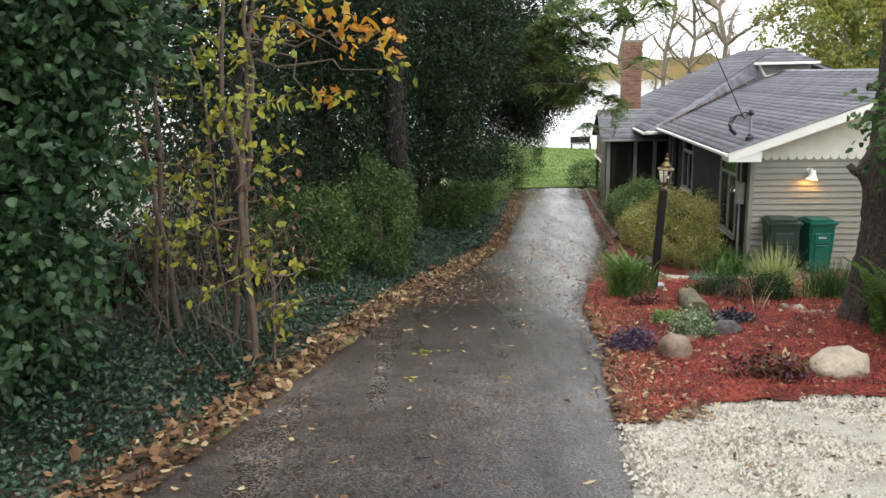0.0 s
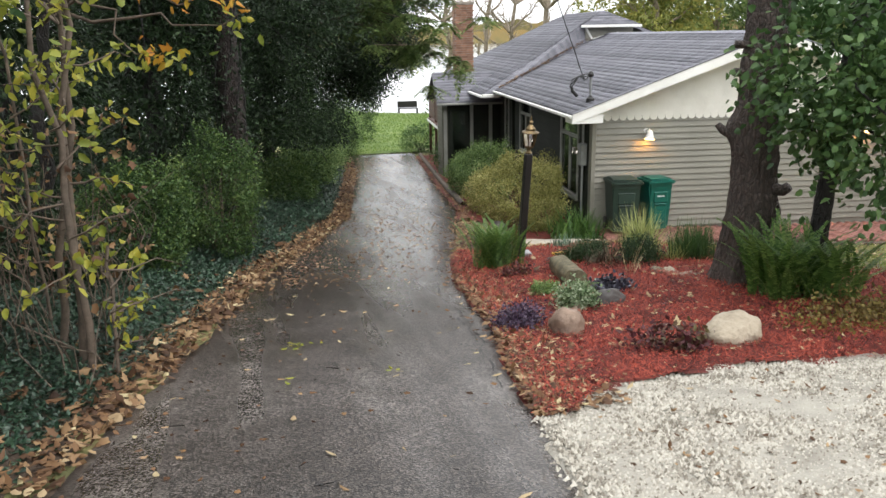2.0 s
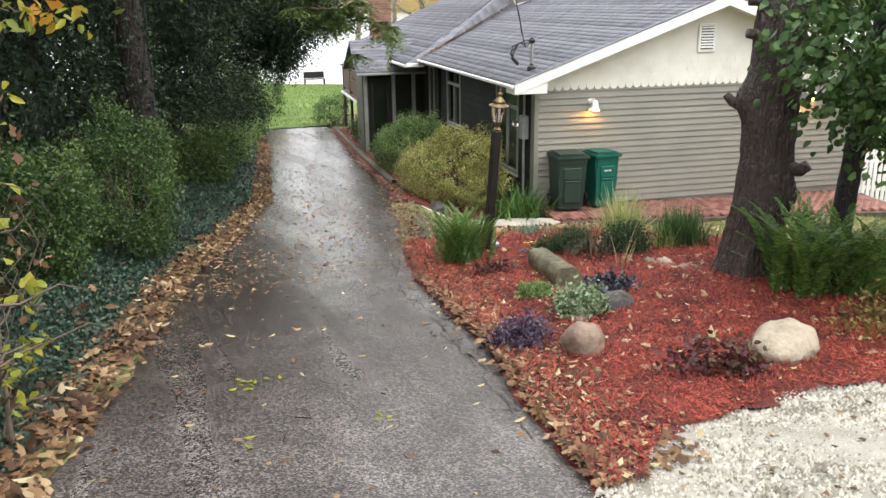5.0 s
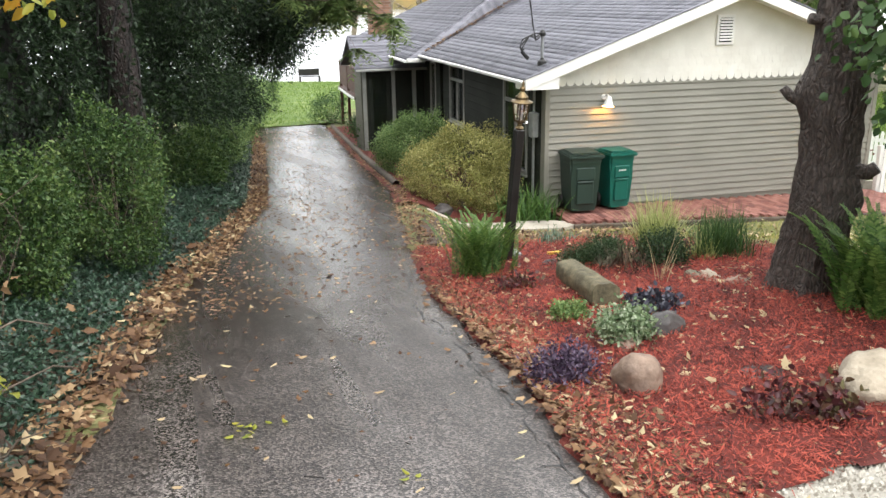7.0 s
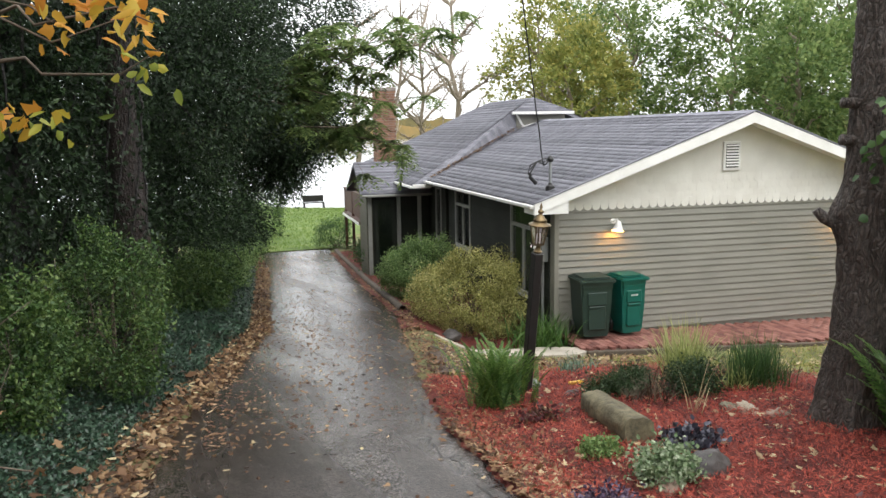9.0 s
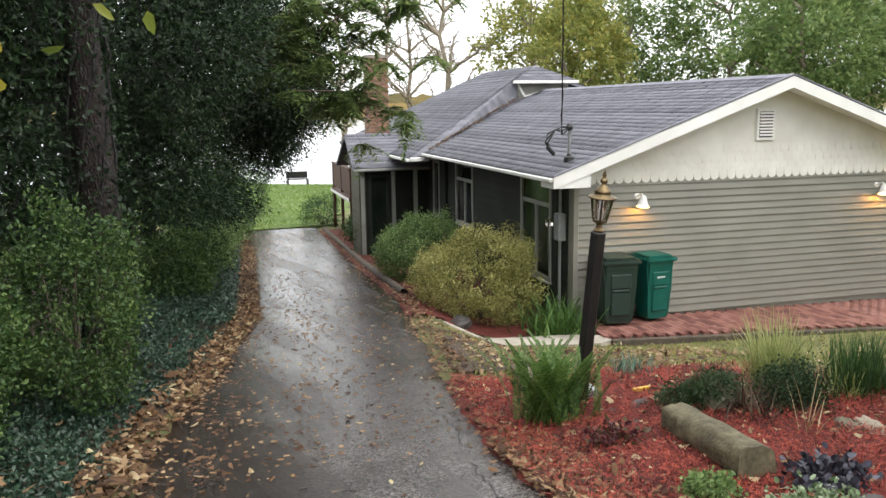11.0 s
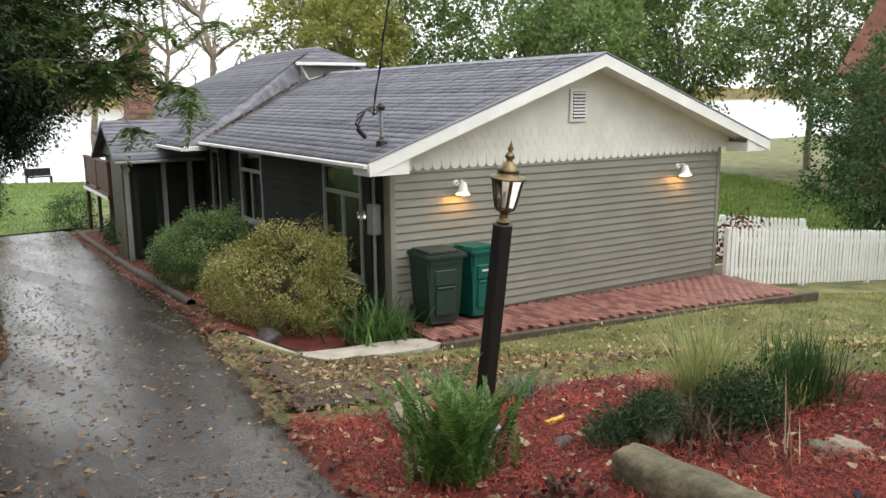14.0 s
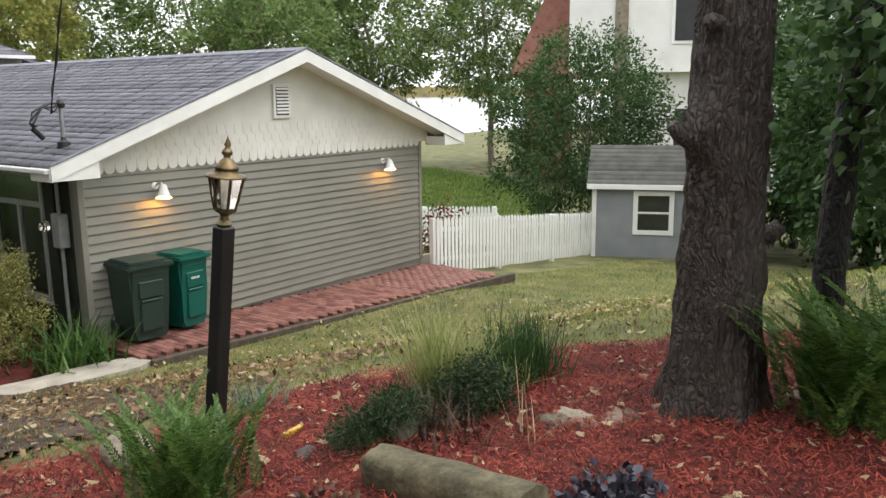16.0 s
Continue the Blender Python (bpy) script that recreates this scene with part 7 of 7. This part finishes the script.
def crack(xx, yy, width):
    d = np.gradient(np.stack([xx, yy], -1), axis=0)
    d /= np.linalg.norm(d, axis=1)[:, None]
    w = width * RNG.uniform(0.35, 1.0, len(xx))
    w[0] = w[-1] = 0.0006
    left = np.stack([xx - d[:, 1] * w, yy + d[:, 0] * w], -1)
    right = np.stack([xx + d[:, 1] * w, yy - d[:, 0] * w], -1)
    v = np.concatenate([np.column_stack([q, road_z(q[:, 0], q[:, 1])]) for q in (left, right)])
    k = len(xx)
    f = [(i, i + 1, k + i + 1, k + i) for i in range(k - 1)]
    tagged(part("crack", mesh_np("crack", v, f), BLACK), "dark crack in the asphalt near the bed", "crack", "cracks in the drive", kind="structure")


for y0, ln, off in ((5.6, 1.5, 0.16), (6.7, 1.3, 0.22), (7.6, 1.1, 0.14), (8.3, 1.0, 0.2), (9.6, 0.9, 0.26)):
    yy = np.linspace(y0, y0 + ln, 26)
    xx = xr(yy) - off + np.cumsum(RNG.normal(0, 0.016, 26))
    crack(xx, yy, 0.008)
for y0 in (6.0, 6.6, 7.15, 7.45, 7.95, 8.6, 8.95, 9.9):
    a = np.linspace(0, 1, 9)
    ln = RNG.uniform(0.18, 0.3)
    crack(float(xr(y0)) - 0.04 - ln * a, y0 + RNG.uniform(-0.12, 0.12) * a + np.cumsum(RNG.normal(0, 0.012, 9)), 0.006)

x, y = scatter([(1.3, 1.5), (5.5, 1.5), (5.0, 5.2), (3.1, 5.4), (1.4, 5.4)], 420)
tagged(part("leaf_litter", leaf_mesh("leaf_litter", on(x, y, 0.04), 0.045, 0.022, None, 0.0, True, 0.7), BROWNLEAF), "few brown leaf bits on the pale gravel", "fallen leaves", kind="stuff")

# ---- brick path: separate pavers ----
path = part("brick_path", slab_of([(0.55, -0.66, -2.32), (7.3, -1.38, -2.45), (7.9, 0.44, -2.45), (0.55, 0.44, -2.32)], 0.3), SOIL)
path.matrix_world = HOUSE
tagged(path, "red brick paver path along the gable wall", "path", kind="structure")
pav = box(-0.098, 0.098, -0.047, 0.047, -0.06, 0, 0.006)
pav_me = None
rest_v, rest_f, nrest = [], [], 0
count = 0
for i in range(70):
    for j in range(10):
        u = 0.62 + i * 0.1
        lim = -0.69 - 0.103 * (u - 0.75)
        v = -1.45 + j * 0.2 + (0.1 if i % 2 else 0)
        if v > 0.36 or v < lim + 0.09:
            continue
        m = pose(u, v, -2.27 - 0.02 * (u - 0.6) + random.uniform(-0.002, 0.002), random.uniform(-0.3, 0.3), random.uniform(-0.3, 0.3), 90 + random.uniform(-2, 2))
        if count < 300:
            if pav_me is None:
                ob = part("brick", pav, BRICK, path)
                pav_me = ob.data
            else:
                ob = new("brick", pav_me)
                ob.parent = path
            ob.matrix_basis = m
            count += 1
        else:
            o = len(rest_v)
            c8 = [(sx2 * 0.098, sy2 * 0.047, sz2) for sx2 in (-1, 1) for sy2 in (-1, 1) for sz2 in (-0.06, 0)]
            rest_v += [tuple(m @ Vector(c)) for c in c8]
            rest_f += [tuple(o + q for q in f) for f in ((0, 1, 3, 2), (4, 6, 7, 5), (0, 4, 5, 1), (2, 3, 7, 6), (0, 2, 6, 4), (1, 5, 7, 3))]
if rest_v:
    tagged(part("bricks", mesh_np("bricks", rest_v, rest_f), BRICK, path), kind="stuff")
ed = part("edging_timber", box(0, 7.3, -0.04, 0.04, -0.12, 0.035, 0.012), TIMBER)
ed.matrix_world = HOUSE @ pose(0.6, -0.74, -2.32, 0, 1.1, -5.9)
tagged(ed, "dark weathered timber edging the brick path", "edging")
